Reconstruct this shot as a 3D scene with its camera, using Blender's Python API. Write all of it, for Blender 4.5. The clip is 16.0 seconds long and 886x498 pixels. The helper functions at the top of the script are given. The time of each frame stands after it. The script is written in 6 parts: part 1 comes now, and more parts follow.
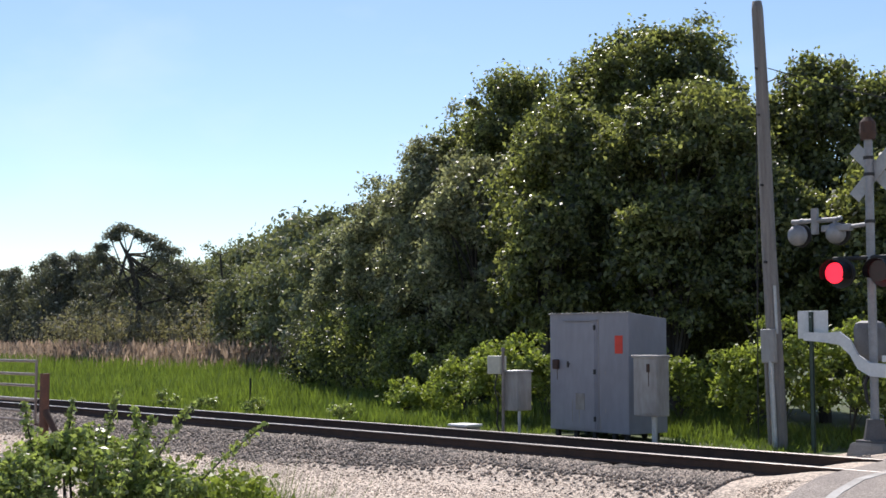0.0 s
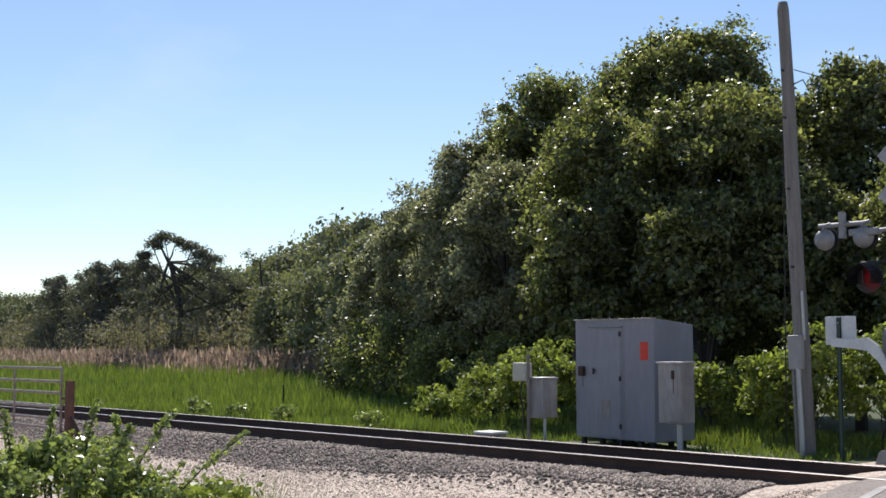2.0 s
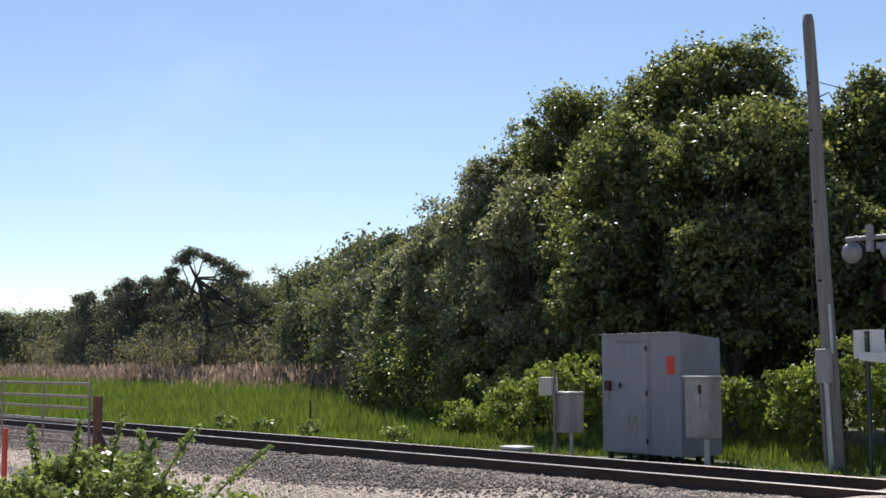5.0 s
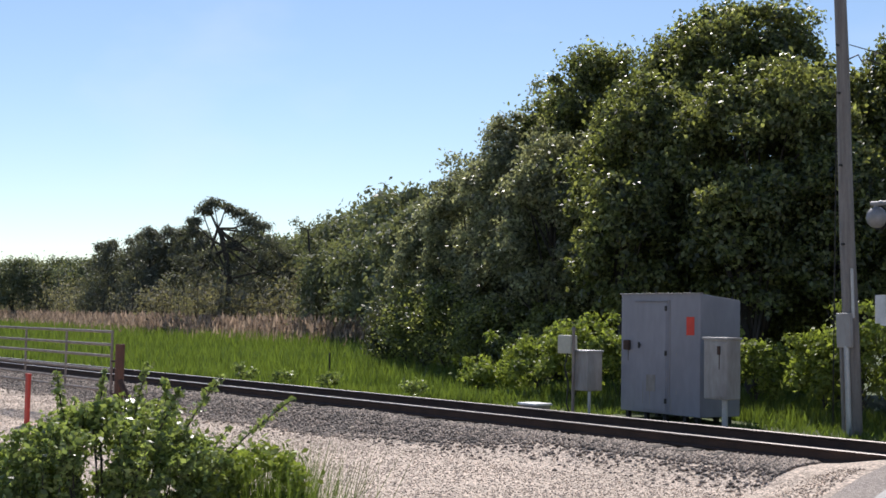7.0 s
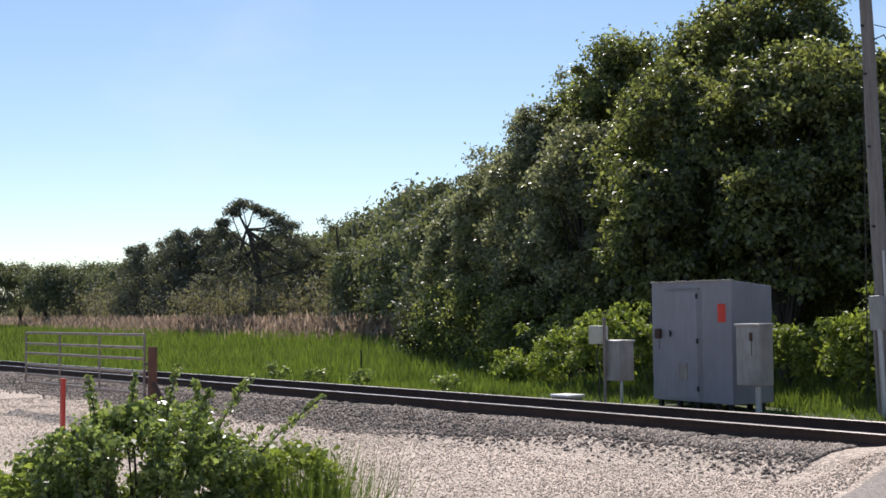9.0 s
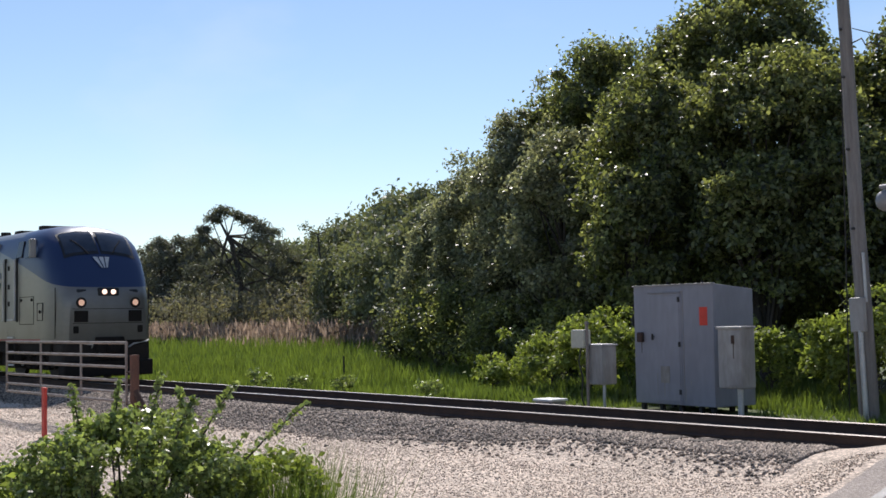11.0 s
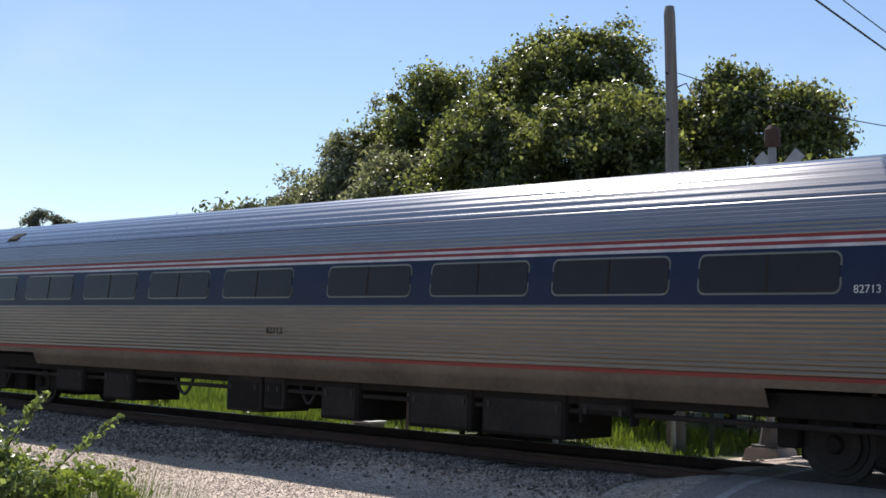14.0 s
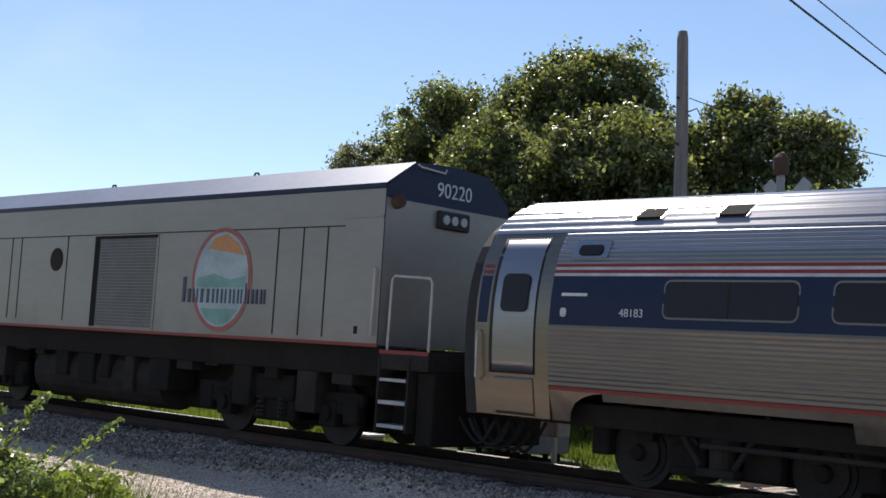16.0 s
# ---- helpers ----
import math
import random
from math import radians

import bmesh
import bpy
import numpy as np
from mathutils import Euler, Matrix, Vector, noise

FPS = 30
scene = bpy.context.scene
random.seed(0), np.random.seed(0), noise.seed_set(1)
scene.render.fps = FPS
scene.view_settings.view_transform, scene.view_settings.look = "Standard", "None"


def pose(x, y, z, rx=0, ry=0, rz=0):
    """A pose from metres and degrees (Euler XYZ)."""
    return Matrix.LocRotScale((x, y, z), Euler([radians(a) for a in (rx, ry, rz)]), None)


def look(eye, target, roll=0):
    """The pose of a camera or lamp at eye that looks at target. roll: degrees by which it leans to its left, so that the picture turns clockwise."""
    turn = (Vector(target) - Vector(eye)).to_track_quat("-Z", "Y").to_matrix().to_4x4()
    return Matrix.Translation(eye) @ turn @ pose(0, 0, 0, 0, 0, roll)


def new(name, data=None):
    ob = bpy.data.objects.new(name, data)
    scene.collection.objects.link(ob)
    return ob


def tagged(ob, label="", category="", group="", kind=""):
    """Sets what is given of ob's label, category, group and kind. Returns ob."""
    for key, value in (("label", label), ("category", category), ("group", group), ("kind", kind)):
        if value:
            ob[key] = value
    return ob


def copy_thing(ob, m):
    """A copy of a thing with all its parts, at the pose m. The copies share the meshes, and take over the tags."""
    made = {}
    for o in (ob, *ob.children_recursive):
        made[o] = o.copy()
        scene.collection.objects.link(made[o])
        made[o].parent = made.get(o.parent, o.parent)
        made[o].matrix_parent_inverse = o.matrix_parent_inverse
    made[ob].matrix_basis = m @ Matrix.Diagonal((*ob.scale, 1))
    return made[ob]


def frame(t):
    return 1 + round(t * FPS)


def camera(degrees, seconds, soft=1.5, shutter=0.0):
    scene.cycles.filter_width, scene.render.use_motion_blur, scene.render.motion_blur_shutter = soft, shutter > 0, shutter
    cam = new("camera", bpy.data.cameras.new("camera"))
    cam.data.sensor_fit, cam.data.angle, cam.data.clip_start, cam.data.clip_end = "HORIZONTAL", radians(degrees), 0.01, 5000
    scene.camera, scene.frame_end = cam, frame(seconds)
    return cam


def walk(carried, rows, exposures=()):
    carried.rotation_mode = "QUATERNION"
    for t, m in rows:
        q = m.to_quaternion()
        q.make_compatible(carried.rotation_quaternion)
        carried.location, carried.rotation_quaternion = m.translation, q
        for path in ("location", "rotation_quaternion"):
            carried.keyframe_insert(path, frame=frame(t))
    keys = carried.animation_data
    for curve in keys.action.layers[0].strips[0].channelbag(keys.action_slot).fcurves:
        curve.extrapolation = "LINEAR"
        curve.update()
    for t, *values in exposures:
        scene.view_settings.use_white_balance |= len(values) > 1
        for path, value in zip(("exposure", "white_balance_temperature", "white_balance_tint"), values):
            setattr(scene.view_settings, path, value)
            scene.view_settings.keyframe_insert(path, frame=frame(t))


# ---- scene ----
import itertools

# camera: eye, then yaw, pitch and roll in degrees
cam = camera(39.0, 16.0, soft=1.6)
PATH = [
    (0, (-0.184, -0.373, 1.581), (46.237, 4.213, -0.016)),
    (0.5, (-0.070, -0.315, 1.571), (46.330, 3.852, -1.579)),
    (1, (-0.030, -0.184, 1.568), (46.234, 2.653, -0.212)),
    (1.5, (-0.025, -0.033, 1.581), (46.274, 3.081, 0.214)),
    (2, (-0.033, 0.018, 1.579), (48.286, 4.527, -0.108)),
    (2.5, (-0.008, 0.047, 1.574), (48.415, 4.973, 0.411)),
    (3, (0.003, 0.075, 1.579), (48.569, 5.462, -0.455)),
    (3.5, (0.016, 0.048, 1.577), (49.144, 5.955, -1.176)),
    (6, (-0.005, 0.006, 1.578), (49.784, 4.109, 0.016)),
    (6.5, (-0.003, -0.011, 1.585), (50.035, 3.599, -0.227)),
    (7, (-0.000, -0.004, 1.583), (50.451, 3.160, 1.014)),
    (7.5, (-0.003, 0.008, 1.581), (50.864, 2.856, -0.379)),
    (8, (0.004, 0.028, 1.579), (51.712, 3.071, -0.367)),
    (10.5, (0.007, -0.000, 1.579), (51.460, 2.683, -1.111)),
    (11, (0.008, -0.000, 1.579), (50.920, 3.139, -1.072)),
    (11.5, (0.008, 0.003, 1.580), (49.456, 4.491, 1.682)),
    (12, (0.019, 0.004, 1.581), (45.400, 5.332, 1.750)),
    (12.5, (-0.003, 0.008, 1.583), (41.764, 5.237, 1.869)),
    (13, (0.002, 0.052, 1.587), (41.742, 4.948, 0.589)),
    (13.5, (-0.009, 0.017, 1.580), (43.070, 4.619, 2.012)),
    (14, (-0.011, 0.004, 1.578), (42.990, 4.117, 1.397)),
    (14.5, (0.001, 0.001, 1.574), (43.222, 4.053, 2.535)),
    (15, (-0.002, -0.010, 1.578), (43.871, 4.242, 2.133)),
    (15.5, (-0.000, -0.012, 1.579), (44.275, 4.611, 2.507)),
    (16, (0.002, -0.014, 1.579), (43.269, 4.817, 3.534)),
]
walk(cam, [(t, pose(*eye, 90 + p, 0, y) @ pose(0, 0, 0, 0, 0, r)) for t, eye, (y, p, r) in PATH],
     [(0.0, 0.24), (0.5, 0.07), (1.0, 0.0), (1.5, 0.08), (2.0, 0.10), (3.0, 0.0), (3.5, 0.0), (6.0, 0.05), (11.0, 0.06), (16.0, 0.10)])

# ---- sky and sun ----
SUN_AZ = radians(54)       # the sun stands this far to the left of +y, behind the track
SUN_EL = radians(46.5)
world = bpy.data.worlds.new("sky")
scene.world = world
world.use_nodes = True
wn = world.node_tree.nodes
sky = wn.new("ShaderNodeTexSky")
sky.sky_type = "NISHITA"
sky.sun_disc = False
sky.sun_elevation = SUN_EL
sky.sun_rotation = -SUN_AZ
sky.air_density, sky.dust_density, sky.ozone_density = 1.0, 0.10, 2.2
wn["Background"].inputs["Strength"].default_value = 0.113
# thin streaks of cirrus
wl = world.node_tree.links.new
wtc, wmap, wnoise = wn.new("ShaderNodeTexCoord"), wn.new("ShaderNodeMapping"), wn.new("ShaderNodeTexNoise")
wmap.inputs["Scale"].default_value = (1.2, 5.0, 9.0)
wmap.inputs["Rotation"].default_value = (0.35, 0.2, 0.6)
wnoise.inputs["Scale"].default_value, wnoise.inputs["Detail"].default_value = 1.6, 7.0
wveil, wmix = wn.new("ShaderNodeMapRange"), wn.new("ShaderNodeMixRGB")
wveil.inputs["From Min"].default_value, wveil.inputs["From Max"].default_value, wveil.inputs["To Max"].default_value = 0.52, 0.85, 0.22
wmix.inputs[2].default_value = (7.5, 8.0, 8.6, 1)
wl(wtc.outputs["Generated"], wmap.inputs[0])
wl(wmap.outputs[0], wnoise.inputs["Vector"])
wl(wnoise.outputs["Fac"], wveil.inputs["Value"])
wl(wveil.outputs[0], wmix.inputs[0])
wl(sky.outputs[0], wmix.inputs[1])
wl(wmix.outputs[0], wn["Background"].inputs[0])
sun = new("sun", bpy.data.lights.new("sun", "SUN"))
sun.data.energy, sun.data.angle, sun.data.color = 5.0, radians(0.6), (1.0, 0.95, 0.87)
to_sun = Vector((-math.sin(SUN_AZ) * math.cos(SUN_EL), math.cos(SUN_AZ) * math.cos(SUN_EL), math.sin(SUN_EL)))
sun.matrix_basis = look((0, 0, 60), Vector((0, 0, 60)) - to_sun)
scene.view_settings.exposure = 0.86
scene.view_settings.use_white_balance = True
scene.view_settings.white_balance_temperature = 6330
scene.view_settings.white_balance_tint = 14


# ---- materials ----
def material(name, color, rough=0.8, metal=0.0, color2=None, scale=3.0, fine=40.0, mix=0.5, bump=0.0, bump_scale=60.0,
             island=0.0, objrand=0.0, spec=0.5, emit=None, stretch=None, back=0.0, cells=0.0, cell_mix=0.45, glow=(1.4, 1.45, 0.7)):
    """A procedural surface: two scales of colour noise, bump, and variation by piece."""
    m = bpy.data.materials.new(name)
    m.use_nodes = True
    nt = m.node_tree
    n, link = nt.nodes, nt.links.new
    b = n["Principled BSDF"]
    b.inputs["Roughness"].default_value = rough
    b.inputs["Metallic"].default_value = metal
    b.inputs["Specular IOR Level"].default_value = spec
    tc = n.new("ShaderNodeTexCoord")
    src = tc.outputs["Object"]
    if stretch:
        mp = n.new("ShaderNodeMapping")
        mp.inputs["Scale"].default_value = stretch
        link(src, mp.inputs[0])
        src = mp.outputs[0]
    color2 = color2 or tuple(c * 0.6 for c in color)
    big, small = n.new("ShaderNodeTexNoise"), n.new("ShaderNodeTexNoise")
    for node, sc, det in ((big, scale, 5.0), (small, fine, 3.0)):
        node.inputs["Scale"].default_value = sc
        node.inputs["Detail"].default_value = det
        link(src, node.inputs["Vector"])
    add = n.new("ShaderNodeMath")
    add.operation = "MULTIPLY_ADD"
    link(small.outputs["Fac"], add.inputs[0])
    add.inputs[1].default_value = 0.6
    link(big.outputs["Fac"], add.inputs[2])
    ramp = n.new("ShaderNodeMapRange")
    link(add.outputs[0], ramp.inputs["Value"])
    ramp.inputs["From Min"].default_value, ramp.inputs["From Max"].default_value = 0.55, 1.05
    ramp.inputs["To Max"].default_value = mix * 2
    mx = n.new("ShaderNodeMixRGB")
    mx.inputs[1].default_value, mx.inputs[2].default_value = (*color, 1), (*color2, 1)
    link(ramp.outputs[0], mx.inputs[0])
    out = mx.outputs[0]
    if cells:
        vo = n.new("ShaderNodeTexVoronoi")
        vo.inputs["Scale"].default_value = cells
        link(src, vo.inputs["Vector"])
        sx = n.new("ShaderNodeSeparateXYZ")
        link(vo.outputs["Color"], sx.inputs[0])
        mr = n.new("ShaderNodeMapRange")
        link(sx.outputs["X"], mr.inputs["Value"])
        mr.inputs["To Min"].default_value, mr.inputs["To Max"].default_value = 1 - cell_mix * 1.2, 1 + cell_mix
        hs = n.new("ShaderNodeHueSaturation")
        link(mr.outputs[0], hs.inputs["Value"])
        link(out, hs.inputs["Color"])
        out = hs.outputs[0]
        cb = n.new("ShaderNodeBump")
        cb.inputs["Strength"].default_value, cb.inputs["Distance"].default_value = 0.7, 0.015
        cb.invert = True
        link(vo.outputs["Distance"], cb.inputs["Height"])
        link(cb.outputs[0], b.inputs["Normal"])
    if island or objrand:
        if island:
            rnd = n.new("ShaderNodeNewGeometry").outputs["Random Per Island"]
        else:
            rnd = n.new("ShaderNodeObjectInfo").outputs["Random"]
        amount = island or objrand
        mr = n.new("ShaderNodeMapRange")
        link(rnd, mr.inputs["Value"])
        mr.inputs["To Min"].default_value, mr.inputs["To Max"].default_value = 1 - amount, 1 + amount
        hs = n.new("ShaderNodeHueSaturation")
        link(mr.outputs[0], hs.inputs["Value"])
        link(out, hs.inputs["Color"])
        out = hs.outputs[0]
    link(out, b.inputs["Base Color"])
    if bump:
        bn = n.new("ShaderNodeTexNoise")
        bn.inputs["Scale"].default_value, bn.inputs["Detail"].default_value = bump_scale, 4.0
        link(src, bn.inputs["Vector"])
        bp = n.new("ShaderNodeBump")
        bp.inputs["Strength"].default_value = bump
        bp.inputs["Distance"].default_value = 0.02
        link(bn.outputs["Fac"], bp.inputs["Height"])
        link(bp.outputs[0], b.inputs["Normal"])
    if emit:
        b.inputs["Emission Color"].default_value = (*emit[:3], 1)
        b.inputs["Emission Strength"].default_value = emit[3]
    if back:
        tr = n.new("ShaderNodeBsdfTranslucent")
        tint = n.new("ShaderNodeMixRGB")
        tint.blend_type = "MULTIPLY"
        tint.inputs[0].default_value = 1.0
        tint.inputs[2].default_value = (*glow, 1)
        link(out, tint.inputs[1])
        link(tint.outputs[0], tr.inputs["Color"])
        ms = n.new("ShaderNodeMixShader")
        ms.inputs[0].default_value = back
        link(b.outputs[0], ms.inputs[1])
        link(tr.outputs[0], ms.inputs[2])
        link(ms.outputs[0], n["Material Output"].inputs["Surface"])
    return m


GRAVEL = material("gravel", (0.68, 0.55, 0.44), 0.95, color2=(0.50, 0.405, 0.32), scale=0.5, fine=14, mix=0.6, cells=34, cell_mix=0.45)
BALLAST = material("ballast", (0.29, 0.237, 0.195), 0.9, color2=(0.14, 0.116, 0.098), scale=1.2, fine=18, mix=0.7, cells=22, cell_mix=0.6)
STONE = material("stone", (0.38, 0.305, 0.245), 0.85, color2=(0.20, 0.162, 0.132), scale=4, fine=40, island=0.75)
PEBBLE = material("pebble", (0.64, 0.515, 0.41), 0.9, color2=(0.40, 0.32, 0.255), scale=4, fine=40, island=0.5)
SOIL = material("soil", (0.085, 0.12, 0.03), 0.95, color2=(0.06, 0.065, 0.025), scale=0.5, fine=9, mix=0.5, bump=0.6, bump_scale=9)
ASPHALT = material("asphalt", (0.43, 0.36, 0.305), 0.9, color2=(0.32, 0.27, 0.23), scale=0.7, fine=30, mix=0.7, cells=70, cell_mix=0.3)
LINE = material("road_paint", (0.56, 0.53, 0.49), 0.8, color2=(0.38, 0.345, 0.31), scale=3, fine=40, mix=0.7)
CONCRETE = material("concrete", (0.34, 0.31, 0.28), 0.9, color2=(0.22, 0.20, 0.18), scale=2.5, fine=35, bump=0.4)
RAIL_SIDE = material("rail_side", (0.075, 0.043, 0.032), 0.9, color2=(0.04, 0.025, 0.02), scale=4, fine=30, bump=0.3)
RAIL_TOP = material("rail_top", (0.36, 0.33, 0.31), 0.42, 1.0, color2=(0.24, 0.215, 0.20), scale=2, fine=30, stretch=(0.2, 4, 1))
TIE_WOOD = material("tie_wood", (0.085, 0.07, 0.055), 0.9, color2=(0.045, 0.035, 0.03), scale=3, fine=30, stretch=(6, 0.6, 1), objrand=0.3, bump=0.4)
CABINET = material("cabinet_paint", (0.285, 0.28, 0.32), 0.5, color2=(0.21, 0.205, 0.235), scale=1.1, fine=9, mix=0.45, stretch=(1, 1, 0.35))
CABINET2 = material("box_paint", (0.37, 0.355, 0.34), 0.55, color2=(0.22, 0.195, 0.18), scale=2.4, fine=12, mix=0.55, stretch=(1, 1, 0.35))
CREAM = material("cream_box", (0.56, 0.54, 0.44), 0.6, color2=(0.44, 0.42, 0.34), scale=3, fine=20)
RUST = material("rust", (0.09, 0.05, 0.035), 0.9, color2=(0.05, 0.03, 0.025), scale=8, fine=50, bump=0.4)
TAG = material("orange_label", (0.72, 0.055, 0.03), 0.6, color2=(0.58, 0.04, 0.02), scale=9, fine=50)
DARK = material("dark_steel", (0.035, 0.033, 0.033), 0.7, color2=(0.02, 0.018, 0.017), scale=3, fine=25)
GALV = material("galvanised", (0.50, 0.50, 0.50), 0.5, 0.5, color2=(0.36, 0.36, 0.37), scale=3, fine=30)
WHITE = material("white_paint", (0.72, 0.72, 0.72), 0.5, color2=(0.55, 0.55, 0.54), scale=3, fine=25)
GREY_POLE = material("weathered_wood", (0.28, 0.255, 0.24), 0.9, color2=(0.14, 0.125, 0.115), scale=2, fine=24, stretch=(8, 8, 0.5), bump=0.5, bump_scale=20)
RED_POST = material("red_post", (0.55, 0.05, 0.03), 0.6, color2=(0.40, 0.04, 0.03), scale=6, fine=30)
GATE_STEEL = material("gate_steel", (0.30, 0.265, 0.24), 0.7, 0.0, color2=(0.18, 0.13, 0.11), scale=4, fine=30)
BARK = material("bark", (0.085, 0.072, 0.062), 0.95, color2=(0.045, 0.037, 0.031), scale=3, fine=25, stretch=(5, 5, 1), bump=0.7, bump_scale=14)
LEAF = material("leaf", (0.24, 0.255, 0.12), 0.40, color2=(0.09, 0.105, 0.046), scale=0.6, fine=2.4, mix=0.6, island=0.75, back=0.52, spec=0.55, glow=(1.7, 1.7, 0.8))
LEAF_SILVER = material("leaf_silvery", (0.38, 0.385, 0.26), 0.42, color2=(0.18, 0.19, 0.115), scale=0.5, fine=2.4, mix=0.6, island=0.6, back=0.45, spec=0.5, glow=(1.35, 1.35, 0.85))
LEAF_MID = material("leaf_dull", (0.12, 0.128, 0.075), 0.5, color2=(0.07, 0.075, 0.048), scale=0.4, fine=2.0, mix=0.6, island=0.5, back=0.3, spec=0.4)
LEAF_BRIGHT = material("leaf_bright", (0.29, 0.325, 0.10), 0.5, color2=(0.15, 0.185, 0.05), scale=0.8, fine=4.0, island=0.4, back=0.42, spec=0.3, glow=(1.5, 1.6, 0.7))
LEAF_BUSH = material("leaf_bush", (0.33, 0.37, 0.155), 0.34, color2=(0.12, 0.155, 0.055), scale=5.0, fine=6.0, island=0.55, back=0.42, spec=0.35, glow=(1.45, 1.55, 0.75))
# needles, far leaves and scrub: distance haze is mixed into these paler colours
LEAF_PINE_HAZED = material("needles", (0.20, 0.20, 0.155), 0.6, color2=(0.13, 0.13, 0.105), scale=0.5, fine=3.0, island=0.3, back=0.25)
LEAF_FAR_HAZED = material("leaf_far_hazed", (0.24, 0.25, 0.16), 0.6, color2=(0.15, 0.16, 0.10), scale=0.1, fine=0.6, island=0.35, back=0.3)
SCRUB_HAZED = material("scrub", (0.30, 0.27, 0.20), 0.8, color2=(0.19, 0.17, 0.135), scale=0.08, fine=0.6, island=0.4, back=0.3)
GRASS = material("grass_blade", (0.16, 0.205, 0.05), 0.5, color2=(0.10, 0.14, 0.035), scale=0.15, fine=1.0, island=0.35, back=0.45)
REED = material("reed", (0.46, 0.36, 0.29), 0.8, color2=(0.30, 0.235, 0.19), scale=0.3, fine=2.0, island=0.5, back=0.4, glow=(1.2, 1.1, 0.95))


# ---- mesh helpers ----
def put(name, verts, faces, mat, parent=None, m=None, smooth=False, label=""):
    me = bpy.data.meshes.new(name)
    me.from_pydata(verts, [], faces)
    me.update()
    for mm in (mat if isinstance(mat, (list, tuple)) else [mat]):
        me.materials.append(mm)
    if smooth:
        me.shade_smooth()
    ob = new(name, me)
    if m is not None:
        ob.matrix_basis = m
    if parent is not None:
        ob.parent = parent
    if label:
        ob["label"] = label
    return ob


def part(name, bm, mat, parent, label="", m=None, smooth=False):
    me = bpy.data.meshes.new(name)
    bm.normal_update()
    bm.to_mesh(me)
    bm.free()
    me.materials.append(mat)
    if smooth:
        me.shade_smooth()
    ob = new(name, me)
    if m is not None:
        ob.matrix_basis = m
    if parent is not None:
        ob.parent = parent
    if label:
        ob["label"] = label
    return ob


def empty(name, m, label, category, group="", kind=""):
    ob = new(name)
    ob.matrix_basis = m
    return tagged(ob, label, category, group, kind)


def box_bm(bm, lo, hi, bevel=0.0, rot=None):
    """A bevelled block added to bm."""
    c = (Vector(lo) + Vector(hi)) / 2
    d = Vector(hi) - Vector(lo)
    m = Matrix.Translation(c) @ (rot or Matrix()) @ Matrix.Diagonal((*d, 1))
    r = bmesh.ops.create_cube(bm, size=1, matrix=m)
    if bevel:
        es = list({e for v in r["verts"] for e in v.link_edges})
        bmesh.ops.bevel(bm, geom=es, offset=bevel, segments=2, affect="EDGES", profile=0.5)
    return bm


def block(name, lo, hi, mat, parent=None, bevel=0.01, label="", rot=None):
    return part(name, box_bm(bmesh.new(), lo, hi, bevel, rot), mat, parent, label)


def tube_bm(bm, a, b, r0, r1=None, seg=12, cap=True):
    a, b = Vector(a), Vector(b)
    r1 = r0 if r1 is None else r1
    d = b - a
    m = Matrix.Translation((a + b) / 2) @ d.to_track_quat("Z", "Y").to_matrix().to_4x4()
    bmesh.ops.create_cone(bm, cap_ends=cap, segments=seg, radius1=r0, radius2=r1, depth=d.length, matrix=m)
    return bm


def tube(name, a, b, r0, mat, parent=None, r1=None, seg=12, label=""):
    return part(name, tube_bm(bmesh.new(), a, b, r0, r1, seg), mat, parent, label, smooth=False)


def sweep_bm(bm, pts, r, seg=8):
    """One continuous bent tube through the points."""
    pts = [Vector(p) for p in pts]
    rings, n = [], len(pts)
    for i, p in enumerate(pts):
        d = (pts[min(i + 1, n - 1)] - pts[max(i - 1, 0)]).normalized()
        u = d.cross(Vector((0.13, 0.97, 0.21))).normalized()
        v = d.cross(u)
        rings.append([bm.verts.new(p + (u * math.cos(2 * math.pi * k / seg) + v * math.sin(2 * math.pi * k / seg)) * r) for k in range(seg)])
    for a, b in zip(rings[:-1], rings[1:]):
        for k in range(seg):
            bm.faces.new((a[k], a[(k + 1) % seg], b[(k + 1) % seg], b[k]))
    bm.faces.new(rings[0][::-1])
    bm.faces.new(rings[-1])
    return bm


def polys(name, arr, mat, parent=None, m=None):
    """One mesh of many separate faces: arr has the shape (n, k, 3)."""
    n, k = arr.shape[:2]
    me = bpy.data.meshes.new(name)
    me.vertices.add(n * k)
    me.vertices.foreach_set("co", np.ascontiguousarray(arr, dtype=np.float32).ravel())
    me.loops.add(n * k)
    me.loops.foreach_set("vertex_index", np.arange(n * k, dtype=np.int32))
    me.polygons.add(n)
    me.polygons.foreach_set("loop_start", np.arange(0, n * k, k, dtype=np.int32))
    me.polygons.foreach_set("loop_total", np.full(n, k, dtype=np.int32))
    me.update(calc_edges=True)
    me.materials.append(mat)
    ob = new(name, me)
    if m is not None:
        ob.matrix_basis = m
    if parent is not None:
        ob.parent = parent
    return ob


def unit(v):
    return v / np.maximum(np.linalg.norm(v, axis=-1, keepdims=True), 1e-9)


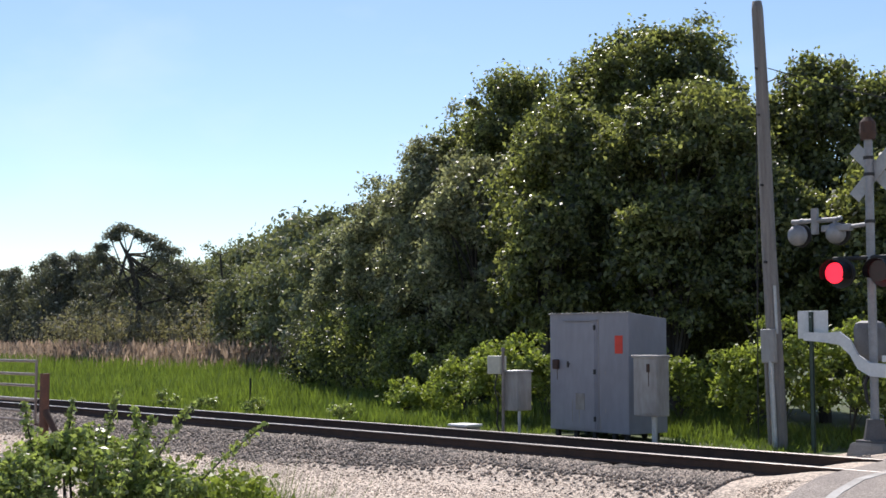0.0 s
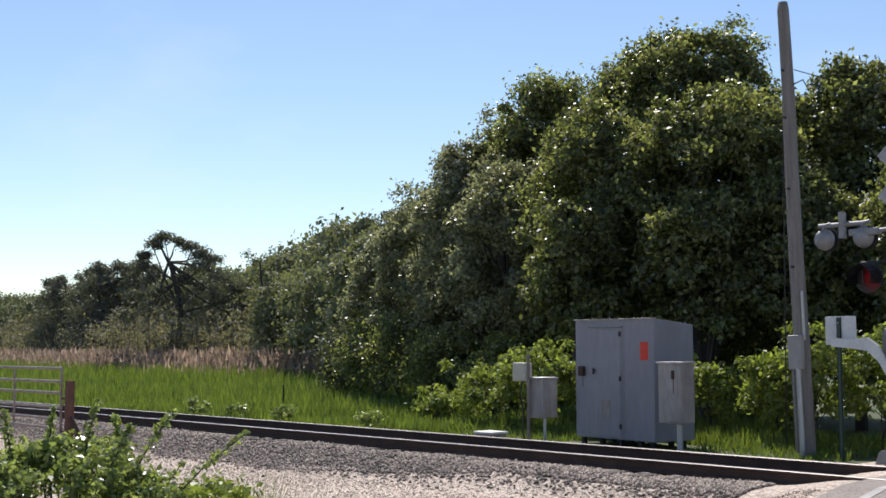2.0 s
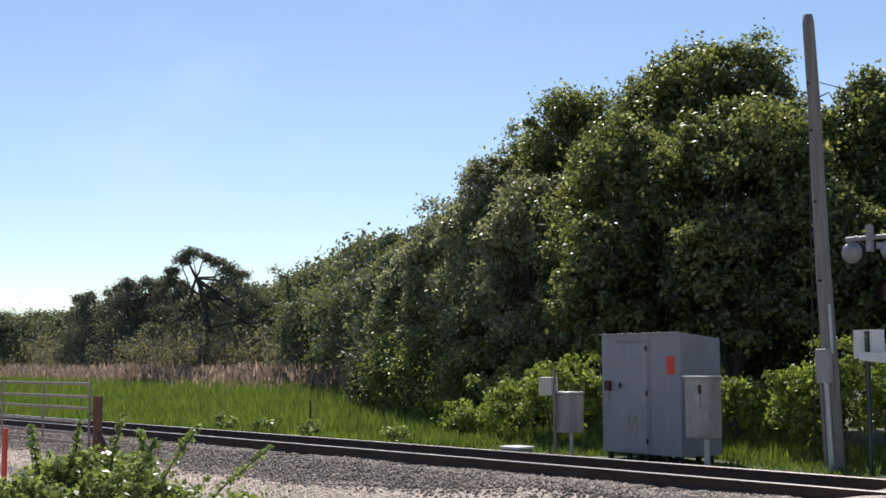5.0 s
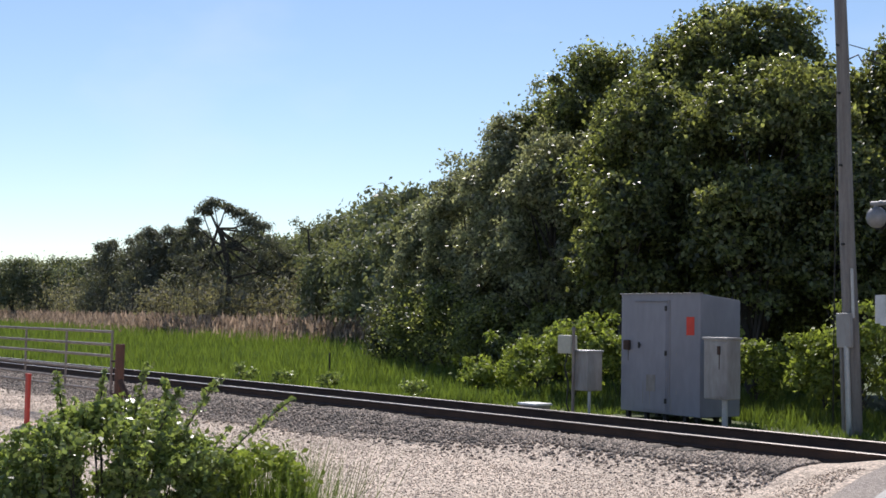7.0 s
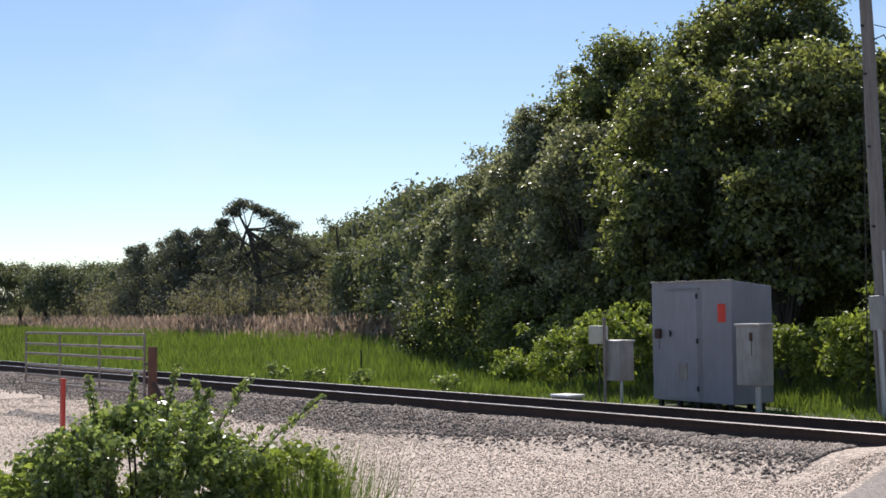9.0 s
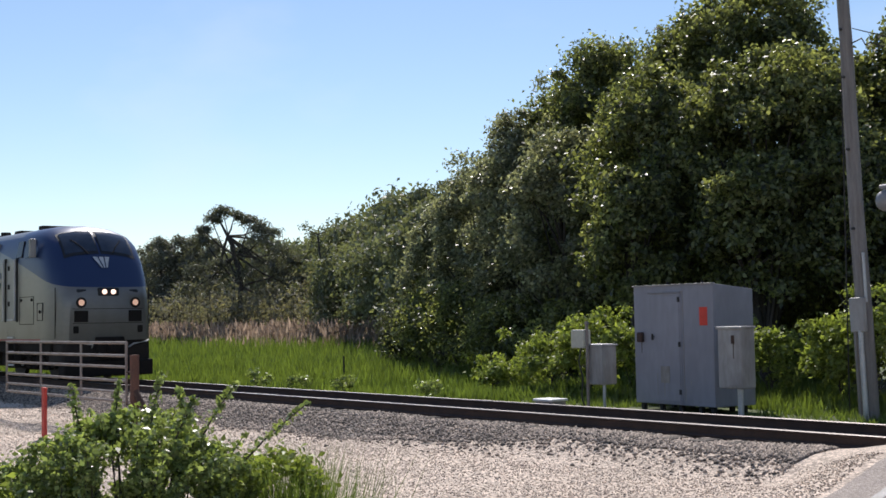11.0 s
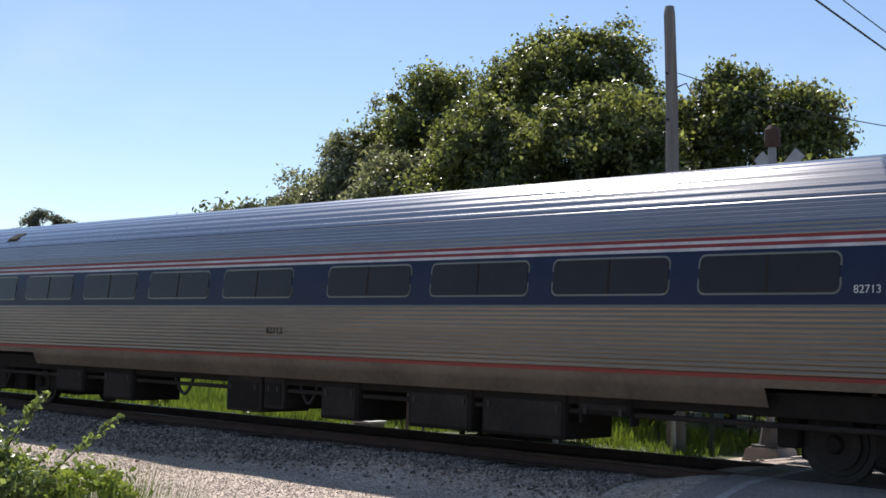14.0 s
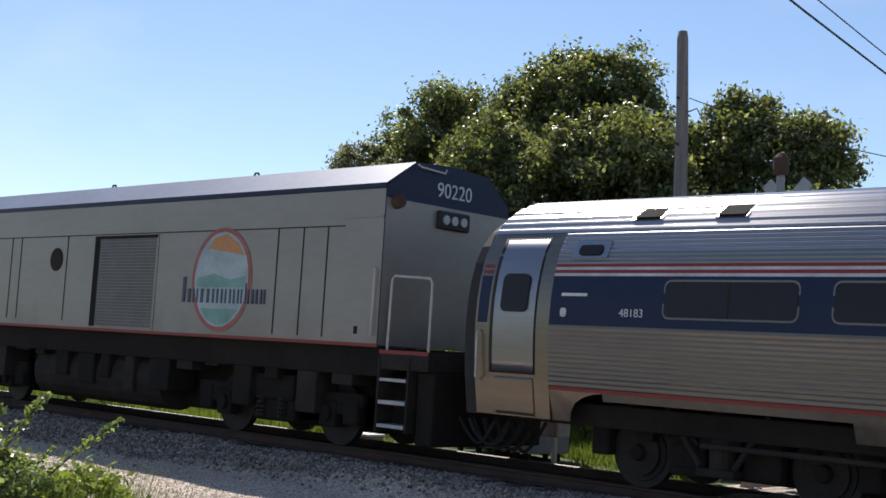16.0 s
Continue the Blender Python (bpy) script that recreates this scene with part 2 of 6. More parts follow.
def leaves(rng, pos, nrm, size, slim=0.55, wild=0.9):
    """Diamond leaves at pos, facing roughly along nrm."""
    n = len(pos)
    nn = unit(nrm + rng.normal(0, wild, (n, 3)))
    u = unit(np.cross(nn, rng.normal(0, 1, (n, 3))))
    v = np.cross(nn, u)
    l = (size * rng.uniform(0.6, 1.35, n))[:, None]
    a, b = u * l * 0.5, v * l * slim * 0.5
    droop = nn * l * 0.12
    return np.stack([pos - a, pos + b * 1.0 - a * 0.15 + droop, pos + a, pos - b - a * 0.15 + droop], 1)


def clumps(rng, centre, radii, n, r, keep=None):
    """Clump centres on the outer part of an ellipsoid, and their radii."""
    d = unit(rng.normal(0, 1, (n, 3)))
    d[:, 2] = np.where(d[:, 2] < -0.55, -d[:, 2], d[:, 2])
    k = rng.uniform(0.55, 1.0, n) ** 0.5
    c = np.array(centre) + d * k[:, None] * np.array(radii) * (1 + 0.08 * rng.normal(0, 1, (n, 1)))
    return c, r * rng.uniform(0.6, 1.4, n)


def crown(rng, c, r, per, size, slim=0.55, wild=0.9, flat=0.75):
    """Leaves over the clumps c with radii r."""
    k = len(c)
    d = unit(rng.normal(0, 1, (k, per, 3)) + np.array([0, 0, 0.45]))
    rad = (r[:, None] * rng.uniform(0.3, 1.05, (k, per)) ** 0.6 * (1 + 0.28 * rng.normal(0, 1, (k, per))))[..., None]
    # leaves gather on short sprays that stand out of the clump
    tuft_at = rng.integers(0, 9, (k, per))
    spray = unit(rng.normal(0, 1, (k, 9, 3)) + np.array([0, 0, 0.5]))
    d = unit(d + 1.15 * np.take_along_axis(spray, tuft_at[..., None], 1))
    pos = c[:, None] + d * rad * np.array([1, 1, flat])
    return leaves(rng, pos.reshape(-1, 3), d.reshape(-1, 3), size, slim, wild)


def limbs_bm(bm, rng, base, top, r, targets, seg=7):
    """A tapered, slightly bent trunk and limbs that reach for the targets."""
    base, top = np.array(base, float), np.array(top, float)
    pts = [base + (top - base) * f + np.array([*rng.normal(0, 0.05 * f * np.linalg.norm(top - base) ** 0.5, 2), 0]) for f in (0, 0.25, 0.5, 0.75, 1)]
    for i in range(4):
        tube_bm(bm, pts[i], pts[i + 1], r * (1 - 0.2 * i), r * (0.8 - 0.2 * i) + 0.01, seg, cap=False)
    for q in targets:
        s = pts[rng.integers(1, 4)]
        mid = (s + q) / 2 + np.array([0, 0, 0.12 * np.linalg.norm(q - s)])
        rr = r * 0.3
        tube_bm(bm, s, mid, rr, rr * 0.65, 5, cap=False)
        tube_bm(bm, mid, q, rr * 0.65, rr * 0.25, 5, cap=False)
    return bm


def tree(name, at, height, rx, ry, low, leaf, seed, label, n=40, per=230, size=0.16, clump=0.9, group="", trunk_r=0.16, extra=(), category="tree"):
    """A tree: trunk with limbs, and a crown of many small leaves from low up to height."""
    rng = np.random.default_rng(seed)
    x, y, z = at
    ob = empty(name, pose(x, y, z), label, category, group)
    cz, rz = (height + low) / 2, (height - low) / 2
    c, r = clumps(rng, (0, 0, cz), (rx - clump * 0.5, ry - clump * 0.5, rz - clump * 0.4), n, clump)
    for ex, ey, ez, er in extra:
        c = np.vstack([c, [ex, ey, ez]])
        r = np.append(r, er)
    arr = np.concatenate([crown(rng, c, r, int(per * 0.85), size), crown(rng, c, r * 1.2, per // 4, size)])
    bm = limbs_bm(bmesh.new(), rng, (0, 0, -0.15), (rng.normal(0, .3), rng.normal(0, .3), cz + rz * 0.3), trunk_r, c[:14])
    part("trunk", bm, BARK, ob)
    polys("crown", arr, leaf, ob)
    return ob


# ---- ground ----
Y_NEAR, Y_FAR, Y_MID = 14.1, 15.605, 14.8525


def smooth(a, b, v):
    f = min(1.0, max(0.0, (v - a) / (b - a)))
    return f * f * (3 - 2 * f)


def ground_z(x, y):
    """Height of the ground: gravel yard, ballast bed, verge with the cabinets, and the marsh behind."""
    bed = smooth(12.2, 13.5, y) * (1 - smooth(16.3, 17.0, y))
    z = -0.46 + bed * 0.26
    verge = smooth(16.0, 16.8, y)
    z = z + verge * 0.27 * (1 - bed)
    marsh = smooth(19.5, 24.0, -x)
    z -= marsh * smooth(17.0, 20.0, y) * 0.42
    z -= smooth(19.5, 24.0, y) * 0.25 * (1 - marsh)
    near_road = 1 - smooth(0.1, 1.3, -(x + 7.5 + 0.16 * (y - 10.3)))
    z = z + near_road * (max(z, -0.46 + 0.42 * smooth(10.2, 13.4, y)) - z) * (1 - smooth(17.5, 20, y))
    return z + 0.02 * math.sin(x * 1.7 + y * 0.6) * math.sin(y * 2.3 - x * 0.4) * (1 - near_road)


def grid_axis(a, b, fine_lo, fine_hi, step):
    vals = list(np.arange(fine_lo, fine_hi + step / 2, step))
    g, v = step, fine_lo
    left = []
    while v > a:
        g *= 1.35
        v -= g
        left.append(max(v, a))
    g, v = step, fine_hi
    right = []
    while v < b:
        g *= 1.35
        v += g
        right.append(min(v, b))
    return left[::-1] + vals + right


def ballast_edge(x):
    """Where the ballast's foot meets the pale yard."""
    return min(13.3, 12.31 + 0.0205 * max(0.0, x + 20.4) ** 2)


def make_ground():
    xs = grid_axis(-2500, 2500, -45, 0, 0.25)
    ys = grid_axis(-600, 2500, 5, 21, 0.2)
    verts = [(x, y, ground_z(x, y)) for y in ys for x in xs]
    w = len(xs)
    faces = [(j * w + i, j * w + i + 1, (j + 1) * w + i + 1, (j + 1) * w + i) for j in range(len(ys) - 1) for i in range(w - 1)]
    ob = put("ground", verts, faces, [GRAVEL, BALLAST, SOIL], smooth=True)
    rng = np.random.default_rng(4)
    for f in ob.data.polygons:
        c = f.center
        jag = 0.22 * math.sin(c.x * 2.1) + 0.15 * math.sin(c.x * 5.3 + 1) + rng.normal(0, 0.08)
        edge = ballast_edge(c.x) + jag * 0.6
        if edge < c.y < 16.75 + jag * 0.5 and c.x < -9.6:
            f.material_index = 1
        elif c.y >= 16.7:
            f.material_index = 2 if c.x < -10.2 or c.y > 19.5 else 0
        elif c.x < -26 and c.y < 9 + jag:
            f.material_index = 2
        elif c.y < 5.2 + jag and c.x < -7:
            f.material_index = 2
    return tagged(ob, "pale gravel yard, dark ballast bed and marsh soil", "ground", kind="structure")


make_ground()


def road_strip(name, a, b, mat, lift, label, y0=-40.0, y1=80.0):
    """A strip along the road between the offsets a and b from its left white line."""
    ys = [y0, 0, 4, 7, 8.5, 9.5, 10.5, 11.5, 12.5, 13.2, 14.0, 14.9, 15.7, 16.5, 17.5, 19, 22, 30, y1]
    verts, faces = [], []
    for y in ys:
        z = -0.46 + 0.42 * smooth(10.2, 13.4, y) - 0.3 * smooth(17, 24, y) + 0.03 + lift
        for o in (a, b):
            verts.append((-7.0 - 0.16 * (y - 10.3) + o, y, z))
        for o in (b, a):
            verts.append((-7.0 - 0.16 * (y - 10.3) + o, y, z - 0.3))
    for i in range(len(ys) - 1):
        p, q = i * 4, i * 4 + 4
        faces += [(p, p + 1, q + 1, q), (p + 3, p, q, q + 3), (p + 1, p + 2, q + 2, q + 1)]
    return tagged(put(name, verts, faces, mat), label, "road", kind="structure")


road_strip("road", -0.45, 6.6, ASPHALT, 0.0, "worn grey asphalt road over the railway crossing")
road_strip("road_line", 0.0, 0.12, LINE, 0.006, "worn white edge line on the road")


# ---- track ----
def rail_mesh(name, y, parent, x0=-700.0, x1=90.0):
    prof = [(-0.075, -0.172), (0.075, -0.172), (0.075, -0.155), (0.015, -0.13), (0.012, -0.05), (0.036, -0.035), (0.036, -0.008), (0.026, 0.0),
            (-0.026, 0.0), (-0.036, -0.008), (-0.036, -0.035), (-0.012, -0.05), (-0.015, -0.13), (-0.075, -0.155)]
    n = len(prof)
    verts = [(x, y + a, b) for x in (x0, x1) for a, b in prof]
    faces = [(i, (i + 1) % n, n + (i + 1) % n, n + i) for i in range(n)]
    ob = put(name, verts, [f[::-1] for f in faces], [RAIL_SIDE, RAIL_TOP], parent)
    for i in (6, 7, 8):
        ob.data.polygons[i].material_index = 1
    return ob


track = empty("railway_track", pose(0, 0, 0), "single railway track with rusty rails and shiny running surface", "track", kind="structure")
rail_mesh("rail", Y_NEAR, track)
rail_mesh("rail", Y_FAR, track)

# ---- signal cabinet and boxes behind the track ----
def signal_cabinet():
    ob = empty("signal_cabinet", pose(-15.92, 17.5, -0.12, 0, 0, -6.5), "large grey painted metal signal cabinet on short legs beside the track", "cabinet")
    w, d, h = 2.05, 0.98, 2.21
    bm = bmesh.new()
    pts = [(0, 0), (w, 0), (w, d), (0, d)]
    lo = [bm.verts.new((x, y, 0.06)) for x, y in pts]
    hi = [bm.verts.new((x, y, h - (0.0 if y == 0 else 0.10))) for x, y in pts]
    bm.faces.new(lo[::-1])
    bm.faces.new(hi)
    for i in range(4):
        j = (i + 1) % 4
        bm.faces.new((lo[i], lo[j], hi[j], hi[i]))
    bmesh.ops.bevel(bm, geom=bm.edges[:], offset=0.012, segments=2, affect="EDGES", profile=0.5)
    part("body", bm, CABINET, ob)
    block("door", (0.46, -0.022, 0.12), (1.22, 0.0, 2.02), CABINET, ob, 0.006)
    block("door_frame", (0.42, -0.012, 0.09), (1.26, 0.0, 2.06), CABINET, ob, 0.004)
    block("side_panel", (1.30, -0.008, 0.12), (1.31, 0.0, 2.1), CABINET2, ob, 0.003, "faint panel seam")
    block("drip_edge", (0.40, -0.05, 2.07), (1.28, 0.0, 2.085), CABINET, ob, 0.004)
    block("roof_lip", (-0.02, -0.03, h - 0.012), (w + 0.02, 0.05, h + 0.012), CABINET2, ob, 0.004)
    block("lock", (0.13, -0.075, 1.18), (0.27, 0.0, 1.36), RUST, ob, 0.02, "rusty lock housing")
    block("rust_streak", (0.19, -0.004, 0.98), (0.205, 0.0, 1.18), RUST, ob, 0.001, "rust streak below the lock")
    bm = tube_bm(bmesh.new(), (0.55, -0.06, 1.22), (0.55, -0.06, 1.33), 0.018)
    tube_bm(bm, (0.55, -0.06, 1.28), (0.55, 0.0, 1.28), 0.012)
    part("door_handle", bm, DARK, ob, "dark door handle")
    for z in (0.25, 1.10, 1.9):
        block("hinge", (1.19, -0.035, z), (1.235, 0.0, z + 0.09), DARK, ob, 0.006)
    block("orange_label", (1.72, -0.008, 1.48), (1.91, 0.0, 1.80), TAG, ob, 0.001, "bright orange-red notice label")
    block("vent", (0.72, -0.03, 0.45), (0.95, -0.02, 0.75), CABINET2, ob, 0.003)
    for x, z0, z1, w2 in ((0.62, 0.22, 0.62, 0.012), (0.80, 0.2, 0.5, 0.02), (1.33, 0.1, 0.35, 0.014), (1.46, 1.1, 1.16, 0.02), (1.46, 0.42, 0.5, 0.02), (0.55, 1.95, 2.03, 0.5)):
        block("stain", (x, -0.0235 if 0.46 < x < 1.2 and z1 < 1.9 else -0.003, z0), (x + w2, 0.0, z1), CABINET2, ob, 0.0005, "faint dirty stain")
    for x in (0.05, 0.55, 1.05, 1.55, 1.85):
        for y in (0.08, d - 0.16):
            block("leg", (x, y, -0.10), (x + 0.08, y + 0.08, 0.07), DARK, ob, 0.005)
    for x, y, z in ((0.9, 0.02, h), (1.75, 0.05, h), (1.9, d - 0.05, h - 0.1)):
        tube("lifting_eye", (x, y, z - 0.01), (x, y, z + 0.06), 0.018, DARK, ob)
    return ob


signal_cabinet()


def post_box():
    """The smaller grey box on a post, in front of the cabinet's right side."""
    ob = empty("equipment_box", pose(-13.10, 16.87, -0.2), "weathered pale grey equipment box on a steel post", "utility box")
    block("body", (-0.25, -0.17, 0.52), (0.25, 0.17, 1.52), CABINET2, ob, 0.02)
    block("door", (-0.06, -0.19, 0.56), (0.24, -0.165, 1.46), CABINET2, ob, 0.008)
    block("lid", (-0.27, -0.2, 1.50), (0.27, 0.19, 1.545), CABINET2, ob, 0.012)
    block("hasp", (0.06, -0.22, 1.26), (0.11, -0.185, 1.40), RUST, ob, 0.008, "rusty hasp")
    block("rust_streak", (0.08, -0.194, 1.02), (0.095, -0.189, 1.27), RUST, ob, 0.001)
    tube("post", (0.06, 0, -0.1), (0.06, 0, 0.54), 0.05, GALV, ob)
    return ob


post_box()


def junction_boxes():
    ob = empty("junction_box", pose(-16.86, 17.1, -0.2), "grey junction box and cream meter box on posts", "utility box")
    block("meter_box", (-0.22, -0.12, 1.15), (0.12, 0.08, 1.50), CREAM, ob, 0.02, "cream meter box")
    tube("conduit", (0.13, -0.04, -0.1), (0.13, -0.04, 1.62), 0.03, GATE_STEEL, ob)
    part("conduit_cap", tube_bm(bmesh.new(), (0.13, -0.04, 1.60), (0.13, -0.04, 1.66), 0.05, 0.03), GATE_STEEL, ob)
    block("body", (0.05, 0.02, 0.46), (0.45, 0.42, 1.2), CABINET2, ob, 0.02)
    block("lid", (0.03, 0.0, 1.19), (0.47, 0.44, 1.225), GALV, ob, 0.008)
    tube("post", (0.40, 0.12, -0.1), (0.40, 0.12, 0.5), 0.03, GALV, ob)
    pts = [(0.05, -0.1, 1.2), (0.0, -0.14, 0.9), (0.06, -0.1, 0.6), (0.0, -0.08, 0.2), (0.1, -0.05, -0.05)]
    part("cable", sweep_bm(bmesh.new(), [Vector(p) for p in pts], 0.014, 6), DARK, ob, "black cable")
    return ob


junction_boxes()


def cable_pad():
    ob = empty("concrete_pad", pose(-17.75, 17.05, -0.2), "low white concrete cable vault beside the track", "concrete pad")
    block("body", (-0.24, -0.2, -0.05), (0.24, 0.2, 0.12), CONCRETE, ob, 0.03)
    block("lid", (-0.27, -0.23, 0.115), (0.27, 0.23, 0.165), WHITE, ob, 0.02, "white lid")
    return ob


cable_pad()


def utility_pole():
    ob = empty("utility_pole", pose(-11.42, 18.1, -0.2, 0, -2.0, 0), "weathered grey wooden utility pole leaning slightly", "utility pole")
    zs = [-0.3, 0.6, 1.8, 3.2, 4.6, 6.0, 7.45, 7.59]
    rs = [0.14, 0.135, 0.13, 0.122, 0.114, 0.106, 0.098, 0.08]
    ring = [(math.cos(k * math.pi / 8), math.sin(k * math.pi / 8)) for k in range(16)]
    verts = [(r * c + 0.012 * math.sin(z * 1.3), r * q, z) for z, r in zip(zs, rs) for c, q in ring]
    faces = [(i * 16 + k, i * 16 + (k + 1) % 16, i * 16 + 16 + (k + 1) % 16, i * 16 + 16 + k) for i in range(7) for k in range(16)] + [tuple(range(112, 128))]
    put("pole", verts, faces, GREY_POLE, ob, smooth=True)
    block("meter_plate", (-0.13, -0.22, 1.42), (0.13, -0.12, 1.98), CABINET2, ob, 0.02, "grey box strapped to the pole")
    tube("conduit", (0.03, -0.18, -0.1), (0.03, -0.18, 1.45), 0.045, GALV, ob)
    tube("conduit", (-0.07, -0.17, -0.1), (-0.07, -0.17, 1.45), 0.03, GREY_POLE, ob)
    tube("conduit", (0.12, -0.1, 1.9), (0.12, -0.1, 2.7), 0.025, GALV, ob)
    for z in (0.3, 0.95, 3.1, 4.4, 5.6, 6.4):
        tube("bolt", (0, -0.2 + z * 0.008, z), (0, 0.1, z), 0.022, DARK, ob, seg=8)
    part("wire_hook", sweep_bm(bmesh.new(), [Vector(p) for p in ((0.08, 0, 6.15), (0.3, 0, 6.2), (0.36, 0, 6.08), (0.46, 0, 6.1), (0.62, 0.1, 6.0))], 0.012, 6), DARK, ob, "short bent wire hook")
    return ob


utility_pole()


def guy_wire(name, a, b, r, label, sag=0.0):
    pts = []
    for i in range(13):
        f = i / 12
        p = Vector(a).lerp(Vector(b), f)
        p.z -= sag * 4 * f * (1 - f)
        pts.append(p)
    return tagged(part(name, sweep_bm(bmesh.new(), pts, r, 6), DARK, None), label, "cable")


guy_wire("guy_wire", (-11.72, 18.1, 6.6), (-12.2, 18.7, -0.15), 0.011, "thin steel guy wire from the pole to the ground")
guy_wire("service_wire", (-11.5, 18.1, 6.2), (4.0, 19.5, 5.9), 0.008, "thin black service wire from the weathered pole", 1.65)
guy_wire("overhead_wire", (-4.9, -10.0, 7.52), (-12.7, 44.0, 7.52), 0.018, "black overhead wire along the road", 0.5)
guy_wire("overhead_wire", (-5.2, -10.0, 8.02), (-13.0, 44.0, 8.02), 0.012, "thin black overhead wire along the road", 0.4)


def line_pole(x, y):
    ob = empty("line_pole", pose(x, y, ground_z(x, y)), "tall grey wooden power line pole by the road", "utility pole", "power line poles")
    tube("pole", (0, 0, -0.2), (0, 0, 8.5), 0.15, GREY_POLE, ob, r1=0.11, seg=14)
    block("crossarm", (-0.6, -0.05, 7.78), (0.6, 0.05, 7.9), GREY_POLE, ob, 0.01)


line_pole(-5.05, -10.0)
line_pole(-12.85, 44.0)


def square_sign():
    ob = empty("road_sign", pose(-10.68, 17.9, -0.2), "back of a pale square sign on a green steel post", "road sign")
    block("plate", (-0.25, 0.02, 1.82), (0.29, 0.028, 2.27), WHITE, ob, 0.003, "pale sign plate seen from behind")
    bm = bmesh.new()
    for lo, hi in (((-0.035, -0.012, -0.3), (0.035, -0.004, 2.25)), ((-0.035, -0.012, -0.3), (-0.027, 0.02, 2.25)), ((0.027, -0.012, -0.3), (0.035, 0.02, 2.25))):
        box_bm(bm, lo, hi)
    part("post", bm, material("green_post", (0.06, 0.09, 0.07), 0.6), ob)
    for z in (1.9, 2.17):
        tube("bolt", (0, -0.03, z), (0, 0.03, z), 0.012, GALV, ob, seg=8)
    return ob


square_sign()

BLACK_HOOD = material("black_hood", (0.02, 0.02, 0.022), 0.6)
RED_LIT = material("red_lens_lit", (0.6, 0.02, 0.03), 0.4, emit=(1.0, 0.02, 0.045, 1.6))
RED_DARK = material("red_lens_dark", (0.05, 0.012, 0.012), 0.25)
CLEAR = material("silver_housing", (0.30, 0.30, 0.315), 0.5, 0.2, color2=(0.21, 0.205, 0.21), scale=4, fine=20)
SIGN_BACK = material("sign_back", (0.40, 0.40, 0.41), 0.5, 0.2, color2=(0.30, 0.30, 0.30), scale=4, fine=20)
FLASHERS = []


def flasher_head(ob, x, z, facing):
    """One flashing light: round black target, hood and a lens disc; facing -1 looks to the road on this side."""
    y = -0.16 * (1 if facing < 0 else -1)
    if facing < 0:
        bm = bmesh.new()
        tube_bm(bm, (x, y - 0.02, z), (x, y + 0.02, z), 0.235, 0.235, 24)
        tgt = part("target", bm, BLACK_HOOD, ob, "round black target plate")
        bm = bmesh.new()
        seg = 16
        ring = []
        for rr, yy in ((0.19, y - 0.02), (0.20, y - 0.32)):
            for k in range(seg + 1):
                a = math.pi * (-0.15 + 1.3 * k / seg)
                ring.append(bm.verts.new((x + rr * math.cos(a), yy, z + rr * math.sin(a))))
        for k in range(seg):
            bm.faces.new((ring[k], ring[k + 1], ring[seg + 1 + k + 1], ring[seg + 1 + k]))
        bmesh.ops.solidify(bm, geom=bm.faces[:], thickness=0.008)
        part("hood", bm, BLACK_HOOD, ob, "black hood")
        part("lamp_body", tube_bm(bmesh.new(), (x, y + 0.02, z), (x, y + 0.2, z), 0.16, 0.09, 16), CLEAR, ob)
        verts = [(0.165 * math.cos(k * math.pi / 12), s * 0.006, 0.165 * math.sin(k * math.pi / 12)) for s in (-1, 1) for k in range(24)]
        faces = [tuple(range(24)), tuple(range(47, 23, -1))] + [(k, 24 + k, 24 + (k + 1) % 24, (k + 1) % 24) for k in range(24)]
        lens = put("signal_disc", verts, faces, [RED_LIT, RED_DARK], ob, pose(x, y - 0.20, z), label="signal disc, red on one face and dark on the other")
        for p in lens.data.polygons:
            p.material_index = 0 if p.index == 0 else 1
        return lens
    bm = bmesh.new()
    bmesh.ops.create_uvsphere(bm, u_segments=18, v_segments=10, radius=0.165, matrix=Matrix.Translation((x, 0.02, z)) @ Matrix.Diagonal((1, 0.9, 1.05, 1)))
    part("lamp_body", bm, CLEAR, ob, "rounded silver back of a flashing light", smooth=True)
    part("target", tube_bm(bmesh.new(), (x, 0.12, z), (x, 0.15, z), 0.19, 0.19, 24), BLACK_HOOD, ob)
    return None


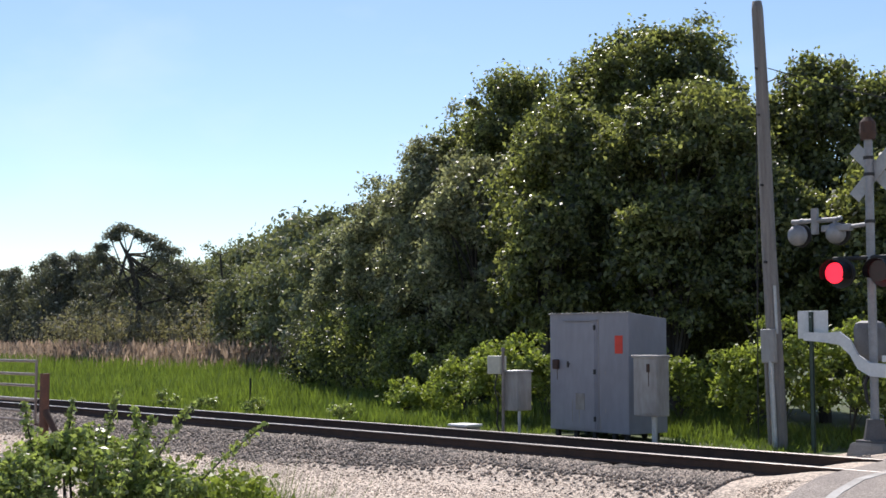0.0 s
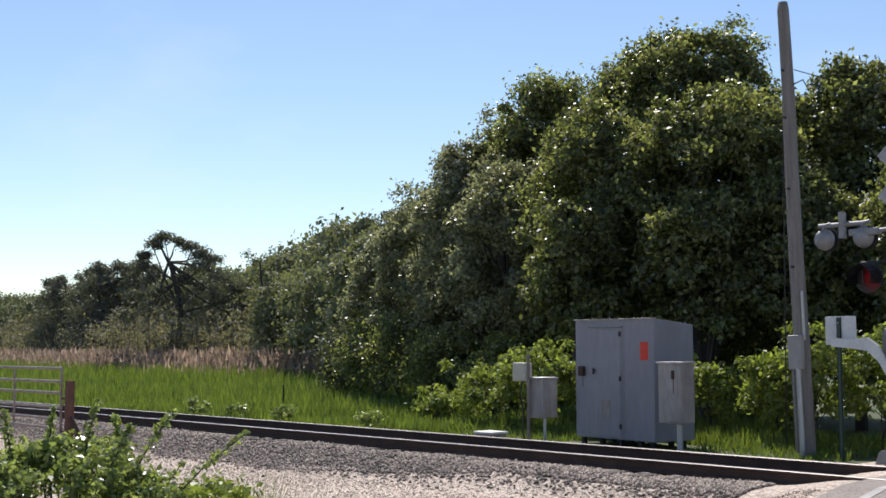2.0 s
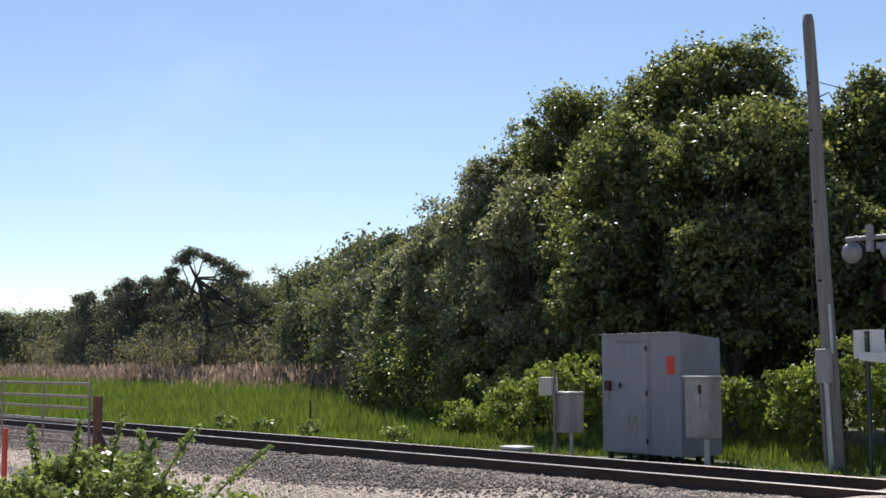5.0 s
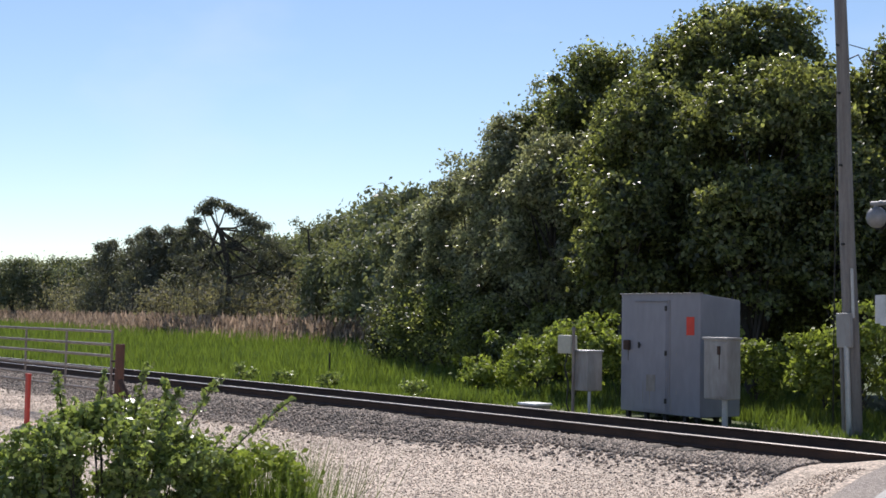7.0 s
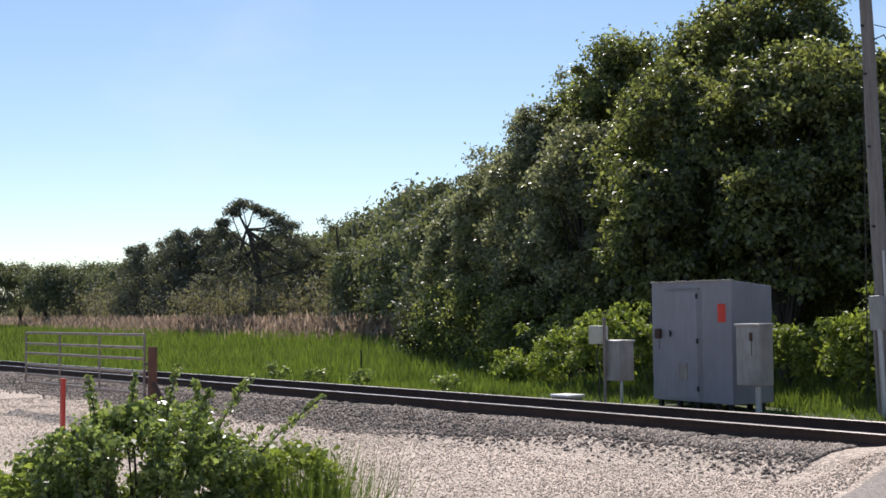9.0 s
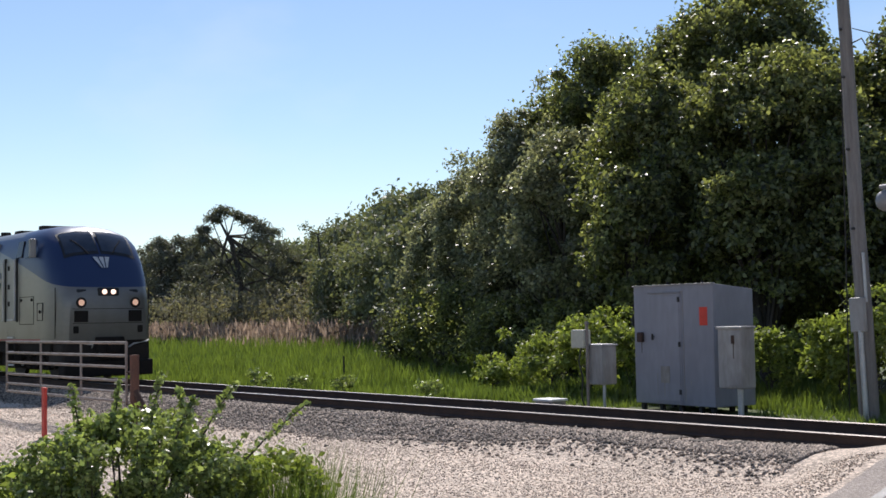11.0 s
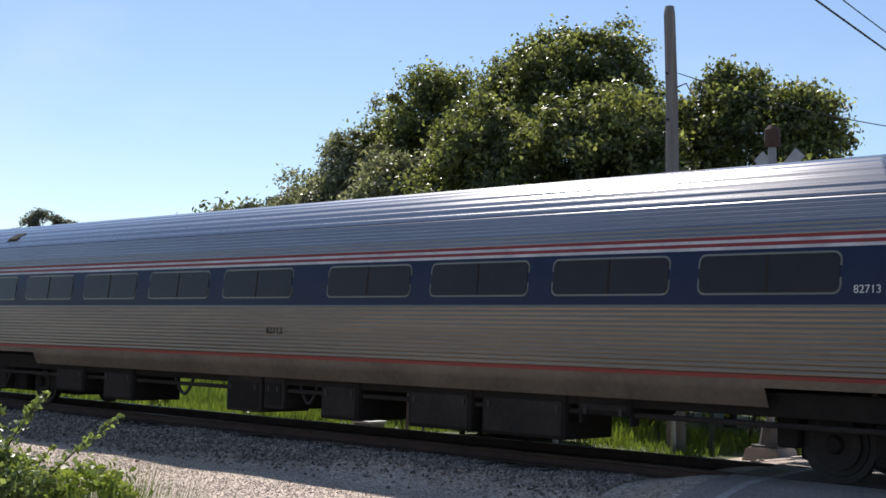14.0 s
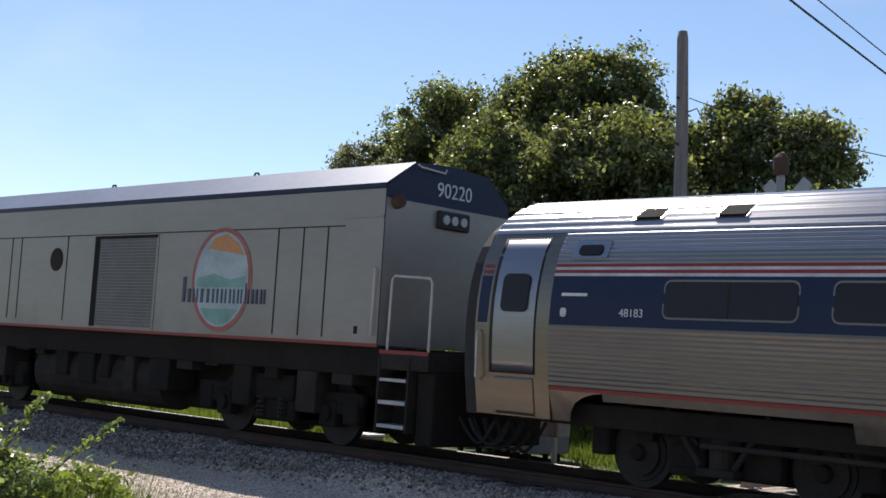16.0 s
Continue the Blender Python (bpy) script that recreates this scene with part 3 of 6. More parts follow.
def crossing_signal():
    ob = empty("crossing_signal", pose(-9.62, 17.9, -0.2), "level crossing signal mast with red flashing lights, crossbuck and lowered gate", "crossing signal")
    bm = bmesh.new()
    bmesh.ops.create_cone(bm, cap_ends=True, segments=4, radius1=0.50, radius2=0.40, depth=0.32, matrix=Matrix.Translation((0, 0, 0.06)) @ Matrix.Rotation(math.pi / 4, 4, "Z"))
    bmesh.ops.bevel(bm, geom=bm.edges[:], offset=0.025, segments=2, affect="EDGES")
    part("foundation", bm, CONCRETE, ob, "concrete foundation block")
    bm = tube_bm(bmesh.new(), (0, 0, 0.2), (0, 0, 0.58), 0.19, 0.13, 12)
    box_bm(bm, (-0.22, -0.22, 0.2), (0.22, 0.22, 0.26), 0.01)
    part("base_casting", bm, material("casting", (0.12, 0.11, 0.11), 0.7), ob)
    tube("mast", (0, 0, 0.5), (0, 0, 4.98), 0.066, CLEAR, ob, seg=16)
    bm = tube_bm(bmesh.new(), (0, 0, 4.93), (0, 0, 5.03), 0.11, 0.13)
    tube_bm(bm, (0, 0, 5.03), (0, 0, 5.21), 0.13, 0.12)
    tube_bm(bm, (0, 0, 5.21), (0, 0, 5.29), 0.12, 0.05)
    part("bell", bm, RUST, ob, "brown crossing bell on the mast top")
    for s in (-1, 1):
        block("crossbuck_blade", (-0.46, 0.07 + 0.012 * s, 4.33), (0.62, 0.078 + 0.012 * s, 4.545), SIGN_BACK, ob, 0.003, "white crossbuck blade", Matrix.Rotation(s * radians(47), 4, "Y"))
    for z in (4.62, 4.36, 3.62, 2.95):
        tube("clamp", (0, 0, z), (0, 0, z + 0.05), 0.08, DARK, ob)
    # upper pair that looks down the road behind
    bm = tube_bm(bmesh.new(), (-0.05, -0.02, 3.60), (-0.62, -0.03, 3.56), 0.035)
    box_bm(bm, (-0.8, -0.09, 3.52), (-0.3, 0.05, 3.63), 0.02)
    tube_bm(bm, (-1.36, 0, 3.72), (-0.55, 0, 3.72), 0.04)
    tube_bm(bm, (-0.95, 0, 3.5), (-0.95, 0, 3.92), 0.06)
    part("light_arm", bm, CLEAR, ob)
    for x in (-1.28, -0.60):
        part("arm_elbow", sweep_bm(bmesh.new(), [Vector((x + 0.12, 0, 3.74)), Vector((x, 0, 3.72)), Vector((x, 0, 3.6))], 0.035, 8), CLEAR, ob)
        flasher_head(ob, x, 3.50, 1)
    # lower pair that looks this way
    part("light_arm", tube_bm(bmesh.new(), (-0.62, -0.03, 3.08), (0.62, -0.03, 3.08), 0.035), DARK, ob)
    for x in (-0.42, 0.30):
        tube("light_bracket", (x, -0.02, 2.86), (x, -0.02, 3.08), 0.03, DARK, ob)
        FLASHERS.append(flasher_head(ob, x, 2.84, -1))
    # gate mechanism and arm
    block("gate_mechanism", (-0.42, 0.08, 1.45), (0.02, 0.5, 2.1), material("mechanism_grey", (0.17, 0.165, 0.17), 0.6), ob, 0.12, "grey gate motor housing")
    bm = bmesh.new()
    prof = [(-1.12, 1.88, 0.09), (-0.75, 1.86, 0.10), (-0.5, 1.86, 0.14), (-0.32, 1.72, 0.16), (-0.2, 1.5, 0.15), (0.0, 1.38, 0.14), (0.28, 1.36, 0.14)]
    rows_b = [[bm.verts.new((x, yy, zz)) for yy, zz in ((-0.14, z - h), (-0.14, z + h * 0.5), (-0.08, z + h * 0.5), (-0.08, z - h))] for x, z, h in prof]
    for a, b in zip(rows_b[:-1], rows_b[1:]):
        for q in range(4):
            bm.faces.new((a[q], a[(q + 1) % 4], b[(q + 1) % 4], b[q]))
    bm.faces.new(rows_b[0][::-1])
    bm.faces.new(rows_b[-1])
    part("gate_bracket", bm, WHITE, ob, "white curved gate arm bracket")
    block("gate_arm", (0.2, -0.13, 1.46), (5.2, -0.09, 1.56), WHITE, ob, 0.01, "white lowered gate arm")
    for k in range(4):
        block("red_band", (0.9 + k * 1.1, -0.136, 1.457), (1.3 + k * 1.1, -0.084, 1.563), RED_POST, ob, 0.004, "red band on the gate arm")
    part("hose", sweep_bm(bmesh.new(), [Vector(p) for p in ((-0.1, 0.05, 1.3), (-0.16, 0.0, 1.1), (-0.12, 0.0, 0.85), (-0.05, 0.02, 0.75))], 0.03, 8), DARK, ob, "black cable conduit")
    return ob


crossing_signal()


# ---- farm gate and red post on the yard side ----
def farm_gate():
    ob = empty("field_gate", pose(-21.8, 10.1, -0.42), "rusty tubular steel field gate, closed", "gate")
    for z in (0.55, 0.72, 0.93, 1.19, 1.4, 1.64):
        tube("rail", (-6.2, 0, z), (0, 0, z), 0.027, GATE_STEEL, ob)
    for x in (-6.2, -4.2, -2.1, -0.02):
        tube("upright", (x, 0.0, 0.53), (x, 0.0, 1.66), 0.024, GATE_STEEL, ob)
    bm = tube_bm(bmesh.new(), (0.22, 0.05, -0.1), (0.22, 0.05, 1.42), 0.085, 0.085, 12)
    part("gate_post", bm, material("rusty_post", (0.16, 0.075, 0.05), 0.85, color2=(0.09, 0.045, 0.035), scale=5), ob, "rusty steel gate post")
    part("brace", tube_bm(bmesh.new(), (0.26, 0.05, 0.75), (0.85, 0.2, -0.05), 0.06), RUST, ob)
    for z in (0.5, 1.1):
        tube("hinge", (-0.02, 0, z), (0.22, 0.05, z), 0.02, RUST, ob)
    return ob


farm_gate()
_post = empty("marker_post", pose(-22.1, 8.65, -0.46), "short red painted marker post", "post")
block("post", (-0.07, -0.03, -0.1), (0.07, 0.03, 0.9), RED_POST, _post, 0.015)
block("post_cap", (-0.075, -0.035, 0.88), (0.075, 0.035, 0.92), RED_POST, _post, 0.01)
_fp = empty("fence_stake", pose(-33.5, 23.0, -0.6), "thin dark fence stake in the grass", "stake")
tube("post", (0, 0, -0.2), (0, 0, 1.0), 0.03, DARK, _fp, seg=8)


# ---- trees behind the track ----
WOOD = "trees behind the railway"
BROAD = "tall broadleaved tree with dense dark green crown"
for i, (x, y, h, rx, ry, low, mat, n, k) in enumerate((
    (-21.9, 28.6, 10.95, 2.5, 2.4, 2.6, LEAF, 64, 0.85), (-20.4, 29.0, 10.2, 1.2, 1.6, 5.0, LEAF, 24, 0.75), (-23.7, 28.4, 10.35, 1.3, 1.5, 4.5, LEAF, 30, 0.8),
    (-27.2, 28.9, 10.15, 2.25, 2.3, 2.0, LEAF, 72, 0.9), (-29.7, 28.9, 9.0, 1.3, 1.6, 1.5, LEAF, 44, 0.85),
    (-16.2, 28.1, 8.55, 2.4, 2.3, 1.0, LEAF, 70, 0.9), (-14.2, 28.0, 7.9, 1.4, 1.7, 1.0, LEAF, 44, 0.8), (-19.2, 29.6, 8.3, 2.2, 1.8, 1.0, LEAF, 56, 0.9),
    (-18.3, 25.0, 7.8, 2.7, 2.0, 1.5, LEAF, 76, 0.85), (-21.7, 24.9, 7.7, 2.3, 2.0, 1.3, LEAF, 66, 0.85), (-24.6, 27.6, 8.6, 1.7, 1.8, 1.2, LEAF, 54, 0.85),
    (-26.0, 25.8, 7.2, 2.1, 1.8, 0.6, LEAF_SILVER, 60, 0.8), (-29.6, 27.3, 8.0, 2.1, 1.8, 0.0, LEAF_SILVER, 58, 0.8), (-33.0, 28.4, 7.3, 2.0, 1.8, 0.0, LEAF_SILVER, 52, 0.8), (-36.3, 29.3, 5.7, 1.7, 1.6, 0.0, LEAF_SILVER, 46, 0.75),
    (-31.4, 31.0, 9.5, 1.9, 1.8, 0.8, LEAF_SILVER, 54, 0.85), (-34.9, 32.0, 7.6, 1.6, 1.8, 0.8, LEAF_SILVER, 46, 0.85),
    (-20.4, 22.6, 5.2, 1.25, 1.2, 1.2, LEAF, 40, 0.65), (-15.6, 24.5, 5.6, 1.7, 1.4, 1.2, LEAF, 46, 0.75), (-17.3, 23.3, 5.0, 1.6, 1.2, 1.5, LEAF, 44, 0.7), (-12.6, 25.0, 5.4, 1.7, 1.8, 1.0, LEAF, 46, 0.8),
    (-9.2, 24.5, 3.8, 2.2, 2.0, 0.0, LEAF, 40, 0.75), (-16.7, 45.5, 9.0, 1.9, 1.9, 3.0, LEAF, 36, 0.9),
    (-53.0, 47.5, 10.4, 4.0, 4.0, 2.0, LEAF_MID, 60, 1.2), (-60.5, 49.5, 8.8, 4.0, 3.8, 1.6, LEAF_MID, 50, 1.1), (-57.5, 46.8, 7.6, 3.4, 3.2, 1.4, LEAF_MID, 44, 1.0), (-50.0, 44.5, 7.4, 2.8, 2.8, 1.2, LEAF_SILVER, 40, 0.95), (-47.0, 43.5, 6.0, 2.2, 2.2, 0.8, LEAF_SILVER, 36, 0.9))):
    tree("tree", (x, y, ground_z(x, y)), h + 0.5, rx, ry, low, mat, 100 + i, BROAD if mat is LEAF else "silvery green broadleaved tree with a loose crown" if mat is LEAF_SILVER else "dull green tree at the marsh's edge", n=int(n * 2.7), per=170 if y < 40 else 130, size=0.145 if y < 40 else 0.24, clump=k * 0.52, group=WOOD)

# understorey that closes the wood towards the ground
for i, (x, y, h, rx) in enumerate(((-13.0, 25.6, 3.4, 2.0), (-16.5, 26.4, 3.8, 2.2), (-20.0, 26.8, 4.2, 2.3), (-23.5, 27.4, 4.4, 2.3), (-27.0, 28.2, 4.4, 2.3), (-30.5, 29.6, 4.2, 2.2), (-10.2, 24.6, 2.6, 1.8),
                                   (-7.2, 23.6, 2.2, 1.6), (-28.6, 25.6, 2.4, 1.8), (-25.2, 24.8, 2.2, 1.7), (-31.6, 26.6, 3.0, 1.7), (-34.6, 27.8, 3.0, 1.7), (-37.6, 29.2, 2.8, 1.6), (-40.0, 31.0, 2.4, 1.5))):
    tree("shrub", (x, y, ground_z(x, y)), h + 0.3, rx, 1.2, 0.0, LEAF if x > -35 else LEAF_MID, 400 + i, "dark green shrub under the trees", n=40, per=260, size=0.13, clump=0.62, group="shrubs under the trees", trunk_r=0.05, category="shrub")

# dense growth at the back of the wood
for i in range(17):
    x = -4.5 - 1.95 * i
    y = 31.5 + 1.5 * (i % 2) + (0.5 if x < -24 else 0.0)
    tree("shrub", (x, y, ground_z(x, y)), 5.0 + 0.9 * math.sin(i * 1.9) if x < -13 else 3.4, 2.3, 1.5, 0.0, LEAF, 450 + i, "tall dark shrub at the back of the wood", n=60, per=170, size=0.2, clump=0.75, group="shrubs under the trees", trunk_r=0.06, category="shrub")

# shrubs in front of the trees
for i, (x, y, h, r) in enumerate(((-20.4, 19.6, 1.15, 1.1), (-19.0, 19.3, 1.5, 1.0), (-17.9, 19.4, 1.35, 0.9), (-16.6, 19.4, 1.4, 0.9), (-12.9, 19.6, 1.3, 0.7), (-12.2, 19.6, 1.7, 0.9),
                                  (-11.2, 19.9, 1.7, 0.9), (-10.1, 19.8, 1.5, 0.9), (-9.0, 20.0, 1.4, 0.9), (-22.2, 19.9, 0.8, 0.9), (-7.8, 20.2, 1.5, 1.0), (-15.0, 20.2, 1.3, 0.9))):
    tree("shrub", (x, y, ground_z(x, y)), h + 0.15, r, r * 0.8, 0.05, LEAF_BRIGHT, 300 + i, "bright green leafy shrub at the edge of the wood", n=34, per=70, size=0.105, clump=0.22, group="shrubs by the track", trunk_r=0.03, category="shrub",
         extra=[(r * 0.8 * math.sin(k * 2.4 + i), r * 0.5 * math.cos(k * 1.7 + i), h * (0.8 + 0.10 * ((k * 7 + i * 3) % 5)), 0.19) for k in range(9)])


# ---- the train ----
SPEED = 37.74


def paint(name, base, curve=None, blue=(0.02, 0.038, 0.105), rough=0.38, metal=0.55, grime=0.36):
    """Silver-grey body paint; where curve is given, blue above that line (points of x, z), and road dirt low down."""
    m = material(name, base, rough, metal, color2=tuple(c * 0.82 for c in base), scale=0.7, fine=6, mix=0.45, stretch=(0.5, 1, 1.5))
    n, link = m.node_tree.nodes, m.node_tree.links.new
    b = n["Principled BSDF"]
    old = b.inputs["Base Color"].links[0].from_socket
    tc = n.new("ShaderNodeTexCoord")
    sp = n.new("ShaderNodeSeparateXYZ")
    link(tc.outputs["Object"], sp.inputs[0])

    def calc(op, a, c):
        q = n.new("ShaderNodeMath")
        q.operation = op
        for sock, v in ((0, a), (1, c)):
            if isinstance(v, (int, float)):
                q.inputs[sock].default_value = v
            else:
                link(v, q.inputs[sock])
        return q.outputs[0]

    out = old
    if curve:
        fc = n.new("ShaderNodeFloatCurve")
        cv = fc.mapping.curves[0]
        pts = [(x / 22.4, z / 5) for x, z in curve]
        cv.points[0].location, cv.points[1].location = pts[0], pts[-1]
        for p in pts[1:-1]:
            cv.points.new(*p)
        fc.mapping.update()
        link(calc("DIVIDE", sp.outputs["X"], 22.4), fc.inputs["Value"])
        above = calc("GREATER_THAN", sp.outputs["Z"], calc("MULTIPLY", fc.outputs[0], 5.0))
        low = calc("LESS_THAN", sp.outputs["Z"], 4.16)
        front = calc("GREATER_THAN", sp.outputs["X"], 18.7)
        fac = calc("MULTIPLY", above, calc("MAXIMUM", low, front))
        mx = n.new("ShaderNodeMixRGB")
        link(fac, mx.inputs[0])
        link(out, mx.inputs[1])
        mx.inputs[2].default_value = (*blue, 1)
        out = mx.outputs[0]
        met = n.new("ShaderNodeMapRange")
        link(fac, met.inputs["Value"])
        met.inputs["To Min"].default_value, met.inputs["To Max"].default_value = metal, 0.1
        link(met.outputs[0], b.inputs["Metallic"])
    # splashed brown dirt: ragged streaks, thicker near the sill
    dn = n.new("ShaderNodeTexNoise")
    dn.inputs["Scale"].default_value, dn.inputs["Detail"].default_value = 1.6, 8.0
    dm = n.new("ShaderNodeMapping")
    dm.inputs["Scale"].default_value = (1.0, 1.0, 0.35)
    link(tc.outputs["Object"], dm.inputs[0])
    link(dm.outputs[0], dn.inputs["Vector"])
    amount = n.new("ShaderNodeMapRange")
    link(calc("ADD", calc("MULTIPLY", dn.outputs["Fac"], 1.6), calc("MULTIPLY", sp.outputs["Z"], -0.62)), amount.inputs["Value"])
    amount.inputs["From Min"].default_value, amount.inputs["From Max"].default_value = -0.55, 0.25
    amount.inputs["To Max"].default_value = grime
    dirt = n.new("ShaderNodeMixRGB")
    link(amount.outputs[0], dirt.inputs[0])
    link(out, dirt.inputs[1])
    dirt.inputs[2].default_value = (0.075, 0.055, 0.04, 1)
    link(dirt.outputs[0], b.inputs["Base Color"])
    return m


LOCO_CURVE = [(0, 4.3), (0.8, 3.72), (2.7, 3.44), (4.5, 3.52), (7, 3.85), (9.6, 4.3), (11, 4.7), (14.5, 4.7), (15.9, 4.1), (17.1, 3.82), (18.5, 3.48), (19.9, 3.08), (21.1, 2.72), (21.7, 2.6), (22.3, 2.54)]
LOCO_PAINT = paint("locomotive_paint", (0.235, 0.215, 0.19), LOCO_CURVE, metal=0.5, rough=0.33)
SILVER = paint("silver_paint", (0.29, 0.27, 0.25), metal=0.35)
# one stainless steel in three tones: the roof is kept brightest
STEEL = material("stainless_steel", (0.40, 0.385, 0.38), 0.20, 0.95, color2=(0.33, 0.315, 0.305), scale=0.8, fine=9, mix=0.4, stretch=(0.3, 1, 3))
# same steel, darker and bluer: the upper side's reflection put into its colour
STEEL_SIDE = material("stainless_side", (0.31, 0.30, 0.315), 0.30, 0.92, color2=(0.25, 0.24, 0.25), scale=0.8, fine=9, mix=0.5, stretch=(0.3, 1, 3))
# same steel, darker and browner: the gravel's reflection put into its colour
STEEL_GROUND_TINT = material("stainless_ground_tint", (0.24, 0.205, 0.165), 0.34, 0.9, color2=(0.18, 0.16, 0.135), scale=0.8, fine=9, mix=0.5, stretch=(0.3, 1, 3))
BLUE = material("blue_paint", (0.013, 0.023, 0.060), 0.42, color2=(0.010, 0.018, 0.048), scale=1, fine=10, spec=0.25)
RED = material("red_stripe", (0.25, 0.024, 0.024), 0.5, color2=(0.19, 0.02, 0.02), scale=2, fine=12)
OFFWHITE = material("white_stripe", (0.62, 0.61, 0.60), 0.45)
GLASS_DARK = material("tinted_window", (0.022, 0.017, 0.016), 0.08, color2=(0.016, 0.013, 0.012), spec=0.3)
CAB_GLASS = material("cab_glass", (0.035, 0.045, 0.07), 0.08, spec=0.6)
UNDER = material("underframe", (0.026, 0.022, 0.019), 0.9, spec=0.15, color2=(0.016, 0.014, 0.013), scale=2, fine=18, bump=0.3)
UNDER2 = material("underframe_grey", (0.042, 0.034, 0.030), 0.85, spec=0.2, color2=(0.022, 0.019, 0.017), scale=2, fine=18)
WHEEL = material("wheel_steel", (0.035, 0.03, 0.027), 0.7, 0.3, color2=(0.02, 0.018, 0.016))
RUBBER = material("rubber", (0.03, 0.026, 0.025), 0.8, color2=(0.018, 0.016, 0.016), scale=3, fine=20)
# dark brown carries the shade where the body turns under
SILL = material("shaded_sill", (0.17, 0.145, 0.115), 0.55, 0.5, color2=(0.10, 0.085, 0.07), scale=1.2, fine=10)
GRIME = material("grimy_skirt", (0.05, 0.041, 0.034), 0.85, color2=(0.025, 0.021, 0.018), scale=1.5, fine=12)
LOGO_BLUE = material("logo_blue", (0.06, 0.08, 0.13), 0.5)
LOGO_PALE = material("logo_pale", (0.66, 0.68, 0.70), 0.5)
LAMP_WARM = material("headlamp", (0.9, 0.8, 0.7), 0.3, emit=(1.0, 0.66, 0.5, 1.7))
LAMP_DIM = material("ditch_lamp", (0.8, 0.6, 0.45), 0.3, emit=(1.0, 0.55, 0.36, 0.45))
TEAL = material("logo_teal", (0.22, 0.42, 0.38), 0.6)
ORANGE = material("logo_orange", (0.62, 0.30, 0.12), 0.6)
SKYBLUE = material("logo_sky", (0.42, 0.52, 0.55), 0.6)
LOGO_RED = material("logo_red", (0.42, 0.13, 0.11), 0.6)
RAILWHITE = material("handrail_white", (0.55, 0.54, 0.52), 0.5)


def skin(name, prof, x0, x1, mat, parent, label="", sides=(-1, 1), smooth=True):
    """A lengthwise skin: prof is a line of (half width, z), drawn out from x0 to x1 on both sides."""
    for s in sides:
        verts, faces = [], []
        o = 0
        n = len(prof)
        for x in (x0, x1):
            verts += [(x, s * hw, z) for hw, z in prof]
        for i in range(n - 1):
            f = (o + i, o + i + 1, o + n + i + 1, o + n + i)
            faces.append(f if s > 0 else f[::-1])
        ob = put(name, verts, faces, mat, parent, label=label)
        if smooth:
            ob.data.shade_smooth()
    return ob


def plate(name, x0, x1, z0, z1, hw, mat, parent, thick=0.012, label="", rnd=0.0, lean=0.0, side=-1):
    """A flat panel on the side wall; lean moves its top inwards."""
    bm = bmesh.new()
    pts = []
    if rnd:
        for cx, cz, a0 in ((x1 - rnd, z1 - rnd, 0), (x0 + rnd, z1 - rnd, 90), (x0 + rnd, z0 + rnd, 180), (x1 - rnd, z0 + rnd, 270)):
            for k in range(5):
                a = radians(a0 + 22.5 * k)
                pts.append((cx + rnd * math.cos(a), cz + rnd * math.sin(a)))
    else:
        pts = [(x1, z1), (x0, z1), (x0, z0), (x1, z0)]

    def yy(z, off):
        return side * (hw + off - lean * (z - z0) / max(z1 - z0, 1e-6))
    a = [bm.verts.new((x, yy(z, thick), z)) for x, z in pts]
    b = [bm.verts.new((x, yy(z, -0.01), z)) for x, z in pts]
    bm.faces.new(a if side > 0 else a[::-1])
    n = len(pts)
    for i in range(n):
        j = (i + 1) % n
        bm.faces.new((a[i], a[j], b[j], b[i]))
    bmesh.ops.recalc_face_normals(bm, faces=bm.faces[:])
    return part(name, bm, mat, parent, label)


def shape(name, pts, hw_of, mat, parent, off=0.012, label="", side=-1):
    """A flat figure on the side wall from points (x, z)."""
    bm = bmesh.new()
    f = bm.faces.new([bm.verts.new((x, side * (hw_of(z) + off), z)) for x, z in pts])
    bmesh.ops.triangulate(bm, faces=[f])
    return part(name, bm, mat, parent, label)


def lettering(name, text, x, z, size, hw, mat, parent, end=False):
    cu = bpy.data.curves.new(name, "FONT")
    cu.body, cu.size, cu.extrude = text, size, 0.002
    cu.materials.append(mat)
    ob = new(name, cu)
    ob.parent = parent
    ob.matrix_basis = pose(x, -hw, z, 90, 0, 0) if not end else pose(hw, x, z, 90, 0, 90)
    return ob


def wheel(parent, x, side, r=0.46):
    bm = bmesh.new()
    y = side * 0.75
    tube_bm(bm, (x, y - 0.065, r), (x, y + 0.065, r), r, r, 28)
    tube_bm(bm, (x, y + side * 0.06, r), (x, y + side * 0.12, r), r * 0.42, r * 0.3, 16)
    w = part("wheel", bm, WHEEL, parent)
    return w


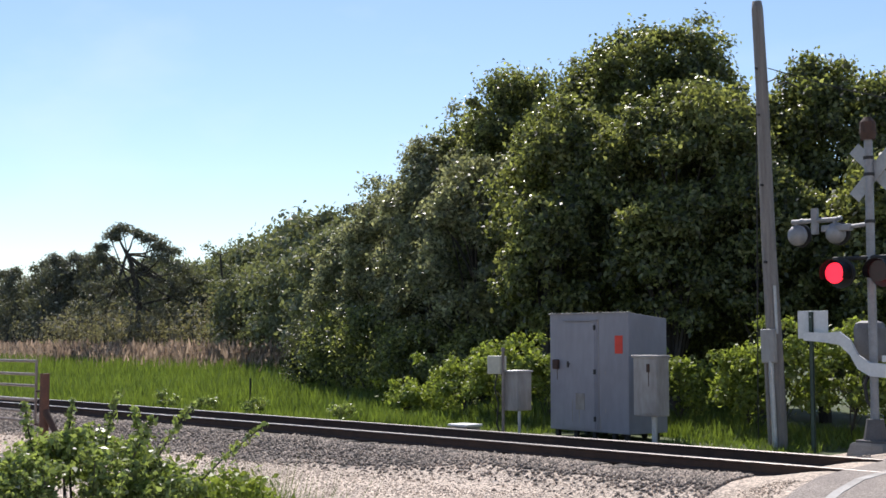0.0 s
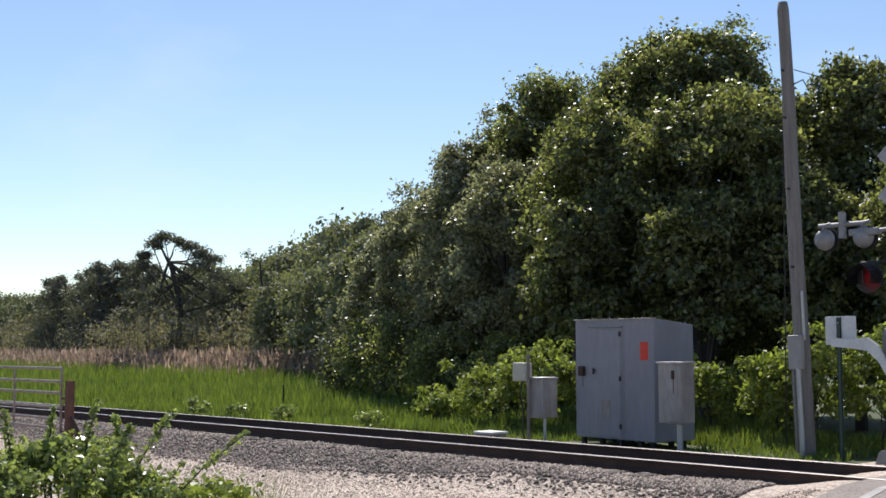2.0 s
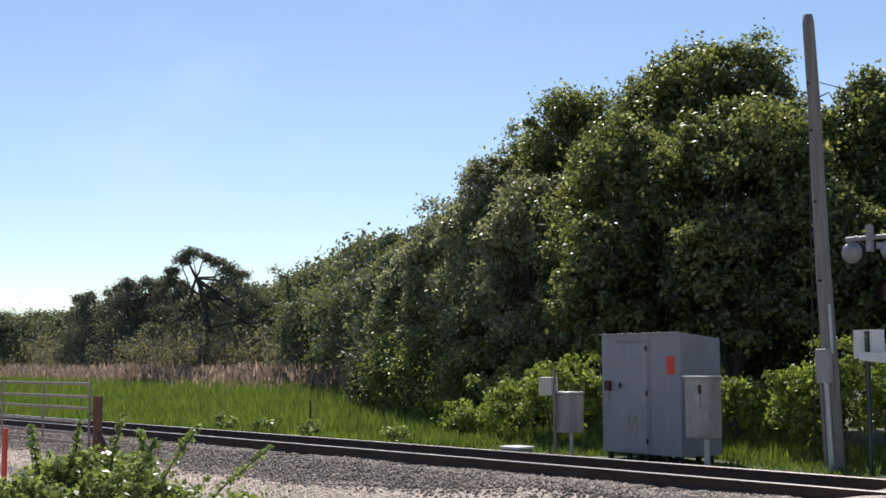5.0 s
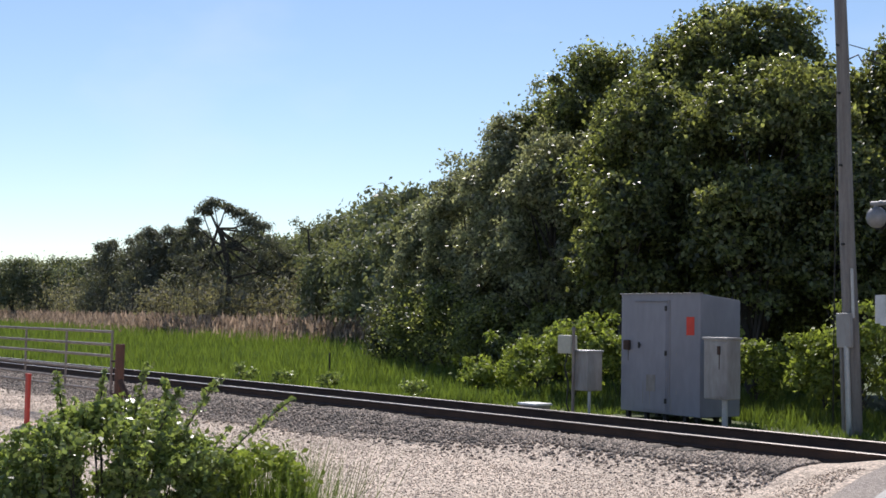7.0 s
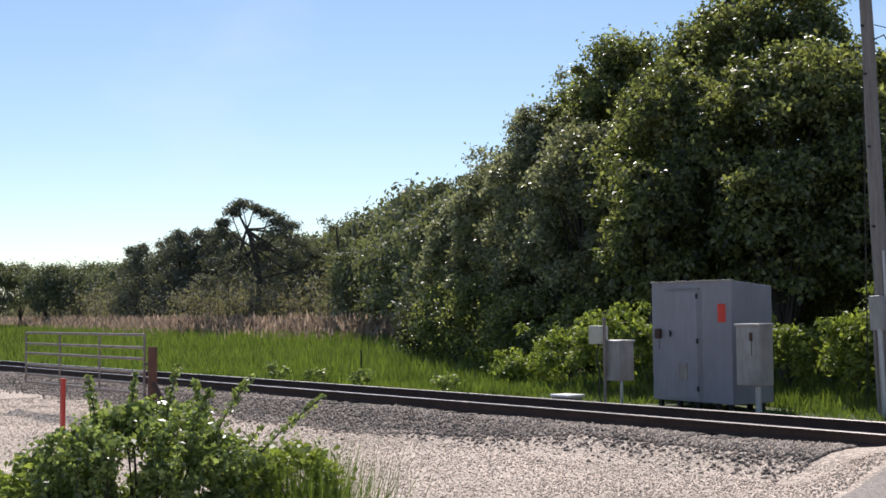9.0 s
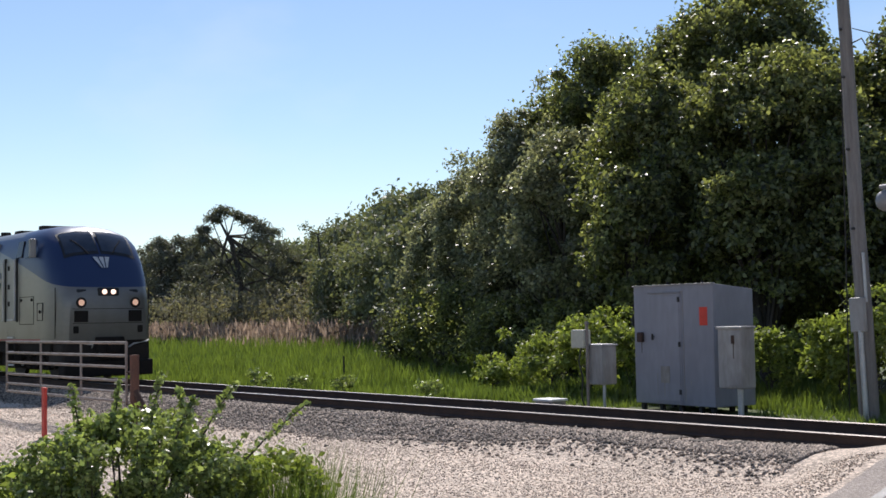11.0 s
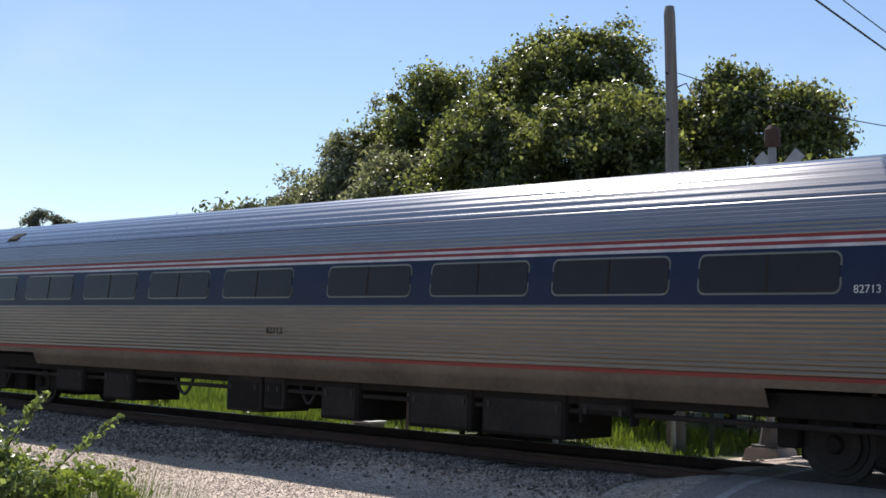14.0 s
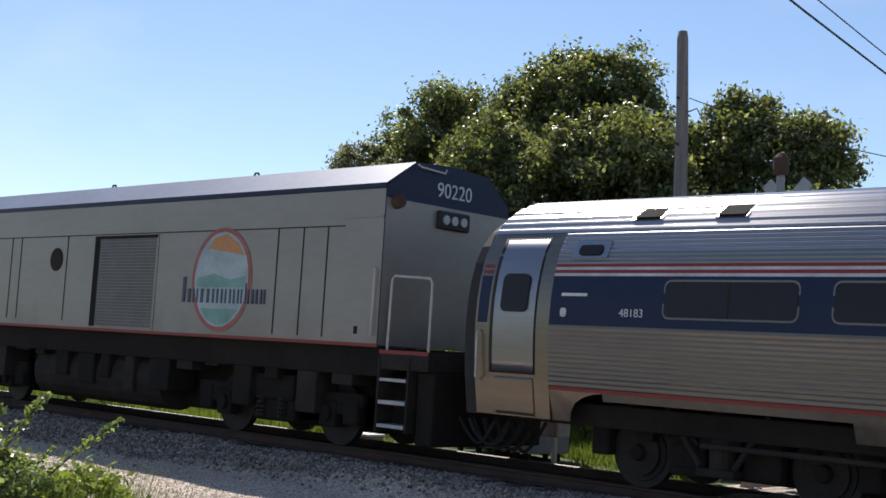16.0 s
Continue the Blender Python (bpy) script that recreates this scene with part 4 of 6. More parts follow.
def coach_truck(parent, xc, base, r=0.46):
    """A two-axle truck with its frame between the wheels: the wheel discs, struts and springs show outside."""
    for s in (-1, 1):
        bm = bmesh.new()
        box_bm(bm, (xc - base / 2 - 0.3, s * 0.5 - 0.09, 0.42), (xc + base / 2 + 0.3, s * 0.5 + 0.09, 0.66), 0.03)
        box_bm(bm, (xc - 0.5, s * 0.5 - 0.1, 0.3), (xc + 0.5, s * 0.5 + 0.1, 0.72), 0.04)
        part("truck_frame", bm, UNDER, parent)
        bm = tube_bm(bmesh.new(), (xc, s * 1.0, 0.36), (xc, s * 1.0, 0.98), 0.17, 0.17, 14)
        box_bm(bm, (xc - 0.26, s * 1.0 - 0.2, 0.28), (xc + 0.26, s * 1.0 + 0.2, 0.38), 0.02)
        part("air_spring", bm, UNDER2, parent)
        for d in (-1, 1):
            part("strut", tube_bm(bmesh.new(), (xc + d * 0.24, s * 1.14, 0.40), (xc + d * 0.72, s * 1.18, 0.98), 0.04, 0.04, 8), UNDER2, parent)
        part("brake_pipe", sweep_bm(bmesh.new(), [Vector((xc - base / 2 - 0.5, s * 1.05, 0.8)), Vector((xc - base / 2, s * 1.05, 0.98)), Vector((xc - 0.6, s * 1.08, 0.82)), Vector((xc - 0.3, s * 1.1, 0.62))], 0.022, 6), RUBBER, parent)
    block("bolster", (xc - 0.3, -1.1, 0.60), (xc + 0.3, 1.1, 0.9), UNDER, parent, 0.04)
    block("brake_gear", (xc - base / 2 - 0.7, -0.42, 0.2), (xc + base / 2 + 0.7, 0.42, 0.95), UNDER, parent, 0.05)
    for s in (-1, 1):
        bm = box_bm(bmesh.new(), (xc - 0.78, s * 0.92 - 0.1, 0.24), (xc - 0.24, s * 0.92 + 0.1, 0.80), 0.04)
        box_bm(bm, (xc - 0.70, s * 0.92 - 0.12, 0.34), (xc - 0.34, s * 0.92 + 0.12, 0.62), 0.03)
        part("brake_unit", bm, UNDER, parent)
        part("brake_unit", box_bm(bmesh.new(), (xc + 0.28, s * 0.92 - 0.1, 0.27), (xc + 0.80, s * 0.92 + 0.1, 0.84), 0.05), UNDER, parent)
        block("end_box", (xc + base / 2 + 0.44, s * 0.85 - 0.14, 0.3), (xc + base / 2 + 0.72, s * 0.85 + 0.14, 1.0), UNDER, parent, 0.04)
        block("end_box", (xc - base / 2 - 0.72, s * 0.85 - 0.14, 0.38), (xc - base / 2 - 0.44, s * 0.85 + 0.14, 1.0), UNDER, parent, 0.04)
    for dx in (-base / 2, base / 2):
        for s in (-1, 1):
            y = s * 0.75
            bm = tube_bm(bmesh.new(), (xc + dx, y - 0.065, r), (xc + dx, y + 0.065, r), r, r, 32)
            tube_bm(bm, (xc + dx, y + s * 0.03, r), (xc + dx, y + s * 0.09, r), r * 0.86, r * 0.80, 28)
            w = part("wheel", bm, WHEEL, parent)
            part("brake_disc", tube_bm(bmesh.new(), (xc + dx, y + s * 0.09, r), (xc + dx, y + s * 0.16, r), r * 0.66, r * 0.66, 24), UNDER2, w)
            part("hub", tube_bm(bmesh.new(), (xc + dx, y + s * 0.15, r), (xc + dx, y + s * 0.24, r), r * 0.26, r * 0.2, 14), UNDER, w)
            block("caliper", (xc + dx - 0.16 * (1 if dx > 0 else -1) - 0.12, s * 0.95 - 0.1, 0.62), (xc + dx - 0.16 * (1 if dx > 0 else -1) + 0.12, s * 0.95 + 0.1, 0.86), UNDER, parent, 0.03)
        tube("axle", (xc + dx, -0.7, r), (xc + dx, 0.7, r), 0.085, UNDER, parent)


def truck(parent, xc, base, r=0.46, heavy=False):
    """A two-axle truck: wheels, axles, side frames, springs and axle boxes."""
    for s in (-1, 1):
        bm = bmesh.new()
        y = s * 1.02
        box_bm(bm, (xc - base / 2 - 0.45, y - 0.07, 0.50), (xc + base / 2 + 0.45, y + 0.07, 0.66), 0.03)
        box_bm(bm, (xc - 0.55, y - 0.09, 0.30), (xc + 0.55, y + 0.09, 0.72), 0.05)
        for dx in (-base / 2, base / 2):
            box_bm(bm, (xc + dx - 0.2, y - 0.1, 0.3), (xc + dx + 0.2, y + 0.1, 0.68), 0.04)
            tube_bm(bm, (xc + dx, y - 0.02, r), (xc + dx, y + s * 0.16, r), 0.14, 0.12, 12)
        if heavy:
            box_bm(bm, (xc - base / 2 - 0.8, y - 0.06, 0.62), (xc + base / 2 + 0.8, y + 0.06, 0.8), 0.03)
        part("truck_frame", bm, UNDER, parent)
        for dx in (-0.28, 0.28):
            sp = bmesh.new()
            for k in range(5):
                tube_bm(sp, (xc + dx, y + s * 0.12, 0.36 + k * 0.065), (xc + dx, y + s * 0.12, 0.395 + k * 0.065), 0.09, 0.09, 10)
            part("spring", sp, UNDER2, parent)
        rod = sweep_bm(bmesh.new(), [Vector((xc - 0.9, y + s * 0.1, 0.9)), Vector((xc - 0.45, y + s * 0.13, 0.45)), Vector((xc + 0.1, y + s * 0.13, 0.9))], 0.035, 6)
        part("brake_rod", rod, UNDER2, parent)
    block("brake_gear", (xc - base / 2 - 0.75, -0.62, 0.24), (xc + base / 2 + 0.75, 0.62, 0.80), UNDER, parent, 0.05)
    block("bolster", (xc - 0.6, -1.2, 0.62), (xc + 0.6, 1.2, 0.98), UNDER, parent, 0.04)
    for s in (-1, 1):
        block("brake_cylinder", (xc - base / 2 - 0.72, s * 1.0 - 0.12, 0.36), (xc - base / 2 - 0.36, s * 1.0 + 0.12, 0.74), UNDER, parent, 0.05)
        block("brake_cylinder", (xc + base / 2 + 0.36, s * 1.0 - 0.12, 0.36), (xc + base / 2 + 0.72, s * 1.0 + 0.12, 0.74), UNDER, parent, 0.05)
    for dx in (-base / 2, base / 2):
        for s in (-1, 1):
            wheel(parent, xc + dx, s, r)
        tube("axle", (xc + dx, -0.7, r), (xc + dx, 0.7, r), 0.085, UNDER, parent)


def hoses(parent, x, seed, way):
    rng = np.random.default_rng(seed)
    for k in range(4):
        y = -0.7 + 0.28 * k
        z0 = 0.62
        pts = [Vector((x + way * f * 0.75, y + 0.05 * math.sin(f * 5 + k), z0 - (0.32 + 0.04 * k) * math.sin(math.pi * f))) for f in np.linspace(0, 1, 8)]
        part("hose", sweep_bm(bmesh.new(), pts, 0.026, 7), RUBBER, parent, "black air hose")
    bm = box_bm(bmesh.new(), (min(x, x + way * 0.5), -0.12, 0.72), (max(x, x + way * 0.5), 0.12, 0.98), 0.04)
    part("coupler", bm, UNDER, parent)


CAR_LEN = 28.0
CAR_PROF = [(1.44, 0.72), (1.50, 1.0), (1.55, 1.3), (1.58, 1.65), (1.59, 2.0), (1.57, 2.35), (1.52, 2.65), (1.43, 2.95), (1.28, 3.22), (1.05, 3.46), (0.75, 3.66), (0.40, 3.80), (0.0, 3.86)]


def car_hw(z):
    for (h0, z0), (h1, z1) in zip(CAR_PROF[:-1], CAR_PROF[1:]):
        if z0 <= z <= z1:
            return h0 + (h1 - h0) * (z - z0) / (z1 - z0)
    return CAR_PROF[0][0] if z < CAR_PROF[0][1] else 0.0


def flutes(z0, z1, pitch, depth, inset=0.0):
    """A fluted stretch of the coach side between two heights."""
    out, n = [], max(1, round((z1 - z0) / pitch))
    for k in range(n):
        for f, o in ((0.0, 0.0), (0.18, depth), (0.62, depth), (0.80, 0.0)):
            z = z0 + (k + f) * (z1 - z0) / n
            out.append((car_hw(z) + o - inset, z))
    out.append((car_hw(z1) - inset, z1))
    return out


def plain(z0, z1, n=4, off=0.0):
    return [(car_hw(z0 + (z1 - z0) * k / n) + off, z0 + (z1 - z0) * k / n) for k in range(n + 1)]


def roof_profile():
    zs = [(1.26, 3.25), (1.05, 3.46), (0.75, 3.66), (0.40, 3.80), (0.0, 3.86)]
    out = []
    for k in range(33):
        f = k / 32 * 4
        i = min(3, int(f))
        g = f - i
        hw = zs[i][0] + (zs[i + 1][0] - zs[i][0]) * g
        z = zs[i][1] + (zs[i + 1][1] - zs[i][1]) * g
        out.append((hw, z + (0.014 if k % 4 in (1, 2) and k < 31 else 0.0)))
    return out


def emblem(parent, x0, z1, k, hw_of, mat):
    """Three curved sail-like bands that run together at the upper right."""
    bands = (((0, 0), (0.75, 0.08), (1.5, 0.06), (1.35, -0.01), (0.9, -0.09), (0.42, -0.25)),
             ((0.50, -0.32), (1.0, -0.14), (1.5, -0.03), (2.1, 0.06), (1.55, -0.14), (1.05, -0.5)),
             ((1.18, -0.58), (1.7, -0.14), (2.45, 0.16), (2.05, -0.25), (1.72, -0.82)))
    for b in bands:
        shape("emblem", [(x0 + x * k, z1 + z * k) for x, z in b][::-1], hw_of, mat, parent, 0.016, "sail-like emblem band")


def coach(number, seed, label, turned=False, blank=()):
    ob = empty("passenger_coach", pose(0, 0, 0), label, "railway coach", "coaches of the train")
    L = CAR_LEN
    E = 1.32                       # doors end here, fluted sides begin
    skin("lower_side", flutes(1.15, 1.97, 0.063, 0.010), E, L - E, STEEL_GROUND_TINT, ob, "fluted stainless steel lower side")
    skin("sill", [(h - 0.35 * max(0, 0.98 - z), z) for h, z in plain(0.80, 1.10, 6)], 5.6, L - 5.6, SILL, ob, "brownish sill, coloured dark for the shade under the body's curve")
    skin("sill_edge", plain(1.0, 1.10, 2), 2.2, 5.6, SILL, ob)
    skin("sill_edge", plain(1.0, 1.10, 2), L - 5.6, L - 2.2, SILL, ob)
    skin("red_line", plain(1.10, 1.15, 1, 0.004), E, L - E, RED, ob, "thin red stripe")
    skin("blue_band", plain(1.97, 2.63, 8, 0.004), E, L - E, BLUE, ob, "dark blue window band")
    skin("white_line", plain(2.63, 2.67, 1, 0.004), E, L - E, OFFWHITE, ob)
    skin("red_line", plain(2.67, 2.715, 1, 0.005), E, L - E, RED, ob, "thin red stripe")
    skin("white_line", plain(2.715, 2.755, 1, 0.004), E, L - E, OFFWHITE, ob)
    skin("red_line", plain(2.755, 2.795, 1, 0.005), E, L - E, RED, ob, "thin red stripe")
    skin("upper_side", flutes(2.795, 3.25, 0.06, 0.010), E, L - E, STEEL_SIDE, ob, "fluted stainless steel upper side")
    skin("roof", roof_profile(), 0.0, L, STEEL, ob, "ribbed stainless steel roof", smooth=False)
    # ends with doors
    for x0, x1 in ((0.0, E), (L - E, L)):
        skin("vestibule_side", plain(0.74, 3.25, 16), x0, x1, STEEL_GROUND_TINT, ob, "smooth stainless vestibule side")
        mirror = x0 > 1
        dx0, dx1 = (0.34, 1.07) if not mirror else (L - 1.07, L - 0.34)
        zs = np.linspace(1.28, 3.14, 10)
        for s in (-1, 1):
            # dark sheet behind the door paints its recess's shade, wider on one side
            for nm, a, b, o, mt, z_lo, z_hi in (("door_seal", dx0 - 0.07, dx1 + 0.02, 0.006, RUBBER, 1.28, 3.18), ("door", dx0, dx1, 0.018, STEEL_SIDE, 1.30, 3.15), ("trap_panel", dx0 + 0.02, dx1 - 0.02, 0.012, STEEL_GROUND_TINT, 0.76, 1.23)):
                prof = plain(z_lo, z_hi, 12, o)
                skin(nm, [(prof[0][0] - o, prof[0][1])] + prof + [(prof[-1][0] - o, prof[-1][1])], a, b, mt, ob, sides=(s,))
            plate("door_window", dx0 + 0.13, dx1 - 0.13, 2.13, 2.66, car_hw(2.13) + 0.018, GLASS_DARK, ob, 0.034, "dark rounded door window", 0.10, car_hw(2.13) - car_hw(2.66), s)
        bx = (0.04, 0.22) if not mirror else (L - 0.22, L - 0.04)
        skin("blue_band", plain(1.97, 2.63, 6, 0.005), bx[0], bx[1], BLUE, ob)
        skin("red_line", plain(2.67, 2.715, 1, 0.006), bx[0], bx[1], RED, ob)
        skin("red_line", plain(2.755, 2.795, 1, 0.006), bx[0], bx[1], RED, ob)
        for s in (-1, 1):
            arc = [(2.25 - 0.62 * math.sin(radians(a)), 0.74 + 0.36 * (1 - math.cos(radians(a)))) for a in (90, 72, 54, 36, 18, 0)]
            arc = [(x, 1.10 - (z - 0.74)) for x, z in arc]
            pts = [(E, 1.10), (E, 0.74)] + arc
            pts = pts if not mirror else [(L - x, z) for x, z in pts]
            shape("skirt", pts, lambda z: car_hw(z) - 0.35 * max(0, 0.98 - z) * 0.4, STEEL_GROUND_TINT, ob, 0.0, "curved skirt plate beside the truck", s)
            gx = 0.10 if not mirror else L - 0.10
            part("grab_iron", sweep_bm(bmesh.new(), [Vector((gx, s * (car_hw(1.9) - 0.02), 1.86)), Vector((gx, s * (car_hw(1.9) + 0.07), 1.84)), Vector((gx, s * (car_hw(1.4) + 0.08), 1.2)), Vector((gx, s * (car_hw(1.4) - 0.02), 1.16))], 0.016, 6), RAILWHITE, ob, "pale grab iron at the coach corner")
        # end wall and rubber diaphragm
        bm = bmesh.new()
        xe = x0 if not mirror else x1
        ring = [(-h, z) for h, z in CAR_PROF] + [(h, z) for h, z in CAR_PROF[::-1][1:]]
        f = bm.faces.new([bm.verts.new((xe, y, z)) for y, z in ring])
        part("end_wall", bm, UNDER2, ob)
        bm = bmesh.new()
        w = -0.36 if not mirror else 0.36
        inner = [(y * 0.90, 0.72 + (z - 0.72) * 0.95) for y, z in ring]
        a = [bm.verts.new((xe, y, z)) for y, z in inner]
        c = [bm.verts.new((xe + w, y * 0.97, z)) for y, z in inner]
        for i in range(len(a) - 1):
            bm.faces.new((a[i], a[i + 1], c[i + 1], c[i]))
        bm.faces.new(c)
        part("diaphragm", bm, RUBBER, ob, "black rubber gangway diaphragm")
        hoses(ob, xe, seed + int(mirror), -1 if not mirror else 1)
        # small upper window and roof vents
        ux = 1.62 if not mirror else L - 2.1
        plate("upper_window_frame", ux - 0.06, ux + 0.52, 2.87, 3.12, car_hw(2.87), STEEL, ob, 0.03, "", 0.03, car_hw(2.87) - car_hw(3.12))
        plate("upper_window", ux + 0.04, ux + 0.42, 2.92, 3.06, car_hw(2.92) + 0.03, GLASS_DARK, ob, 0.01, "", 0.05, car_hw(2.92) - car_hw(3.06))
        for vx in ((2.3, 3.55) if not mirror else (L - 2.9, L - 4.15)):
            plate("roof_vent_frame", vx - 0.04, vx + 0.42, 3.42, 3.64, 1.10, STEEL, ob, 0.03, "", 0.0, 0.34)
            plate("roof_vent", vx, vx + 0.38, 3.45, 3.61, 1.075, UNDER, ob, 0.04, "dark roof vent grille", 0.0, 0.27)
    # windows
    for k in range(9):
        if k in blank:
            continue
        x = 3.12 + k * 2.249 + (0.45 if k > 4 else 0.0)
        if turned:
            x = L - x - 1.80
        for s in (-1, 1):
            plate("window_frame", x - 0.025, x + 1.825, 2.085, 2.585, car_hw(2.085) + 0.004, STEEL_GROUND_TINT, ob, 0.010, "", 0.10, car_hw(2.085) - car_hw(2.585), s)
            plate("window", x, x + 1.80, 2.11, 2.56, car_hw(2.11) + 0.012, GLASS_DARK, ob, 0.010, "dark tinted window", 0.08, car_hw(2.11) - car_hw(2.56), s)
        plate("window_bar", x + 0.885, x + 0.915, 2.11, 2.56, car_hw(2.11) + 0.02, UNDER2, ob, 0.006, "", 0.0, car_hw(2.11) - car_hw(2.56))
    # marks
    ex, nx = (2.15, 3.75) if turned else (L - 3.85, L - 4.47)
    emblem(ob, ex, 2.36, 0.41, car_hw, LOGO_PALE)
    for k in range(6):
        plate("name_bar", ex + 0.22 + k * 0.12, ex + 0.30 + k * 0.12, 2.50, 2.555, car_hw(2.5), LOGO_PALE, ob, 0.008, "pale lettering bar")
    lettering("number", number, nx if turned else 2.45, 2.10, 0.15, car_hw(2.15) + 0.014, LOGO_PALE, ob)
    lettering("number", number, L - 2.9 if turned else nx, 2.10, 0.13, car_hw(2.15) + 0.014, LOGO_PALE, ob)
    lettering("number", number, 13.3, 1.50, 0.17, car_hw(1.5) + 0.016, UNDER, ob)
    for x in (1.5, L - 1.95):
        plate("sticker", x, x + 0.10, 2.08, 2.20, car_hw(2.08), LOGO_PALE, ob, 0.010, "small pale sticker", 0.04)
        if x > 5:
            plate("sticker", x + 0.16, x + 0.28, 2.08, 2.20, car_hw(2.08), LOGO_PALE, ob, 0.010, "small pale sticker", 0.055)
            plate("class_bar", x - 0.28, x - 0.24, 2.40, 2.52, car_hw(2.4), LOGO_PALE, ob, 0.008, "small pale mark")
        plate("class_bar", x, x + 0.42, 2.36, 2.40, car_hw(2.36), LOGO_PALE, ob, 0.008, "faint lettering bar")
    # underfloor
    block("underframe", (0.5, -1.25, 0.70), (L - 0.5, 1.25, 0.95), UNDER, ob, 0.02)
    rng = np.random.default_rng(seed)
    x = 6.2
    while x < L - 7.2:
        w = rng.uniform(0.45, 1.5)
        d = rng.choice([0.26, 0.34, 0.48, 0.60])
        kind = rng.random()
        if kind < 0.62:
            mt = UNDER if rng.random() < 0.6 else UNDER2
            box = block("equipment_box", (x, -1.30, d), (x + w, -0.2, 0.85), mt, ob, 0.03)
            block("cover", (x + 0.06, -1.315, d + 0.05), (x + w - 0.06, -1.295, 0.72), UNDER2 if mt is UNDER else UNDER, box, 0.008)
            for hx in (x + 0.12, x + w - 0.16):
                block("catch", (hx, -1.335, 0.60), (hx + 0.05, -1.31, 0.68), GRIME, box, 0.006)
            for hx in (x - 0.01, x + w - 0.04):
                block("hanger", (hx, -1.26, 0.5), (hx + 0.05, -1.1, 1.0), UNDER, ob, 0.006)
        elif kind < 0.85:
            tube("air_tank", (x, -0.95, 0.56), (x + w, -0.95, 0.56), 0.21, UNDER2, ob, seg=16)
            for hx in (x + 0.1, x + w - 0.15):
                tube("strap", (hx, -0.95, 0.56), (hx + 0.05, -0.95, 0.56), 0.222, UNDER, ob, seg=16)
        else:
            part("hanging_hose", sweep_bm(bmesh.new(), [Vector((x + w * f, -1.15, 0.82 - 0.36 * math.sin(math.pi * f))) for f in np.linspace(0, 1, 8)], 0.028, 7), RUBBER, ob)
        x += w + rng.choice([0.08, 0.2, 0.7, 1.1])
    tube("pipe", (3.5, -1.2, 0.62), (L - 3.5, -1.2, 0.62), 0.03, UNDER2, ob, seg=8)
    for xc in (3.7, L - 3.7):
        coach_truck(ob, xc, 2.6)
    return ob


def loco_section(hw, zt, squeeze):
    """Half outline of the locomotive from the skirt up to the roof's middle."""
    base = [(1.0, 1.02), (1.0, 1.6), (1.0, 2.3), (1.0, 2.9), (1.0, 3.30), (0.965, 3.70), (0.90, 4.02), (0.80, 4.16), (0.62, 4.27), (0.33, 4.35), (0.0, 4.38)]
    out = []
    for h, z in base:
        zz = 1.02 + (z - 1.02) * (zt - 1.02) / (4.38 - 1.02)
        out.append((hw * h * (1 - squeeze * max(0, (z - 1.02) / 3.36) ** 2), zz))
    return out


